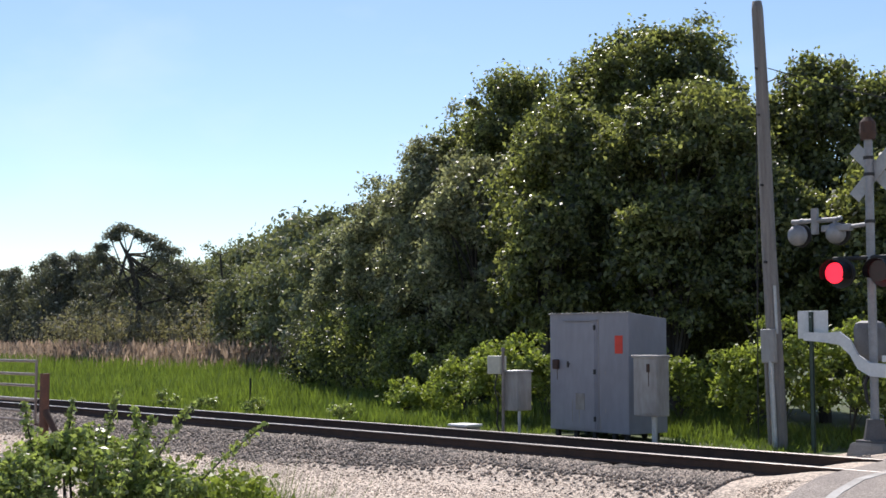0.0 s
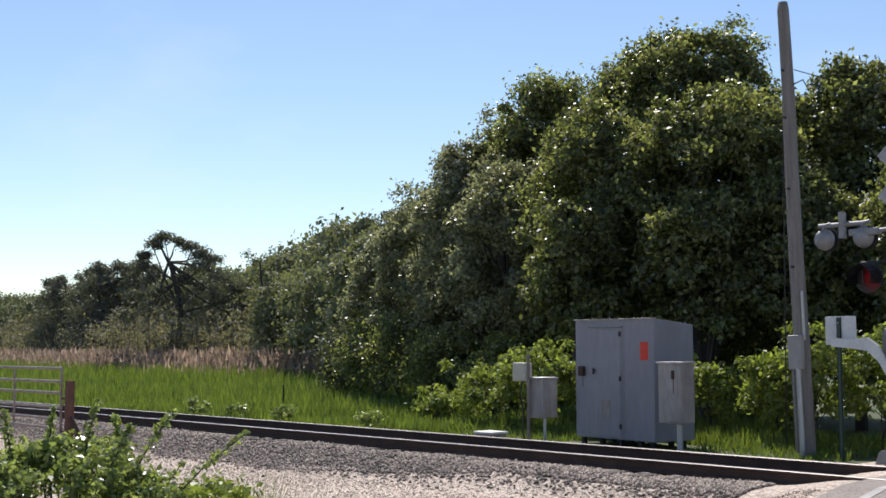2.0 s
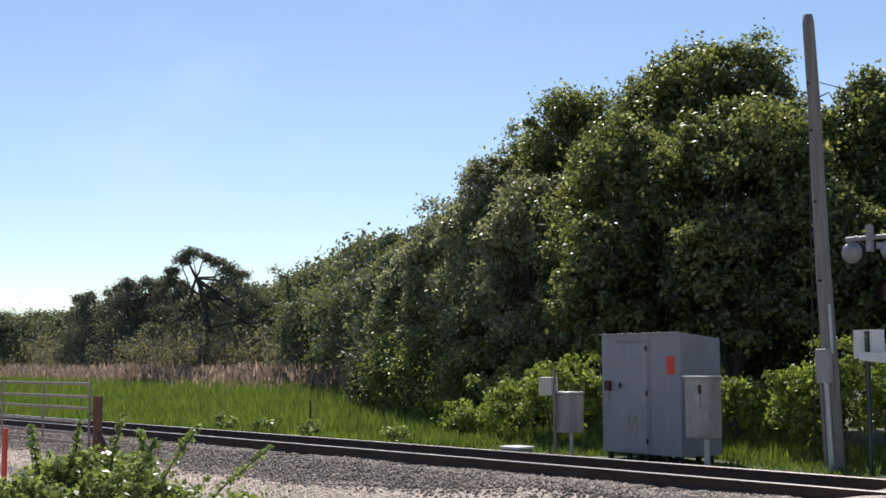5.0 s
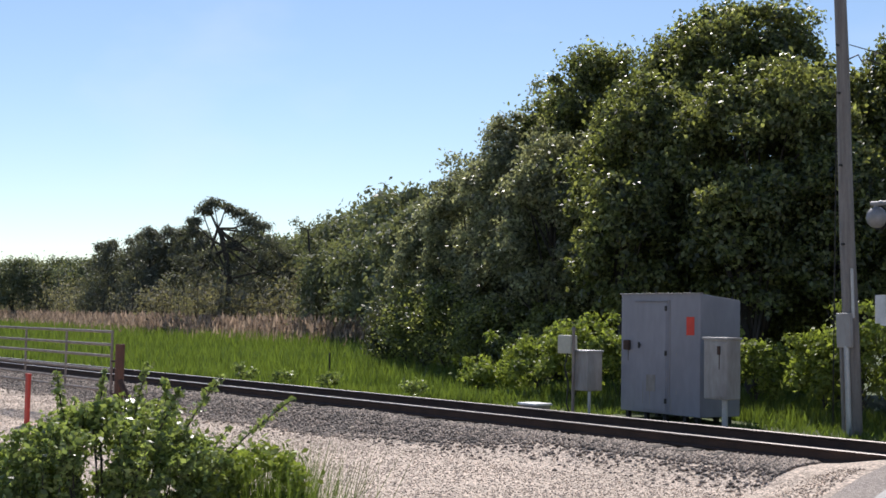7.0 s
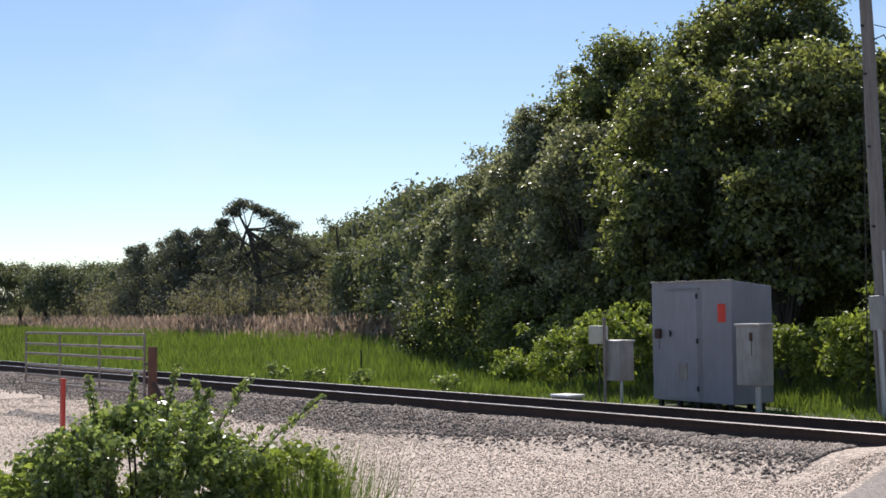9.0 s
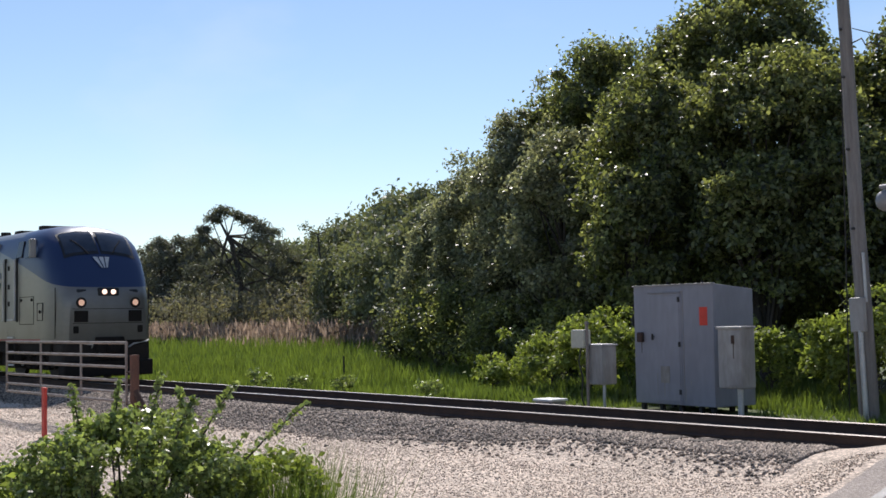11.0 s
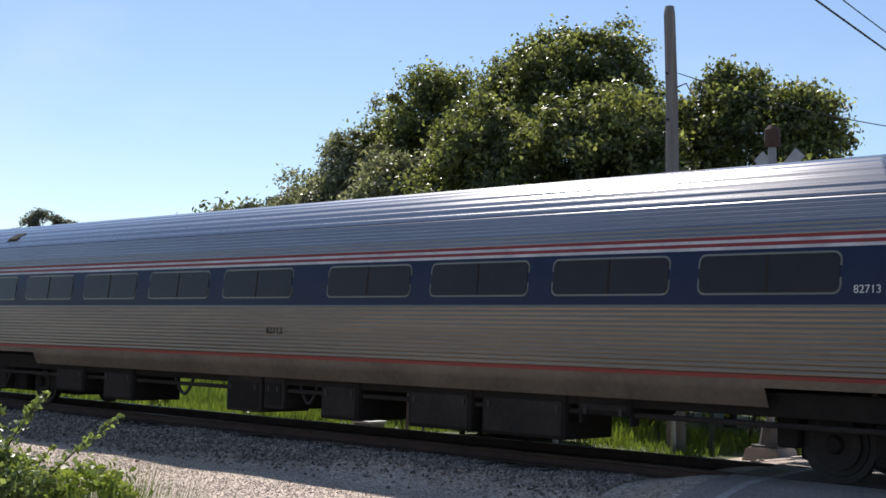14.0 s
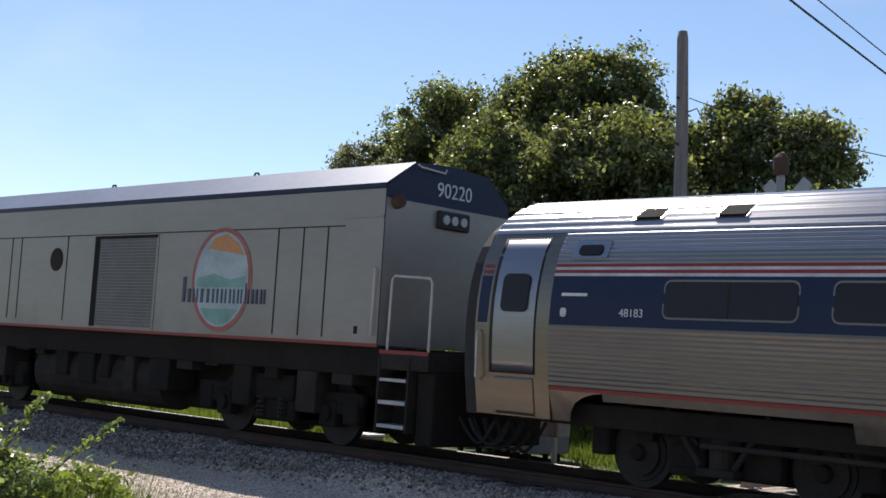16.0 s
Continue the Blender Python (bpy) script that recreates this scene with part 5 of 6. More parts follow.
def locomotive():
    ob = empty("locomotive", pose(0, 0, 0), "silver and dark blue diesel locomotive with sloped nose and lit headlights", "locomotive")
    L = 20.5
    H = 1.50
    stations = [(0.0, H, 4.36, 0.0), (0.12, H, 4.38, 0.0), (18.0, H, 4.38, 0.0), (18.6, H, 4.35, 0.01), (19.0, H, 4.24, 0.025), (19.32, 1.495, 4.05, 0.04), (19.58, 1.48, 3.78, 0.055),
                (19.8, 1.45, 3.47, 0.07), (20.0, 1.39, 3.13, 0.08), (20.18, 1.31, 2.78, 0.08), (20.30, 1.23, 2.54, 0.08), (20.37, 1.15, 2.40, 0.08)]
    rows = []
    for x, hw, zt, sq in stations:
        half = loco_section(hw, zt, sq)
        rows.append([(x, -h, z) for h, z in half] + [(x, h, z) for h, z in half[::-1][1:]])
    n = len(rows[0])
    verts = [v for r in rows for v in r]
    faces = []
    for i in range(len(rows) - 1):
        for j in range(n - 1):
            faces.append((i * n + j, (i + 1) * n + j, (i + 1) * n + j + 1, i * n + j + 1))
    faces.append(tuple(range(n)))
    faces.append(tuple(range((len(rows) - 1) * n, len(rows) * n))[::-1])
    body = put("body", verts, faces, LOCO_PAINT, ob, smooth=True)
    body.data.set_sharp_from_angle(angle=radians(32))

    def hw(z):
        return H if z < 3.3 else H * (1 - (z - 3.3) * 0.10)
    # roof gear
    for x, w, hh in ((6.4, 1.0, 0.05), (3.3, 1.3, 0.04), (11.6, 0.9, 0.07), (16.6, 0.35, 0.09), (14.6, 0.5, 0.06)):
        block("roof_hatch", (x, -0.55, 4.33), (x + w, 0.55, 4.38 + hh), UNDER2, ob, 0.03)
    tube("roof_vent", (12.9, -0.2, 4.36), (12.9, -0.2, 4.52), 0.16, UNDER2, ob)
    # side openings
    plate("roof_grille", 5.5, 6.5, 3.32, 4.0, hw(3.32), UNDER, ob, 0.05, "dark air intake", 0.0, hw(3.32) - hw(4.0) + 0.02)
    for x0, x1 in ((1.30, 3.25), (3.40, 5.35)):
        plate("grille_frame", x0 - 0.06, x1 + 0.06, 1.40, 2.31, hw(2), SILVER, ob, 0.016)
        plate("grille", x0, x1, 1.45, 2.27, hw(2), UNDER, ob, 0.022, "black cooling grille")
        plate("grille_bar", (x0 + x1) / 2 - 0.03, (x0 + x1) / 2 + 0.03, 1.45, 2.27, hw(2), UNDER2, ob, 0.03)
    for x0, x1 in ((11.2, 12.2), (12.3, 13.0), (13.05, 13.75)):
        plate("grille", max(x0, 11.4), x1, 3.36, 3.95, hw(3.36), UNDER, ob, 0.05, "dark air intake", 0.0, hw(3.36) - hw(3.95) + 0.02)
    plate("louvre_frame", 13.85, 15.76, 3.36, 3.95, hw(3.36), SILVER, ob, 0.045, "", 0.0, hw(3.36) - hw(3.95) + 0.02)
    for k in range(9):
        z = 3.40 + k * 0.058
        plate("louvre_slat", 13.91, 15.70, z, z + 0.03, hw(z), UNDER2, ob, 0.065, "", 0.0, 0.01)
    plate("side_window", 18.0, 18.6, 3.42, 3.92, hw(3.42), GLASS_DARK, ob, 0.045, "dark cab side window", 0.03, 0.09)
    plate("side_window", 17.4, 17.8, 3.45, 3.92, hw(3.45), GLASS_DARK, ob, 0.045, "dark cab side window", 0.03, 0.09)
    block("mirror", (18.72, -1.66, 3.40), (18.86, -1.48, 3.93), CABINET2, ob, 0.03, "grey wing mirror")
    # doors and grab rails
    plate("rear_door", 0.40, 1.05, 1.42, 3.2, hw(2), SILVER, ob, 0.010, "", 0.03)
    plate("door_window", 0.48, 0.97, 2.66, 3.14, hw(2), GLASS_DARK, ob, 0.018, "", 0.06)
    for x in (0.22, 1.18):
        tube("grab_rail", (x, -1.56, 1.45), (x, -1.56, 2.85), 0.022, RAILWHITE, ob, seg=8)
        plate("grab_recess", x - 0.06, x + 0.06, 1.40, 2.90, hw(2), UNDER, ob, 0.006)
    plate("cab_door", 16.6, 17.3, 1.62, 3.35, hw(2), SILVER, ob, 0.010, "", 0.02)
    for z in (2.05, 2.55, 3.1):
        plate("step_pocket", 16.69, 16.85, z, z + 0.14, hw(2), UNDER, ob, 0.014)
    for x in (16.47, 17.41):
        tube("grab_rail", (x, -1.57, 1.62), (x, -1.57, 3.42), 0.028, RAILWHITE, ob, seg=8)
        plate("grab_recess", x - 0.07, x + 0.07, 1.58, 3.46, hw(2), UNDER, ob, 0.006)
    for x0, z0, z1 in ((16.63, 1.62, 2.0), (16.67, 0.4, 0.62), (16.67, 0.72, 0.95), (16.67, 1.1, 1.32), (0.45, 0.4, 0.6), (0.45, 0.7, 0.9)):
        block("step", (x0, -1.53, z0), (x0 + 0.5, -1.2, z0 + 0.05), RAILWHITE, ob, 0.008)
    for x0 in (16.65, 17.17, 0.43, 0.95):
        block("step_side", (x0, -1.50, 0.35), (x0 + 0.04, -1.3, 1.35 if x0 > 10 else 1.0), UNDER2, ob, 0.008)
    # panel outlines
    for x0, x1, z0, z1 in ((7.4, 8.1, 1.46, 3.25), (17.6, 18.7, 1.5, 2.3), (18.95, 19.35, 1.6, 2.1)):
        for a, b, c, d in ((x0, x0 + 0.018, z0, z1), (x1 - 0.018, x1, z0, z1), (x0, x1, z1 - 0.018, z1), (x0, x1, z0, z0 + 0.018)):
            plate("panel_seam", a, b, c, d, hw(2), UNDER2, ob, 0.005)
    for x, z in ((17.75, 2.2), (18.55, 2.2), (19.15, 1.85)):
        tube("latch", (x, -1.52, z), (x, -1.44, z), 0.045, UNDER, ob, seg=10)
    plate("fuel_filler", 10.95, 11.33, 1.52, 1.82, hw(2), UNDER, ob, 0.012, "dark fuel filler recess")
    plate("battery_cover", 14.75, 15.25, 1.1, 1.62, hw(2), UNDER2, ob, 0.014)
    skin("red_line", [(H + 0.004, 1.03), (H + 0.004, 1.085)], 0.0, 19.2, RED, ob, "thin red stripe along the sill")
    # emblem and lettering bars
    emblem(ob, 13.5, 2.62, 1.08, hw, LOGO_BLUE)
    x0 = 13.6
    for k in range(6):
        plate("name_bar", x0 + 0.45 + k * 0.36, x0 + 0.72 + k * 0.36, 2.88, 3.06, hw(2.8), LOGO_BLUE, ob, 0.010, "dark blue lettering bar")
    lettering("number", "5", 6.3, 1.62, 1.05, hw(2) + 0.012, LOGO_BLUE, ob)
    # nose: lamps, vents, windscreens, pilot
    def face_disc(name, x, y, z, r, mat, tilt, label=""):
        bm = bmesh.new()
        bmesh.ops.create_cone(bm, cap_ends=True, segments=18, radius1=r, radius2=r, depth=0.05, matrix=pose(x, y, z, 0, 90 - tilt, 0))
        return part(name, bm, mat, ob, label)
    block("headlight_housing", (20.30, -0.32, 2.26), (20.40, 0.32, 2.50), BLACK_HOOD, ob, 0.05, "black headlight housing")
    for dy in (-0.13, 0.13):
        face_disc("headlight", 20.40, dy, 2.38, 0.07, LAMP_WARM, 12, "lit headlight")
    for s in (-1, 1):
        block("lamp_recess", (20.24, s * 0.76 - 0.16, 2.28), (20.345, s * 0.76 + 0.16, 2.46), BLACK_HOOD, ob, 0.05, "dark lamp recess")
        face_disc("ditch_light", 20.375, s * 0.80, 2.08, 0.085, LAMP_DIM, 0, "dimly lit ditch light")
        face_disc("ditch_light_rim", 20.365, s * 0.80, 2.08, 0.15, UNDER2, 0)
        block("nose_vent", (20.32, s * 0.80 - 0.2, 1.54), (20.385, s * 0.80 + 0.2, 1.86), UNDER, ob, 0.01, "black nose vent")
        block("grab_hole", (20.32, s * 0.95 - 0.09, 1.22), (20.378, s * 0.95 + 0.09, 1.44), UNDER, ob, 0.03, "dark hand hole")
        block("nose_seam", (19.985, s * 1.392 - 0.012, 1.1), (20.0, s * 1.392 + 0.012, 2.5), UNDER2, ob, 0.002)
    for x0, x1, z0, z1 in ((20.36, 20.374, 1.50, 1.515), (20.36, 20.374, 1.90, 1.915)):
        block("nose_seam", (x0, -1.05, z0), (x1, 1.05, z1), UNDER2, ob, 0.001)
    xs_n, zs_n = [q[0] for q in stations], [q[2] for q in stations]
    zf = lambda x: float(np.interp(x, xs_n, zs_n))

    def nose_z(x, y):
        """Height of the nose's skin over the place x, y."""
        half = loco_section(float(np.interp(x, xs_n, [q[1] for q in stations])), zf(x), float(np.interp(x, xs_n, [q[3] for q in stations])))
        half = [q for q in half if q[1] > 1.03 + 0.55 * (zf(x) - 1.02)]
        return float(np.interp(abs(y), [q[0] for q in half[::-1]], [q[1] for q in half[::-1]]))

    def nose_pane(name, x0, x1, y0, y1, mat, lift, label=""):
        bm, g = bmesh.new(), 6
        vs = [[bm.verts.new((x0 + (x1 - x0) * i / g + lift * 0.7, y0 + (y1 - y0) * j / g, nose_z(x0 + (x1 - x0) * i / g, y0 + (y1 - y0) * j / g) + lift)) for j in range(g + 1)] for i in range(g + 1)]
        for i in range(g):
            for j in range(g):
                bm.faces.new((vs[i][j], vs[i + 1][j], vs[i + 1][j + 1], vs[i][j + 1]) if y1 > y0 else (vs[i][j], vs[i][j + 1], vs[i + 1][j + 1], vs[i + 1][j]))
        return part(name, bm, mat, ob, label, smooth=True)
    for s in (-1, 1):
        nose_pane("windscreen_frame", 19.10, 19.80, s * 0.03, s * 1.06, BLACK_HOOD, 0.012, "dark windscreen surround")
        nose_pane("windscreen", 19.15, 19.75, s * 0.07, s * 1.0, CAB_GLASS, 0.022, "dark windscreen pane")
        a, b = (19.82, s * 0.35), (19.45, s * 0.75)
        part("wiper", sweep_bm(bmesh.new(), [Vector((x + 0.03, y, nose_z(x, y) + 0.05)) for x, y in (a, ((a[0] + b[0]) / 2, (a[1] + b[1]) / 2), b)], 0.014, 6), UNDER, ob, "black wiper arm")
    bm = bmesh.new()
    for k in range(3):
        a = [(19.86, -0.26 + 0.18 * k), (19.86, -0.12 + 0.18 * k), (20.04, -0.02 + 0.07 * k), (20.04, -0.06 + 0.07 * k)]
        bm.faces.new([bm.verts.new((x + 0.03, y, zf(x) + 0.02)) for x, y in a])
    part("nose_emblem", bm, LOGO_PALE, ob, "small pale emblem on the nose")
    bm = box_bm(bmesh.new(), (19.2, -1.3, 0.42), (20.3, 1.3, 1.03), 0.10)
    part("pilot", bm, UNDER2, ob, "dark grey pilot skirt below the nose")
    bm = box_bm(bmesh.new(), (20.0, -1.32, 0.12), (20.45, 1.32, 0.55), 0.05)
    part("snow_plow", bm, UNDER, ob)
    block("coupler_pocket", (20.35, -0.4, 0.62), (20.56, 0.4, 1.12), UNDER, ob, 0.03)
    part("coupler", box_bm(bmesh.new(), (20.5, -0.14, 0.72), (20.85, 0.14, 0.98), 0.05), UNDER, ob)
    for s in (-1, 1):
        part("front_handrail", sweep_bm(bmesh.new(), [Vector((20.5, s * 1.15, 1.0)), Vector((20.68, s * 1.0, 0.98)), Vector((20.68, s * 0.6, 0.92)), Vector((20.5, s * 0.55, 0.85))], 0.022, 8), RAILWHITE, ob)
    # underframe
    block("underframe", (0.15, -1.38, 0.74), (19.6, 1.38, 1.03), UNDER, ob, 0.02)
    bm = bmesh.new()
    prof = [(-1.40, 0.98), (-1.38, 0.62), (-0.9, 0.30), (0.9, 0.30), (1.38, 0.62), (1.40, 0.98)]
    a = [bm.verts.new((5.9, y, z)) for y, z in prof]
    c = [bm.verts.new((13.3, y, z)) for y, z in prof]
    for i in range(5):
        bm.faces.new((a[i], a[i + 1], c[i + 1], c[i]))
    bm.faces.new(a[::-1])
    bm.faces.new(c)
    part("fuel_tank", bm, GRIME, ob, "dirty grey fuel tank")
    tube("air_tank", (7.6, -1.2, 0.42), (10.6, -1.2, 0.42), 0.17, UNDER2, ob, seg=14)
    block("equipment_box", (5.1, -1.36, 0.42), (5.85, -0.6, 0.95), UNDER2, ob, 0.02)
    truck(ob, 3.3, 2.75, 0.51, True)
    truck(ob, 17.2, 2.75, 0.51, True)
    hoses(ob, 0.0, 9, -1)
    return ob


def cab_car():
    ob = empty("cab_car", pose(0, 0, 0), "silver baggage cab car with blue roof and round coloured emblem", "railway car")
    L, H = 16.2, 1.46
    prof = [(H, 1.56), (H, 4.0), (H + 0.015, 4.02), (H + 0.015, 4.09), (0.86, 4.50), (0.0, 4.55)]
    skin("side", prof[:2], 0, L - 0.02, SILVER, ob, "dirty silver side wall", smooth=False)
    roof_paint = material("blue_roof", (0.16, 0.19, 0.27), 0.5, color2=(0.10, 0.12, 0.18), scale=0.6, fine=8)
    skin("roof_edge", prof[1:4], 0, L, BLUE, ob, "dark blue roof edge", smooth=False)
    skin("roof", [(H + 0.015, 4.09), (0.86, 4.50), (0.0, 4.55)], 0, L, roof_paint, ob, "faded blue roof", smooth=False)
    # end wall facing the coaches
    for xe, sgn in ((L, 1), (0.0, -1)):
        for nm, z0, z1, mt in (("end_wall", 1.56, 3.86, SILVER), ("end_cap", 3.86, 4.55, BLUE)):
            pts = [(-1.46, z0), (1.46, z0), (1.46, min(z1, 4.05))] + ([(0.86, 4.5), (0.0, 4.55), (-0.86, 4.5)] if z1 > 4 else []) + [(-1.46, min(z1, 4.05))]
            bm = bmesh.new()
            bm.faces.new([bm.verts.new((xe, y, z)) for y, z in (pts if sgn > 0 else pts[::-1])])
            part(nm, bm, mt, ob, "dark blue end above the windows" if nm == "end_cap" else "")
    lettering("number", "90220", -0.35, 4.02, 0.34, L + 0.01, LOGO_PALE, ob, end=True)
    part("lamp_housing", box_bm(bmesh.new(), (L - 0.01, -0.32, 3.50), (L + 0.08, 0.42, 3.80), 0.03), BLACK_HOOD, ob, "black marker lamp housing")
    for y in (-0.18, 0.02, 0.24):
        bm = bmesh.new()
        bmesh.ops.create_cone(bm, cap_ends=True, segments=14, radius1=0.075, radius2=0.075, depth=0.04, matrix=pose(L + 0.09, y, 3.65, 0, 90, 0))
        part("marker_lamp", bm, GALV, ob)
    bm = bmesh.new()
    bmesh.ops.create_cone(bm, cap_ends=True, segments=16, radius1=0.13, radius2=0.1, depth=0.14, matrix=pose(L + 0.05, -1.24, 3.82, 0, 90, 0))
    part("horn", bm, RUST, ob, "rusty round lamp housing")
    part("grab_iron", sweep_bm(bmesh.new(), [Vector((L + 0.06, -0.86, 4.46)), Vector((L + 0.08, -0.82, 4.42)), Vector((L + 0.08, -0.25, 4.40)), Vector((L + 0.06, -0.2, 4.46))], 0.016, 8), RAILWHITE, ob)
    plate("red_line", 0, L, 1.53, 1.585, H, RED, ob, 0.006)

    def seam(x, z0, z1, w=0.03):
        plate("panel_seam", L - x - w / 2, L - x + w / 2, z0, z1, H, UNDER2, ob, 0.006)
    for x, z0 in ((1.3, 1.65), (1.9, 1.65), (2.55, 1.65), (9.3, 1.7), (11.2, 1.7), (11.6, 1.7), (12.4, 1.7)):
        seam(x, z0, 3.42)
    plate("panel_seam", L - 14.0, L - 0.9, 3.42, 3.44, H, UNDER2, ob, 0.006)
    plate("gutter", L - 1.0, L - 0.02, 3.55, 3.58, H, SILVER, ob, 0.02)
    plate("door_frame", L - 8.3, L - 6.05, 1.6, 3.42, H, SILVER, ob, 0.012)
    plate("door_shadow", L - 8.25, L - 8.05, 1.62, 3.38, H, UNDER, ob, 0.016)
    plate("door_shadow", L - 8.25, L - 6.08, 3.34, 3.40, H, UNDER, ob, 0.02)
    shutter = material("roller_shutter", (0.16, 0.155, 0.155), 0.6, 0.4, color2=(0.115, 0.11, 0.11), scale=2, fine=12)
    for k in range(28):
        z = 1.64 + k * 0.061
        plate("shutter_slat", L - 8.05, L - 6.12, z, z + 0.052, H, shutter, ob, 0.018)
    bm = bmesh.new()
    bmesh.ops.create_cone(bm, cap_ends=True, segments=20, radius1=0.24, radius2=0.24, depth=0.03, matrix=pose(L - 9.7, -H, 2.95, 90, 0, 0))
    part("porthole", bm, UNDER2, ob, "round grey porthole")
    # round emblem with bars for its name
    cx, cz = L - 4.05, 2.56
    def ellipse(a, b, z_lo=-1.0, z_hi=1.0, n=40):
        pts = []
        for k in range(n):
            t = 2 * math.pi * k / n
            pts.append((cx + a * math.cos(t), cz + b * max(z_lo, min(z_hi, math.sin(t)))))
        return pts
    flat = lambda z: H
    shape("emblem_rim", ellipse(0.86, 0.92)[::-1], flat, LOGO_RED, ob, 0.010, "red oval rim of the emblem")
    shape("emblem_field", ellipse(0.77, 0.84)[::-1], flat, SKYBLUE, ob, 0.013, "pale blue field of the emblem")
    shape("emblem_sun", [(cx - 0.42, cz + 0.55), (cx - 0.25, cz + 0.74), (cx + 0.1, cz + 0.80), (cx + 0.45, cz + 0.62), (cx + 0.62, cz + 0.42), (cx, cz + 0.50)], flat, ORANGE, ob, 0.016, "orange arc of the emblem")
    shape("emblem_sea", [(cx - 0.70, cz + 0.02), (cx - 0.2, cz + 0.10), (cx + 0.25, cz + 0.0), (cx + 0.70, cz + 0.06), (cx + 0.72, cz - 0.14), (cx - 0.72, cz - 0.14)], flat, TEAL, ob, 0.016, "teal wave of the emblem")
    shape("emblem_sea", [(cx - 0.55, cz - 0.52), (cx + 0.55, cz - 0.52), (cx + 0.3, cz - 0.74), (cx, cz - 0.81), (cx - 0.3, cz - 0.74)], flat, TEAL, ob, 0.016, "teal foot of the emblem")
    x = cx - 1.12
    for w, h in ((0.26, 0.46), (0.17, 0.25), (0.28, 0.25), (0.19, 0.25), (0.17, 0.25), (0.17, 0.25), (0.14, 0.25), (0.11, 0.36), (0.17, 0.25), (0.14, 0.25)):
        plate("name_bar", x, x + w * 0.30, cz - 0.42, cz - 0.42 + h, H, LOGO_BLUE, ob, 0.020, "dark lettering bar")
        plate("name_bar", x + w * 0.66, x + w * 0.92, cz - 0.42, cz - 0.42 + min(h, 0.25), H, LOGO_BLUE, ob, 0.020, "dark lettering bar")
        x += w + 0.065
    plate("sticker", L - 0.55, L - 0.48, 1.72, 1.84, H, UNDER, ob, 0.01)
    tube("grab_rail", (L - 0.12, -1.50, 1.7), (L - 0.12, -1.50, 2.75), 0.018, RAILWHITE, ob, seg=8)
    # platform with rails and steps
    block("platform", (L - 0.02, -1.4, 1.20), (L + 1.05, 1.4, 1.5), UNDER2, ob, 0.02)
    skin("red_line", [(1.41, 1.44), (1.41, 1.50)], L, L + 1.05, RED, ob)
    for y in (-1.36, 1.36):
        part("platform_rail", sweep_bm(bmesh.new(), [Vector(p) for p in ((L + 0.12, y, 1.5), (L + 0.14, y, 2.58), (L + 0.2, y, 2.64), (L + 0.95, y, 2.60), (L + 1.0, y, 2.52), (L + 1.0, y, 1.5))], 0.022, 8), RAILWHITE, ob, "pale platform handrail")
    for z in (0.42, 0.72, 1.02):
        block("step", (L + 0.05, -1.42, z), (L + 0.62, -1.05, z + 0.05), RAILWHITE, ob, 0.008)
    for x0 in (L + 0.0, L + 0.64):
        block("step_side", (x0, -1.42, 0.36), (x0 + 0.04, -1.05, 1.4), UNDER2, ob, 0.006)
    block("pilot", (L + 0.75, -1.3, 0.2), (L + 1.1, 1.3, 1.2), UNDER, ob, 0.04)
    block("underframe", (0.2, -1.35, 1.08), (L, 1.35, 1.54), UNDER, ob, 0.02)
    block("underframe_core", (0.5, -0.62, 0.30), (L - 0.1, 0.62, 1.2), UNDER, ob, 0.04)
    tube("fuel_tank", (5.6, -0.75, 0.72), (10.2, -0.75, 0.72), 0.5, UNDER2, ob, seg=18)
    rng = np.random.default_rng(77)
    for x in np.arange(0.6, L - 0.6, 0.85):
        block("underframe_box", (x, -1.32, rng.uniform(0.45, 1.05)), (x + rng.uniform(0.3, 0.7), -0.7, 1.3), UNDER if rng.random() < 0.6 else UNDER2, ob, 0.02)
    truck(ob, 2.8, 2.75, 0.51, True)
    truck(ob, L - 2.8, 2.75, 0.51, True)
    hoses(ob, L + 1.1, 21, 1)
    for x, z in ((9.4, 4.52), (4.6, 4.52)):
        part("lifting_eye", sweep_bm(bmesh.new(), [Vector((L - x, -0.5, z)), Vector((L - x + 0.06, -0.5, z + 0.1)), Vector((L - x + 0.14, -0.5, z + 0.1)), Vector((L - x + 0.2, -0.5, z))], 0.02, 6), UNDER2, ob)
    return ob


TRAIN = []
loco = locomotive()
for piece in loco.children:        # the long middle of the body: 1.3 m between the fuel filler and the intakes
    if piece.type != "MESH":
        if piece.location.x > 11.34:
            piece.location.x += 1.3
        continue
    co = np.empty(len(piece.data.vertices) * 3, np.float32)
    piece.data.vertices.foreach_get("co", co)
    co[0::3] += np.where(co[0::3] > 11.34, 1.3, 0.0)
    piece.data.vertices.foreach_set("co", co)
    piece.data.update()
TRAIN.append((loco, 28.9))
for k, (number, text) in enumerate((("82575", "stainless steel coach with blue window band behind the locomotive"), ("82772", "stainless steel passenger coach with blue window band"),
                                    ("82713", "stainless steel passenger coach with tinted windows and red stripes"), ("82598", "fluted stainless steel passenger coach with blue window band"),
                                    ("48183", "stainless steel cafe coach with blue window band"))):
    TRAIN.append((coach(number, 50 + k, text, k == 0, (4, 5) if k == 4 else ()), -28.8 * k))
TRAIN.append((cab_car(), -115.2 - 2.1 - 16.2))
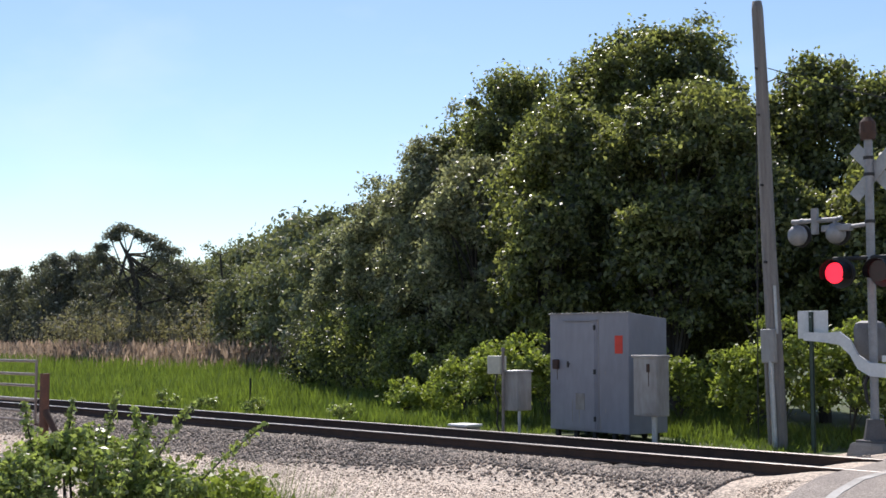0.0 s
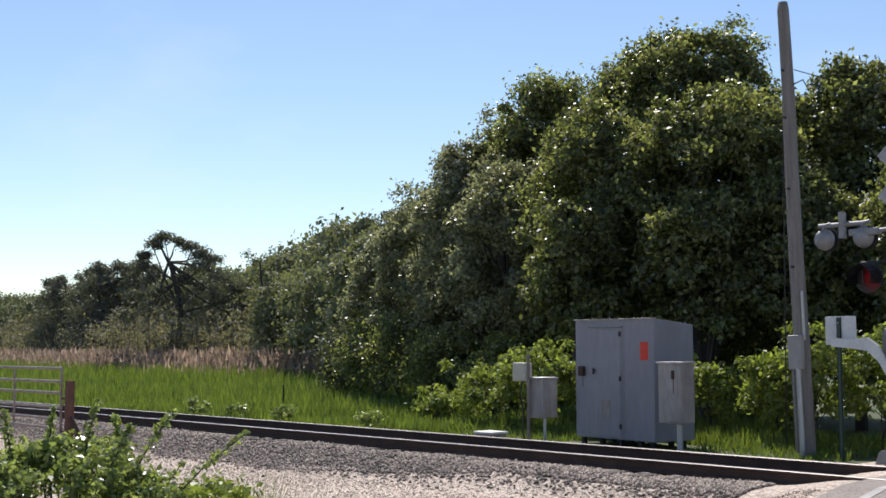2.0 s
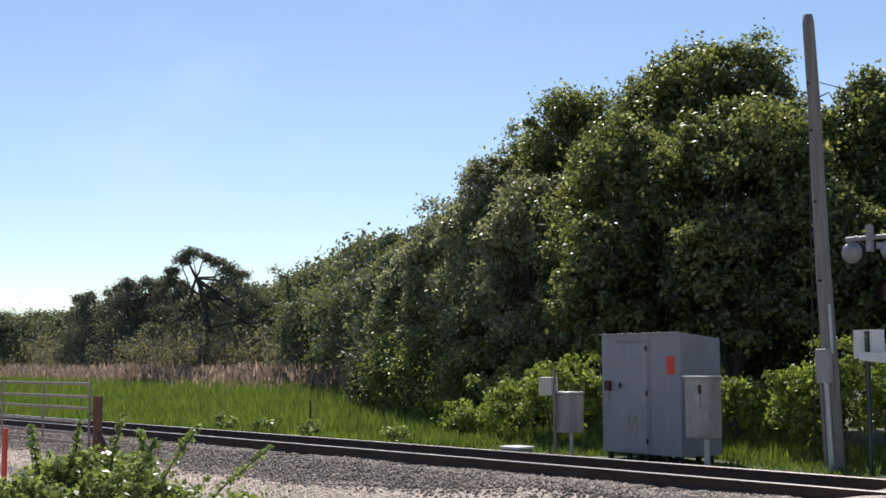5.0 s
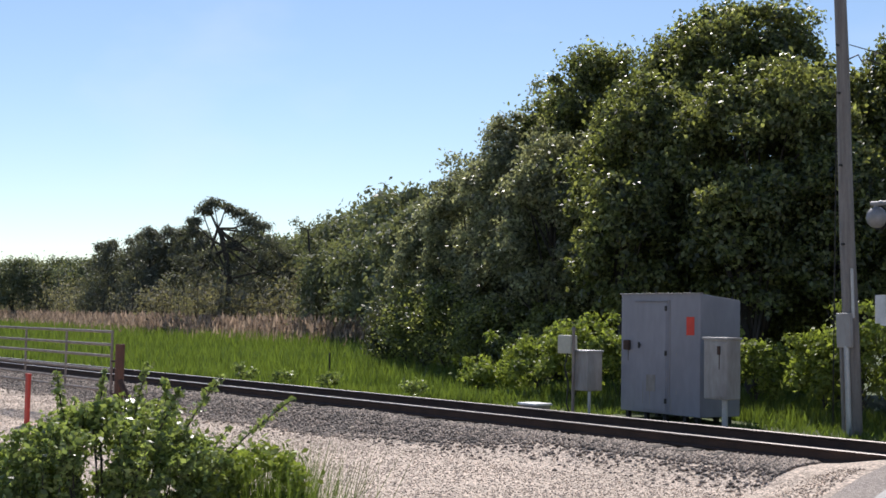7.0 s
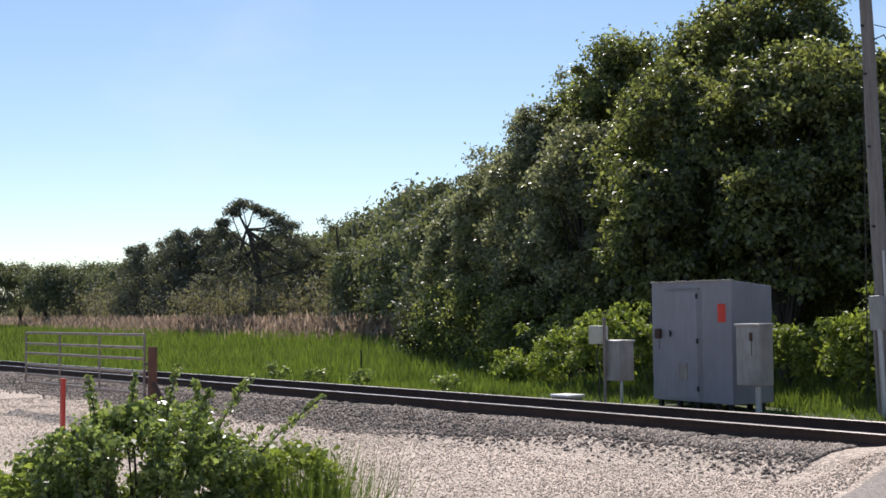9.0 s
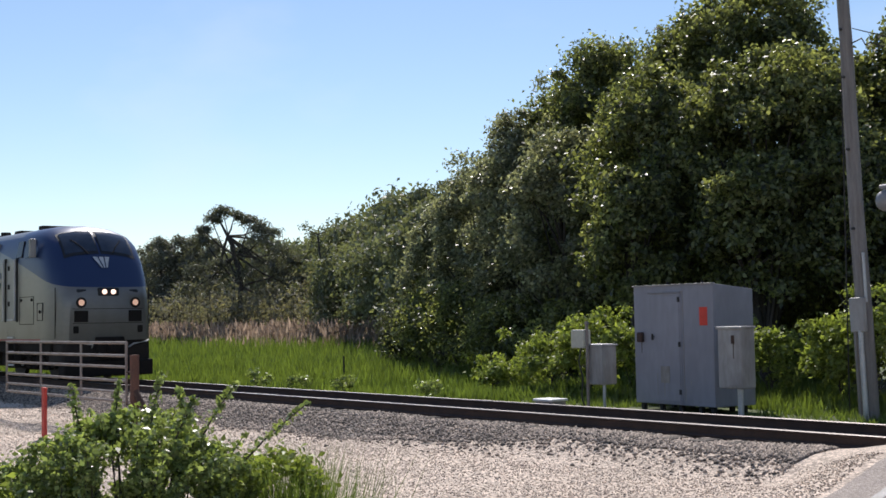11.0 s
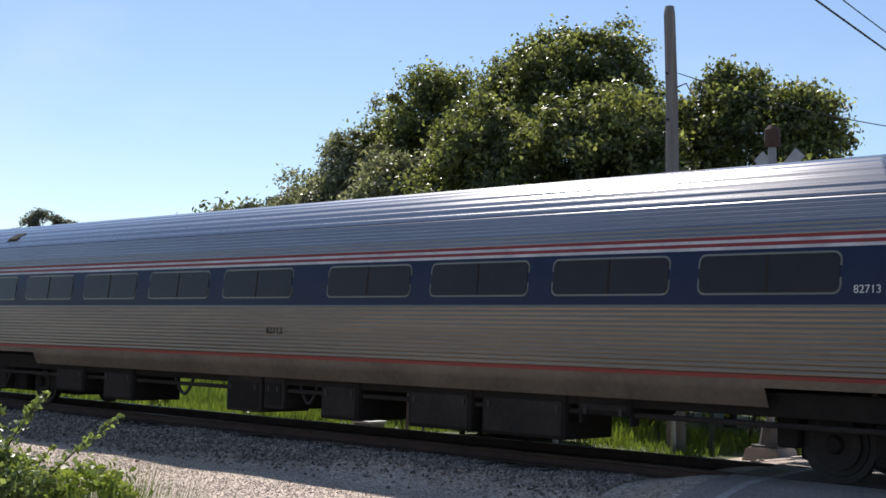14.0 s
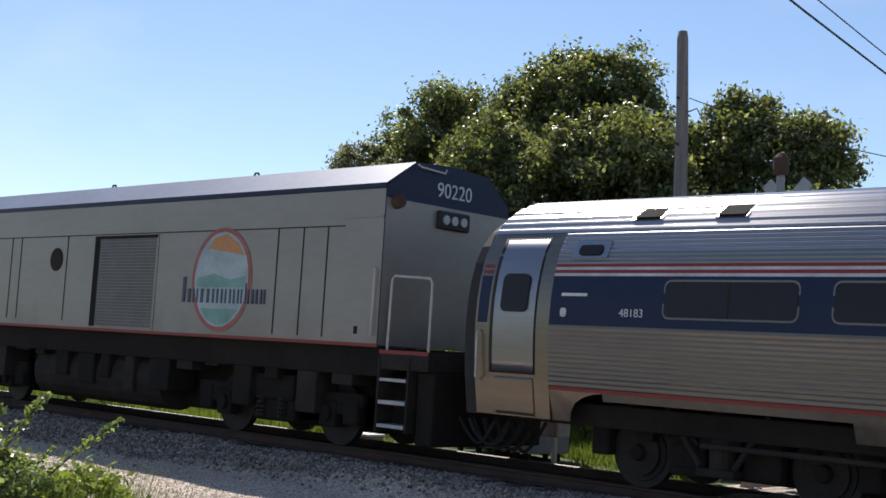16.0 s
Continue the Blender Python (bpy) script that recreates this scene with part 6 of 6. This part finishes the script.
for vehicle, _ in TRAIN:           # the bodies ride a hand's width higher on their springs; the wheels stay on the rails
    for piece in vehicle.children_recursive:
        if piece.type != "MESH":
            piece.location.z += 0.10
            continue
        if piece.name.split(".")[0] in ("wheel", "brake_disc", "hub", "axle", "caliper"):
            continue
        co = np.empty(len(piece.data.vertices) * 3, np.float32)
        piece.data.vertices.foreach_get("co", co)
        co[2::3] += 0.10 * np.clip((co[2::3] - 0.45) / 0.5, 0.0, 1.0)
        piece.data.vertices.foreach_set("co", co)
        piece.data.update()


# ---- marsh, far trees and plants ----
def bearing(deg, r):
    """A place r metres from the road's edge, deg to the left of +y."""
    return -r * math.sin(radians(deg)), r * math.cos(radians(deg))


def blades(rng, pos, height, width, lean=0.25):
    """Thin upright triangles."""
    n = len(pos)
    a = rng.uniform(0, 2 * math.pi, n)
    side = np.stack([np.cos(a), np.sin(a), np.zeros(n)], 1) * (width * rng.uniform(0.6, 1.3, n))[:, None]
    up = np.stack([rng.normal(0, lean, n), rng.normal(0, lean, n), np.ones(n)], 1) * (height * rng.uniform(0.55, 1.2, n))[:, None]
    return np.stack([pos - side, pos + side, pos + up], 1)


def marsh_edge(x):
    """Where the grass ends and the tall reeds begin."""
    return 43.5 + 1.5 * math.sin(x * 0.13) if x > -88 else 44 + (-88 - x) * 0.25


def marsh():
    rng = np.random.default_rng(11)
    n = 175000
    r = 21.0 * (220 / 21.0) ** rng.random(n)
    az = np.radians(rng.uniform(33, 76, n))
    x, y = -r * np.sin(az), r * np.cos(az)
    edge = np.array([marsh_edge(v) for v in x])
    ok = (y > 17.6 + 0.3 * np.sin(x)) & (y < edge + 1) & ((x < -19.5) | (y > 18.6)) & ((x < -17.5) | (y < 23))
    x, y, r = x[ok], y[ok], r[ok]
    z = np.array([ground_z(a, b) for a, b in zip(x, y)])
    pos = np.stack([x, y, z], 1)
    tall = 0.25 + 0.45 * np.clip((y - 18) / 7, 0, 1) + 0.35 * np.clip((y - 30) / 10, 0, 1)
    ob = polys("marsh_grass", blades(rng, pos, tall, 0.016 + 0.0007 * r), GRASS)
    tagged(ob, "bright green marsh grass behind the track", "grass", kind="stuff")
    # reeds
    n = 42000
    x = -46 - 240 * rng.random(n) ** 1.5
    y = np.array([marsh_edge(v) for v in x]) + rng.random(n) ** 1.5 * 9
    near = rng.random(n) < 0.10
    y = np.where(near & (x < -40), y - rng.random(n) * 4, y)
    pos = np.stack([x, y, np.full(n, -0.62)], 1)
    hgt = rng.uniform(1.05, 1.95, n)
    stalk = blades(rng, pos, hgt, 0.03 + 0.00025 * -x, 0.07)
    tip = stalk[:, 2]
    plume = blades(rng, tip - np.array([0, 0, 0.25]), np.full(n, 0.5), 0.07 + 0.0003 * -x, 0.25)
    ob = polys("reeds", np.concatenate([stalk, plume]), REED)
    tagged(ob, "tall pale brown reeds with feathery plumes", "reeds", kind="stuff")
    # fresh green shoots between last year's reeds
    n = 26000
    x = -44 - 240 * rng.random(n) ** 1.5
    y = np.array([marsh_edge(v) for v in x]) - 1.5 + rng.random(n) * 5
    pos = np.stack([x, y, np.full(n, -0.62)], 1)
    ob = polys("reed_shoots", blades(rng, pos, np.full(n, 1.15), 0.03 + 0.0004 * -x, 0.12), GRASS)
    tagged(ob, "green shoots at the foot of the reeds", "reeds", kind="stuff")
    # low growth at the wood's foot and along the verge
    n = 16000
    x = rng.uniform(-24, -8, n)
    y = rng.uniform(17.3, 21.5, n)
    ok = ~((x > -16.3) & (x < -13.3) & (y < 18.9)) & ~((x > -10.6) & (y < 18.6))
    x, y = x[ok], y[ok]
    z = np.array([ground_z(a, b) for a, b in zip(x, y)])
    ob = polys("verge_grass", blades(rng, np.stack([x, y, z], 1), 0.10 + 0.22 * np.clip((y - 17.3) / 2.5, 0, 1), 0.014, 0.4), GRASS)
    tagged(ob, "short green verge grass round the cabinets", "grass", kind="stuff")


marsh()


def far_wood():
    protos = []
    for k in range(4):
        t = tree("tree", (-300 - 30 * k, 420, -0.6), 10.0, 4.4 + 0.5 * (k % 2), 4.0, 0.2 + 0.4 * (k % 3), LEAF_FAR_HAZED if k != 3 else LEAF_PINE_HAZED, 600 + k, "distant broadleaved tree beyond the marsh" if k != 3 else "distant dark pine beyond the marsh",
                 n=44, per=150, size=0.42, clump=1.5, group="trees beyond the marsh", trunk_r=0.2)
        if k == 3:
            for o in list(t.children):
                bpy.data.objects.remove(o)
            prng = np.random.default_rng(640)
            f = np.sort(prng.random(30))
            spread = 2.6 * (1 - f) ** 0.7 + 0.35
            turn = prng.uniform(0, 6.28, 30)
            c = np.stack([np.cos(turn) * spread * 0.75, np.sin(turn) * spread * 0.75, 2.4 + f * 7.4], 1)
            bm = limbs_bm(bmesh.new(), prng, (0, 0, -0.2), (0.2, 0.1, 9.4), 0.22, c[::2])
            part("trunk", bm, BARK, t)
            polys("crown", crown(prng, c, spread * 0.5 + 0.4, 170, 0.34, 0.4, 0.9, 0.8), LEAF_PINE_HAZED, t)
        protos.append(t)
    rng = np.random.default_rng(5)
    spots = ((-60, 195, 10), (-20, 200, 10), (25, 190, 9.6), (62, 195, 9.8), (100, 188, 9.8), (140, 180, 9.4), (172, 172, 9.2), (203, 140, 10.0), (240, 136, 10.6), (268, 130, 10.8), (300, 131, 11), (335, 128, 11.2), (366, 126, 10.4),
             (425, 124, 9.8), (462, 118, 9.6), (498, 116, 9.0), (535, 112, 9.2), (572, 105, 9.4), (606, 98, 9.6), (640, 94, 9.9), (668, 86, 9.6), (700, 78, 9.6), (722, 70, 9.2), (590, 82, 6.5), (645, 74, 6.6), (690, 66, 6.6), (735, 58, 7.0))
    for i, (px, r, h) in enumerate(spots):
        az = 50.45 + math.degrees(math.atan((784 - px) / 2214))
        x, y = bearing(az, r)
        pick = 3 if 190 < px < 380 else int(rng.integers(0, 3))
        s = h / 10.0
        c = copy_thing(protos[pick], pose(x, y, -0.6, 0, 0, float(rng.uniform(0, 360))))
        c.scale = (s * 0.95, s * 0.95, s)
        if pick == 3:
            x, y = bearing(az + 0.42, r + 6)
            c = copy_thing(protos[3], pose(x, y, -0.6, 0, 0, float(rng.uniform(0, 360))))
            s *= float(rng.uniform(0.82, 1.0))
            c.scale = (s, s, s)
    for p in protos:
        for o in list(p.children):
            bpy.data.objects.remove(o)
        bpy.data.objects.remove(p)
    # scrub between the reeds and the trees
    n = 900
    x = -46 - 250 * rng.random(n) ** 1.1
    y = np.array([marsh_edge(v) for v in x]) + 3 + rng.random(n) * 16
    h = rng.uniform(1.8, 5.0, n) * np.clip(0.75 + -x / 300, 0.8, 1.4)
    c = np.stack([x, y, -0.4 + h * 0.62], 1)
    c2 = c + rng.normal(0, 0.9, (n, 3)) * np.array([1, 1, 0.4])
    arr = crown(rng, np.vstack([c, c2]), np.concatenate([h * 0.5, h * 0.42]), 70, 0.34, 0.5, 0.9, 0.95)
    tagged(polys("scrub", arr, SCRUB_HAZED), "grey green scrub between reeds and trees", "scrub", kind="stuff")
    n = 1300
    x = -46 - 190 * rng.random(n) ** 1.5
    y = np.array([marsh_edge(v) for v in x]) + 2 + rng.random(n) * 12
    pos = np.stack([x, y, np.full(n, -0.6)], 1)
    tagged(polys("bare_stems", blades(rng, pos, rng.uniform(3, 6.5, n), 0.07, 0.08), BARK), "bare grey stems standing in the scrub", "scrub", kind="stuff")


far_wood()


def pine():
    """The flat-topped pine that stands over the marsh."""
    rng = np.random.default_rng(8)
    x, y = bearing(60.2, 101)
    ob = empty("pine_tree", pose(x, y, -0.6, 0, 0, 50), "flat-topped pitch pine with dark layered pads of needles", "tree")
    pads = [(-2.8, 0, 9.5, 0.55), (-2.2, 0.2, 10.3, 0.75), (-1.3, 0.4, 10.85, 0.85), (-0.3, -0.3, 10.5, 0.7), (0.9, 0.2, 10.0, 0.85), (1.7, 0, 9.6, 0.8), (2.5, 0.3, 9.1, 0.85), (1.6, -0.4, 8.4, 1.3), (3.2, 0.2, 7.6, 1.2),
            (0.4, 0.4, 7.5, 1.1), (-2.8, 0.2, 8.6, 0.7), (2.2, 0, 6.5, 1.3), (-1.6, 0, 6.6, 1.0), (0.8, 0, 5.6, 1.3), (3.4, 0, 6.0, 0.9), (-2.4, 0.3, 5.0, 0.9), (4.4, 0.2, 6.6, 1.1), (4.0, -0.3, 5.0, 1.2), (2.0, 0.4, 4.4, 1.1), (-3.4, 0, 6.2, 1.0), (-4.2, 0.3, 4.6, 1.1), (5.2, 0, 5.4, 1.0)]
    c = np.array([p[:3] for p in pads], float)
    r = np.array([p[3] for p in pads])
    arr = crown(rng, c, r, 620, 0.30, 0.3, 0.9, 0.6)
    bm = bmesh.new()
    trunk = [(0.1, 0, -0.2), (0.0, 0, 2.5), (0.15, 0, 5.0), (-0.2, 0, 7.4), (-0.9, 0, 9.0), (-1.5, 0, 10.2)]
    for i in range(5):
        tube_bm(bm, trunk[i], trunk[i + 1], 0.30 - 0.045 * i, 0.255 - 0.045 * i, 8, cap=False)
    for p in c:
        s = np.array(trunk[2 + int(rng.integers(0, 3))])
        m = (s + p) / 2 + np.array([0, 0, -0.25])
        tube_bm(bm, s, m, 0.10, 0.075, 6, cap=False)
        tube_bm(bm, m, p, 0.075, 0.03, 6, cap=False)
    part("trunk", bm, BARK, ob)
    polys("crown", arr, LEAF_PINE_HAZED, ob)
    return ob


pine()


def snag():
    rng = np.random.default_rng(18)
    x, y = bearing(56.3, 84)
    ob = empty("dead_tree", pose(x, y, -0.6, 0, 0, 50), "leaning half-dead tree with a thin crown", "tree")
    bm = bmesh.new()
    trunk = [(0.5, 0, -0.2), (0.3, 0, 2.2), (-0.1, 0, 4.4), (-0.35, 0, 6.2), (-0.5, 0, 7.9)]
    for i in range(4):
        tube_bm(bm, trunk[i], trunk[i + 1], 0.17 - 0.03 * i, 0.14 - 0.03 * i, 7, cap=False)
    tips = np.array([(-1.3, 0, 8.3), (-0.9, 0.2, 7.9), (0.1, 0, 8.1), (-2.0, 0, 4.4), (1.0, 0, 5.6), (0.3, 0.3, 7.0)])
    for p, s in zip(tips, (4, 4, 4, 2, 2, 3)):
        tube_bm(bm, trunk[s], p, 0.05, 0.015, 5, cap=False)
    part("trunk", bm, BARK, ob)
    polys("crown", crown(rng, tips, np.array([0.5, 0.4, 0.5, 0.4, 0.5, 0.4]), 60, 0.22, 0.4), LEAF_FAR_HAZED, ob)


snag()


# ---- bush beside the camera ----
def foreground_bush(cx, cy, k):
    """A leafy bush; cx, cy its middle on the ground and k its size."""
    rng = np.random.default_rng(21)
    ob = empty("bush", pose(cx, cy, ground_z(cx, cy), 0, 0, 50) @ Matrix.Diagonal((0.97, 0.97, 0.885, 1)), "leafy green bush with long loose shoots at the yard's edge", "bush")
    n = 205
    c, r = clumps(rng, (-0.04 * k, 0, 0.80 * k), (0.74 * k, 0.62 * k, 0.70 * k), n, 0.105 * k)
    shoots = [((0.55, 0.0, 1.05), (0.82, 0.05, 1.36), (1.05, 0.05, 1.56)), ((-0.25, 0, 1.2), (-0.32, 0, 1.5), (-0.35, 0.0, 1.70)), ((-0.1, 0.1, 1.2), (-0.12, 0.1, 1.5), (-0.09, 0.1, 1.72)),
              ((0.08, 0, 1.2), (0.14, 0, 1.55), (0.19, 0, 1.78)), ((0.3, 0, 1.1), (0.5, 0, 1.5), (0.63, 0, 1.70)), ((0.2, -0.2, 1.1), (0.35, -0.2, 1.45), (0.43, -0.2, 1.62)),
              ((-0.6, 0, 0.7), (-0.9, 0, 1.0), (-1.1, 0, 1.15)), ((0.5, -0.2, 0.6), (0.75, -0.3, 0.8), (0.9, -0.3, 0.95)), ((0.25, 0.1, 1.2), (0.3, 0.1, 1.5), (0.27, 0.1, 1.66))]
    for q in range(46):
        a, lift = rng.uniform(0, 6.28), rng.uniform(0.25, 1.0)
        d = np.array([math.cos(a) * (0.72 - 0.36 * lift), math.sin(a) * 0.5, 0.45 + 0.68 * lift])
        shoots.append((tuple(d * 0.85), tuple(d * 1.08 + rng.normal(0, 0.03, 3)), tuple(d * rng.uniform(1.18, 1.34) + rng.normal(0, 0.05, 3))))
    bm = bmesh.new()
    extra_c, extra_r = [], []
    for s in shoots:
        pts = [Vector(p) * k for p in s]
        tube_bm(bm, (0, 0, 0), pts[0], 0.012 * k, 0.007 * k, 6, cap=False)
        for i in range(2):
            tube_bm(bm, pts[i], pts[i + 1], 0.007 * k - 0.002 * i, 0.005 * k - 0.002 * i, 6, cap=False)
        for f in np.linspace(0, 1, 16):
            p = pts[0].lerp(pts[1], f * 2) if f < 0.5 else pts[1].lerp(pts[2], f * 2 - 1)
            extra_c.append(p)
            extra_r.append((0.06 - 0.035 * f) * k)
    for q in c[:30]:
        tube_bm(bm, (rng.normal(0, 0.1), rng.normal(0, 0.1), 0), q, 0.012, 0.004, 5, cap=False)
    part("stem", bm, BARK, ob)
    arr = crown(rng, c, r, 100, 0.043 * k, 0.6, 0.9)
    arr2 = crown(rng, np.array(extra_c), np.array(extra_r), 9, 0.043 * k, 0.6, 0.9)
    polys("leaves", np.concatenate([arr, arr2]), LEAF_BUSH, ob)
    return ob


foreground_bush(-7.5, 3.5, 1.1)


def tuft(name, cx, cy, sx, sy, n, height, label):
    rng = np.random.default_rng(int(abs(cx * 100)))
    x, y = rng.normal(cx, sx, n), rng.normal(cy, sy, n)
    z = np.array([ground_z(a, b) for a, b in zip(x, y)])
    tagged(polys(name, blades(rng, np.stack([x, y, z], 1), np.full(n, height), 0.008, 0.22), GRASS), label, "grass", kind="stuff")


tuft("tall_grass", -7.2, 4.45, 0.24, 0.2, 2600, 1.05, "tall green grass and weeds beside the bush")
tuft("tall_grass", -7.9, 2.9, 0.4, 0.25, 1900, 0.95, "tall green grass and weeds below the bush")
tuft("tall_grass", -6.9, 3.6, 0.4, 0.3, 1500, 0.7, "tall green grass in front of the bush")
tree("weed", (-7.25, 4.45, -0.46), 1.2, 0.45, 0.4, 0.1, LEAF_BRIGHT, 720, "leafy yellow green weed growing beside the bush", n=40, per=60, size=0.06, clump=0.13, trunk_r=0.01, category="weed")
tree("weed", (-7.95, 3.05, -0.46), 1.2, 0.5, 0.45, 0.1, LEAF_BRIGHT, 721, "leafy yellow green weed below the bush", n=34, per=60, size=0.065, clump=0.14, trunk_r=0.01, category="weed")

# weeds by the rails
for i, (x, y, h) in enumerate(((-24.6, 16.9, 0.42), (-21.5, 17.0, 0.35), (-28.5, 16.9, 0.5), (-22.3, 11.2, 0.35), (-27.0, 17.2, 0.4))):
    tree("weed", (x, y, ground_z(x, y)), h, 0.35, 0.3, 0.02, LEAF_BUSH, 700 + i, "small leafy weed beside the track", n=9, per=45, size=0.09, clump=0.14, trunk_r=0.01, category="weed")


# ---- stones of the ballast and the yard ----
def stones(name, x, y, size, mat, label, seed, sink=0.25):
    """Many small rough stones in one mesh."""
    rng = np.random.default_rng(seed)
    n = len(x)
    z = np.array([ground_z(a, b) for a, b in zip(x, y)])
    base = np.array([(1, 0, 0), (0, 1, 0), (-1, 0, 0), (0, -1, 0), (0, 0, 0.8), (0, 0, -0.6)], float)
    v = base[None] * rng.uniform(0.6, 1.25, (n, 6, 1)) + rng.normal(0, 0.16, (n, 6, 3))
    a = rng.uniform(0, 6.28, n)
    c, s = np.cos(a)[:, None], np.sin(a)[:, None]
    v = np.stack([v[..., 0] * c - v[..., 1] * s, v[..., 0] * s + v[..., 1] * c, v[..., 2]], -1)
    v = v * size[:, None, None] + np.stack([x, y, z + size * sink], 1)[:, None]
    tri = np.array([(0, 1, 4), (1, 2, 4), (2, 3, 4), (3, 0, 4), (1, 0, 5), (2, 1, 5), (3, 2, 5), (0, 3, 5)])
    me = bpy.data.meshes.new(name)
    me.vertices.add(n * 6)
    me.vertices.foreach_set("co", np.ascontiguousarray(v, dtype=np.float32).ravel())
    idx = (np.arange(n)[:, None, None] * 6 + tri[None]).reshape(-1)
    me.loops.add(len(idx))
    me.loops.foreach_set("vertex_index", idx.astype(np.int32))
    me.polygons.add(len(idx) // 3)
    me.polygons.foreach_set("loop_start", np.arange(0, len(idx), 3, dtype=np.int32))
    me.polygons.foreach_set("loop_total", np.full(len(idx) // 3, 3, dtype=np.int32))
    me.update(calc_edges=True)
    me.materials.append(mat)
    return tagged(new(name, me), label, "stones", kind="stuff")


rng_s = np.random.default_rng(41)
n_s = 30000
xs = -9.3 - 36 * rng_s.random(n_s) ** 1.4
foot = np.array([ballast_edge(v) for v in xs]) - 0.2
ys = foot + (13.98 - foot) * rng_s.random(n_s) ** 0.85 - rng_s.exponential(0.22, n_s) * (rng_s.random(n_s) < 0.35)
stones("ballast_stones", xs, ys, rng_s.uniform(0.018, 0.042, n_s), STONE, "grey crushed stone ballast along the rail", 42)
n_s = 7000
xs = -9.3 - 36 * rng_s.random(n_s) ** 1.4
stones("ballast_stones", xs, rng_s.uniform(15.75, 17.1, n_s), rng_s.uniform(0.018, 0.04, n_s), STONE, "grey crushed stone ballast behind the track", 43)
n_s = 60000
xs = -7.6 - 24 * rng_s.random(n_s) ** 1.3
ys = 6.0 + 7.0 * rng_s.random(n_s) ** 0.8
ok_s = xs < -7.6 - 0.16 * (ys - 10.3)
stones("yard_pebbles", xs[ok_s], ys[ok_s], rng_s.uniform(0.005, 0.017, int(ok_s.sum())), PEBBLE, "loose pale pebbles on the gravel yard", 44)

# sleepers under the rails
tie_bm = box_bm(bmesh.new(), (-0.115, -1.30, -0.34), (0.115, 1.30, -0.175), 0.012)
tie_me = bpy.data.meshes.new("tie")
tie_bm.to_mesh(tie_me)
tie_bm.free()
tie_me.materials.append(TIE_WOOD)
for k in range(90):
    t_ob = new("tie", tie_me)
    t_ob.parent = track
    t_ob.matrix_basis = pose(-9.6 - 0.56 * k, Y_MID + 0.03 * math.sin(k * 2.3), 0, 0, 0, 0.6 * math.sin(k * 1.7))


# ---- what moves ----
def motions():
    def place(t):
        """How far the coach behind the locomotive has come; the train picks up speed as it nears the road."""
        if t >= 12.0:
            return -9.8 + SPEED * (t - 13.0)
        return -47.6 + 36.2 * (t - 12.0)
    times = [i * 0.5 for i in range(35)]
    for ob, offset in TRAIN:
        walk(ob, [(t, pose(place(t) + offset, Y_MID, 0)) for t in times])
    # the two crossing lights flash in turn: each disc swings its red face to the front and back
    period, lit = 1.10, 0.55
    for lens, start in zip(FLASHERS, (-0.25, 0.30)):
        at = lens.matrix_basis.translation.copy()
        rows, t = [], start
        def turn(sec, deg):
            rows.append((sec, Matrix.Translation(at) @ pose(0, 0, 0, 0, 0, deg)))
        turn(0.0, 0 if start < 0 else 180)
        while t < 16.0:
            on, off = t, t + lit
            if on > 0.0:
                for i, deg in enumerate((180, 120, 60, 0)):
                    turn(on + i / 30, deg)
            if off < 15.8:
                for i, deg in enumerate((0, 60, 120, 180)):
                    turn(off + i / 30, deg)
            t += period
        walk(lens, rows)


motions()
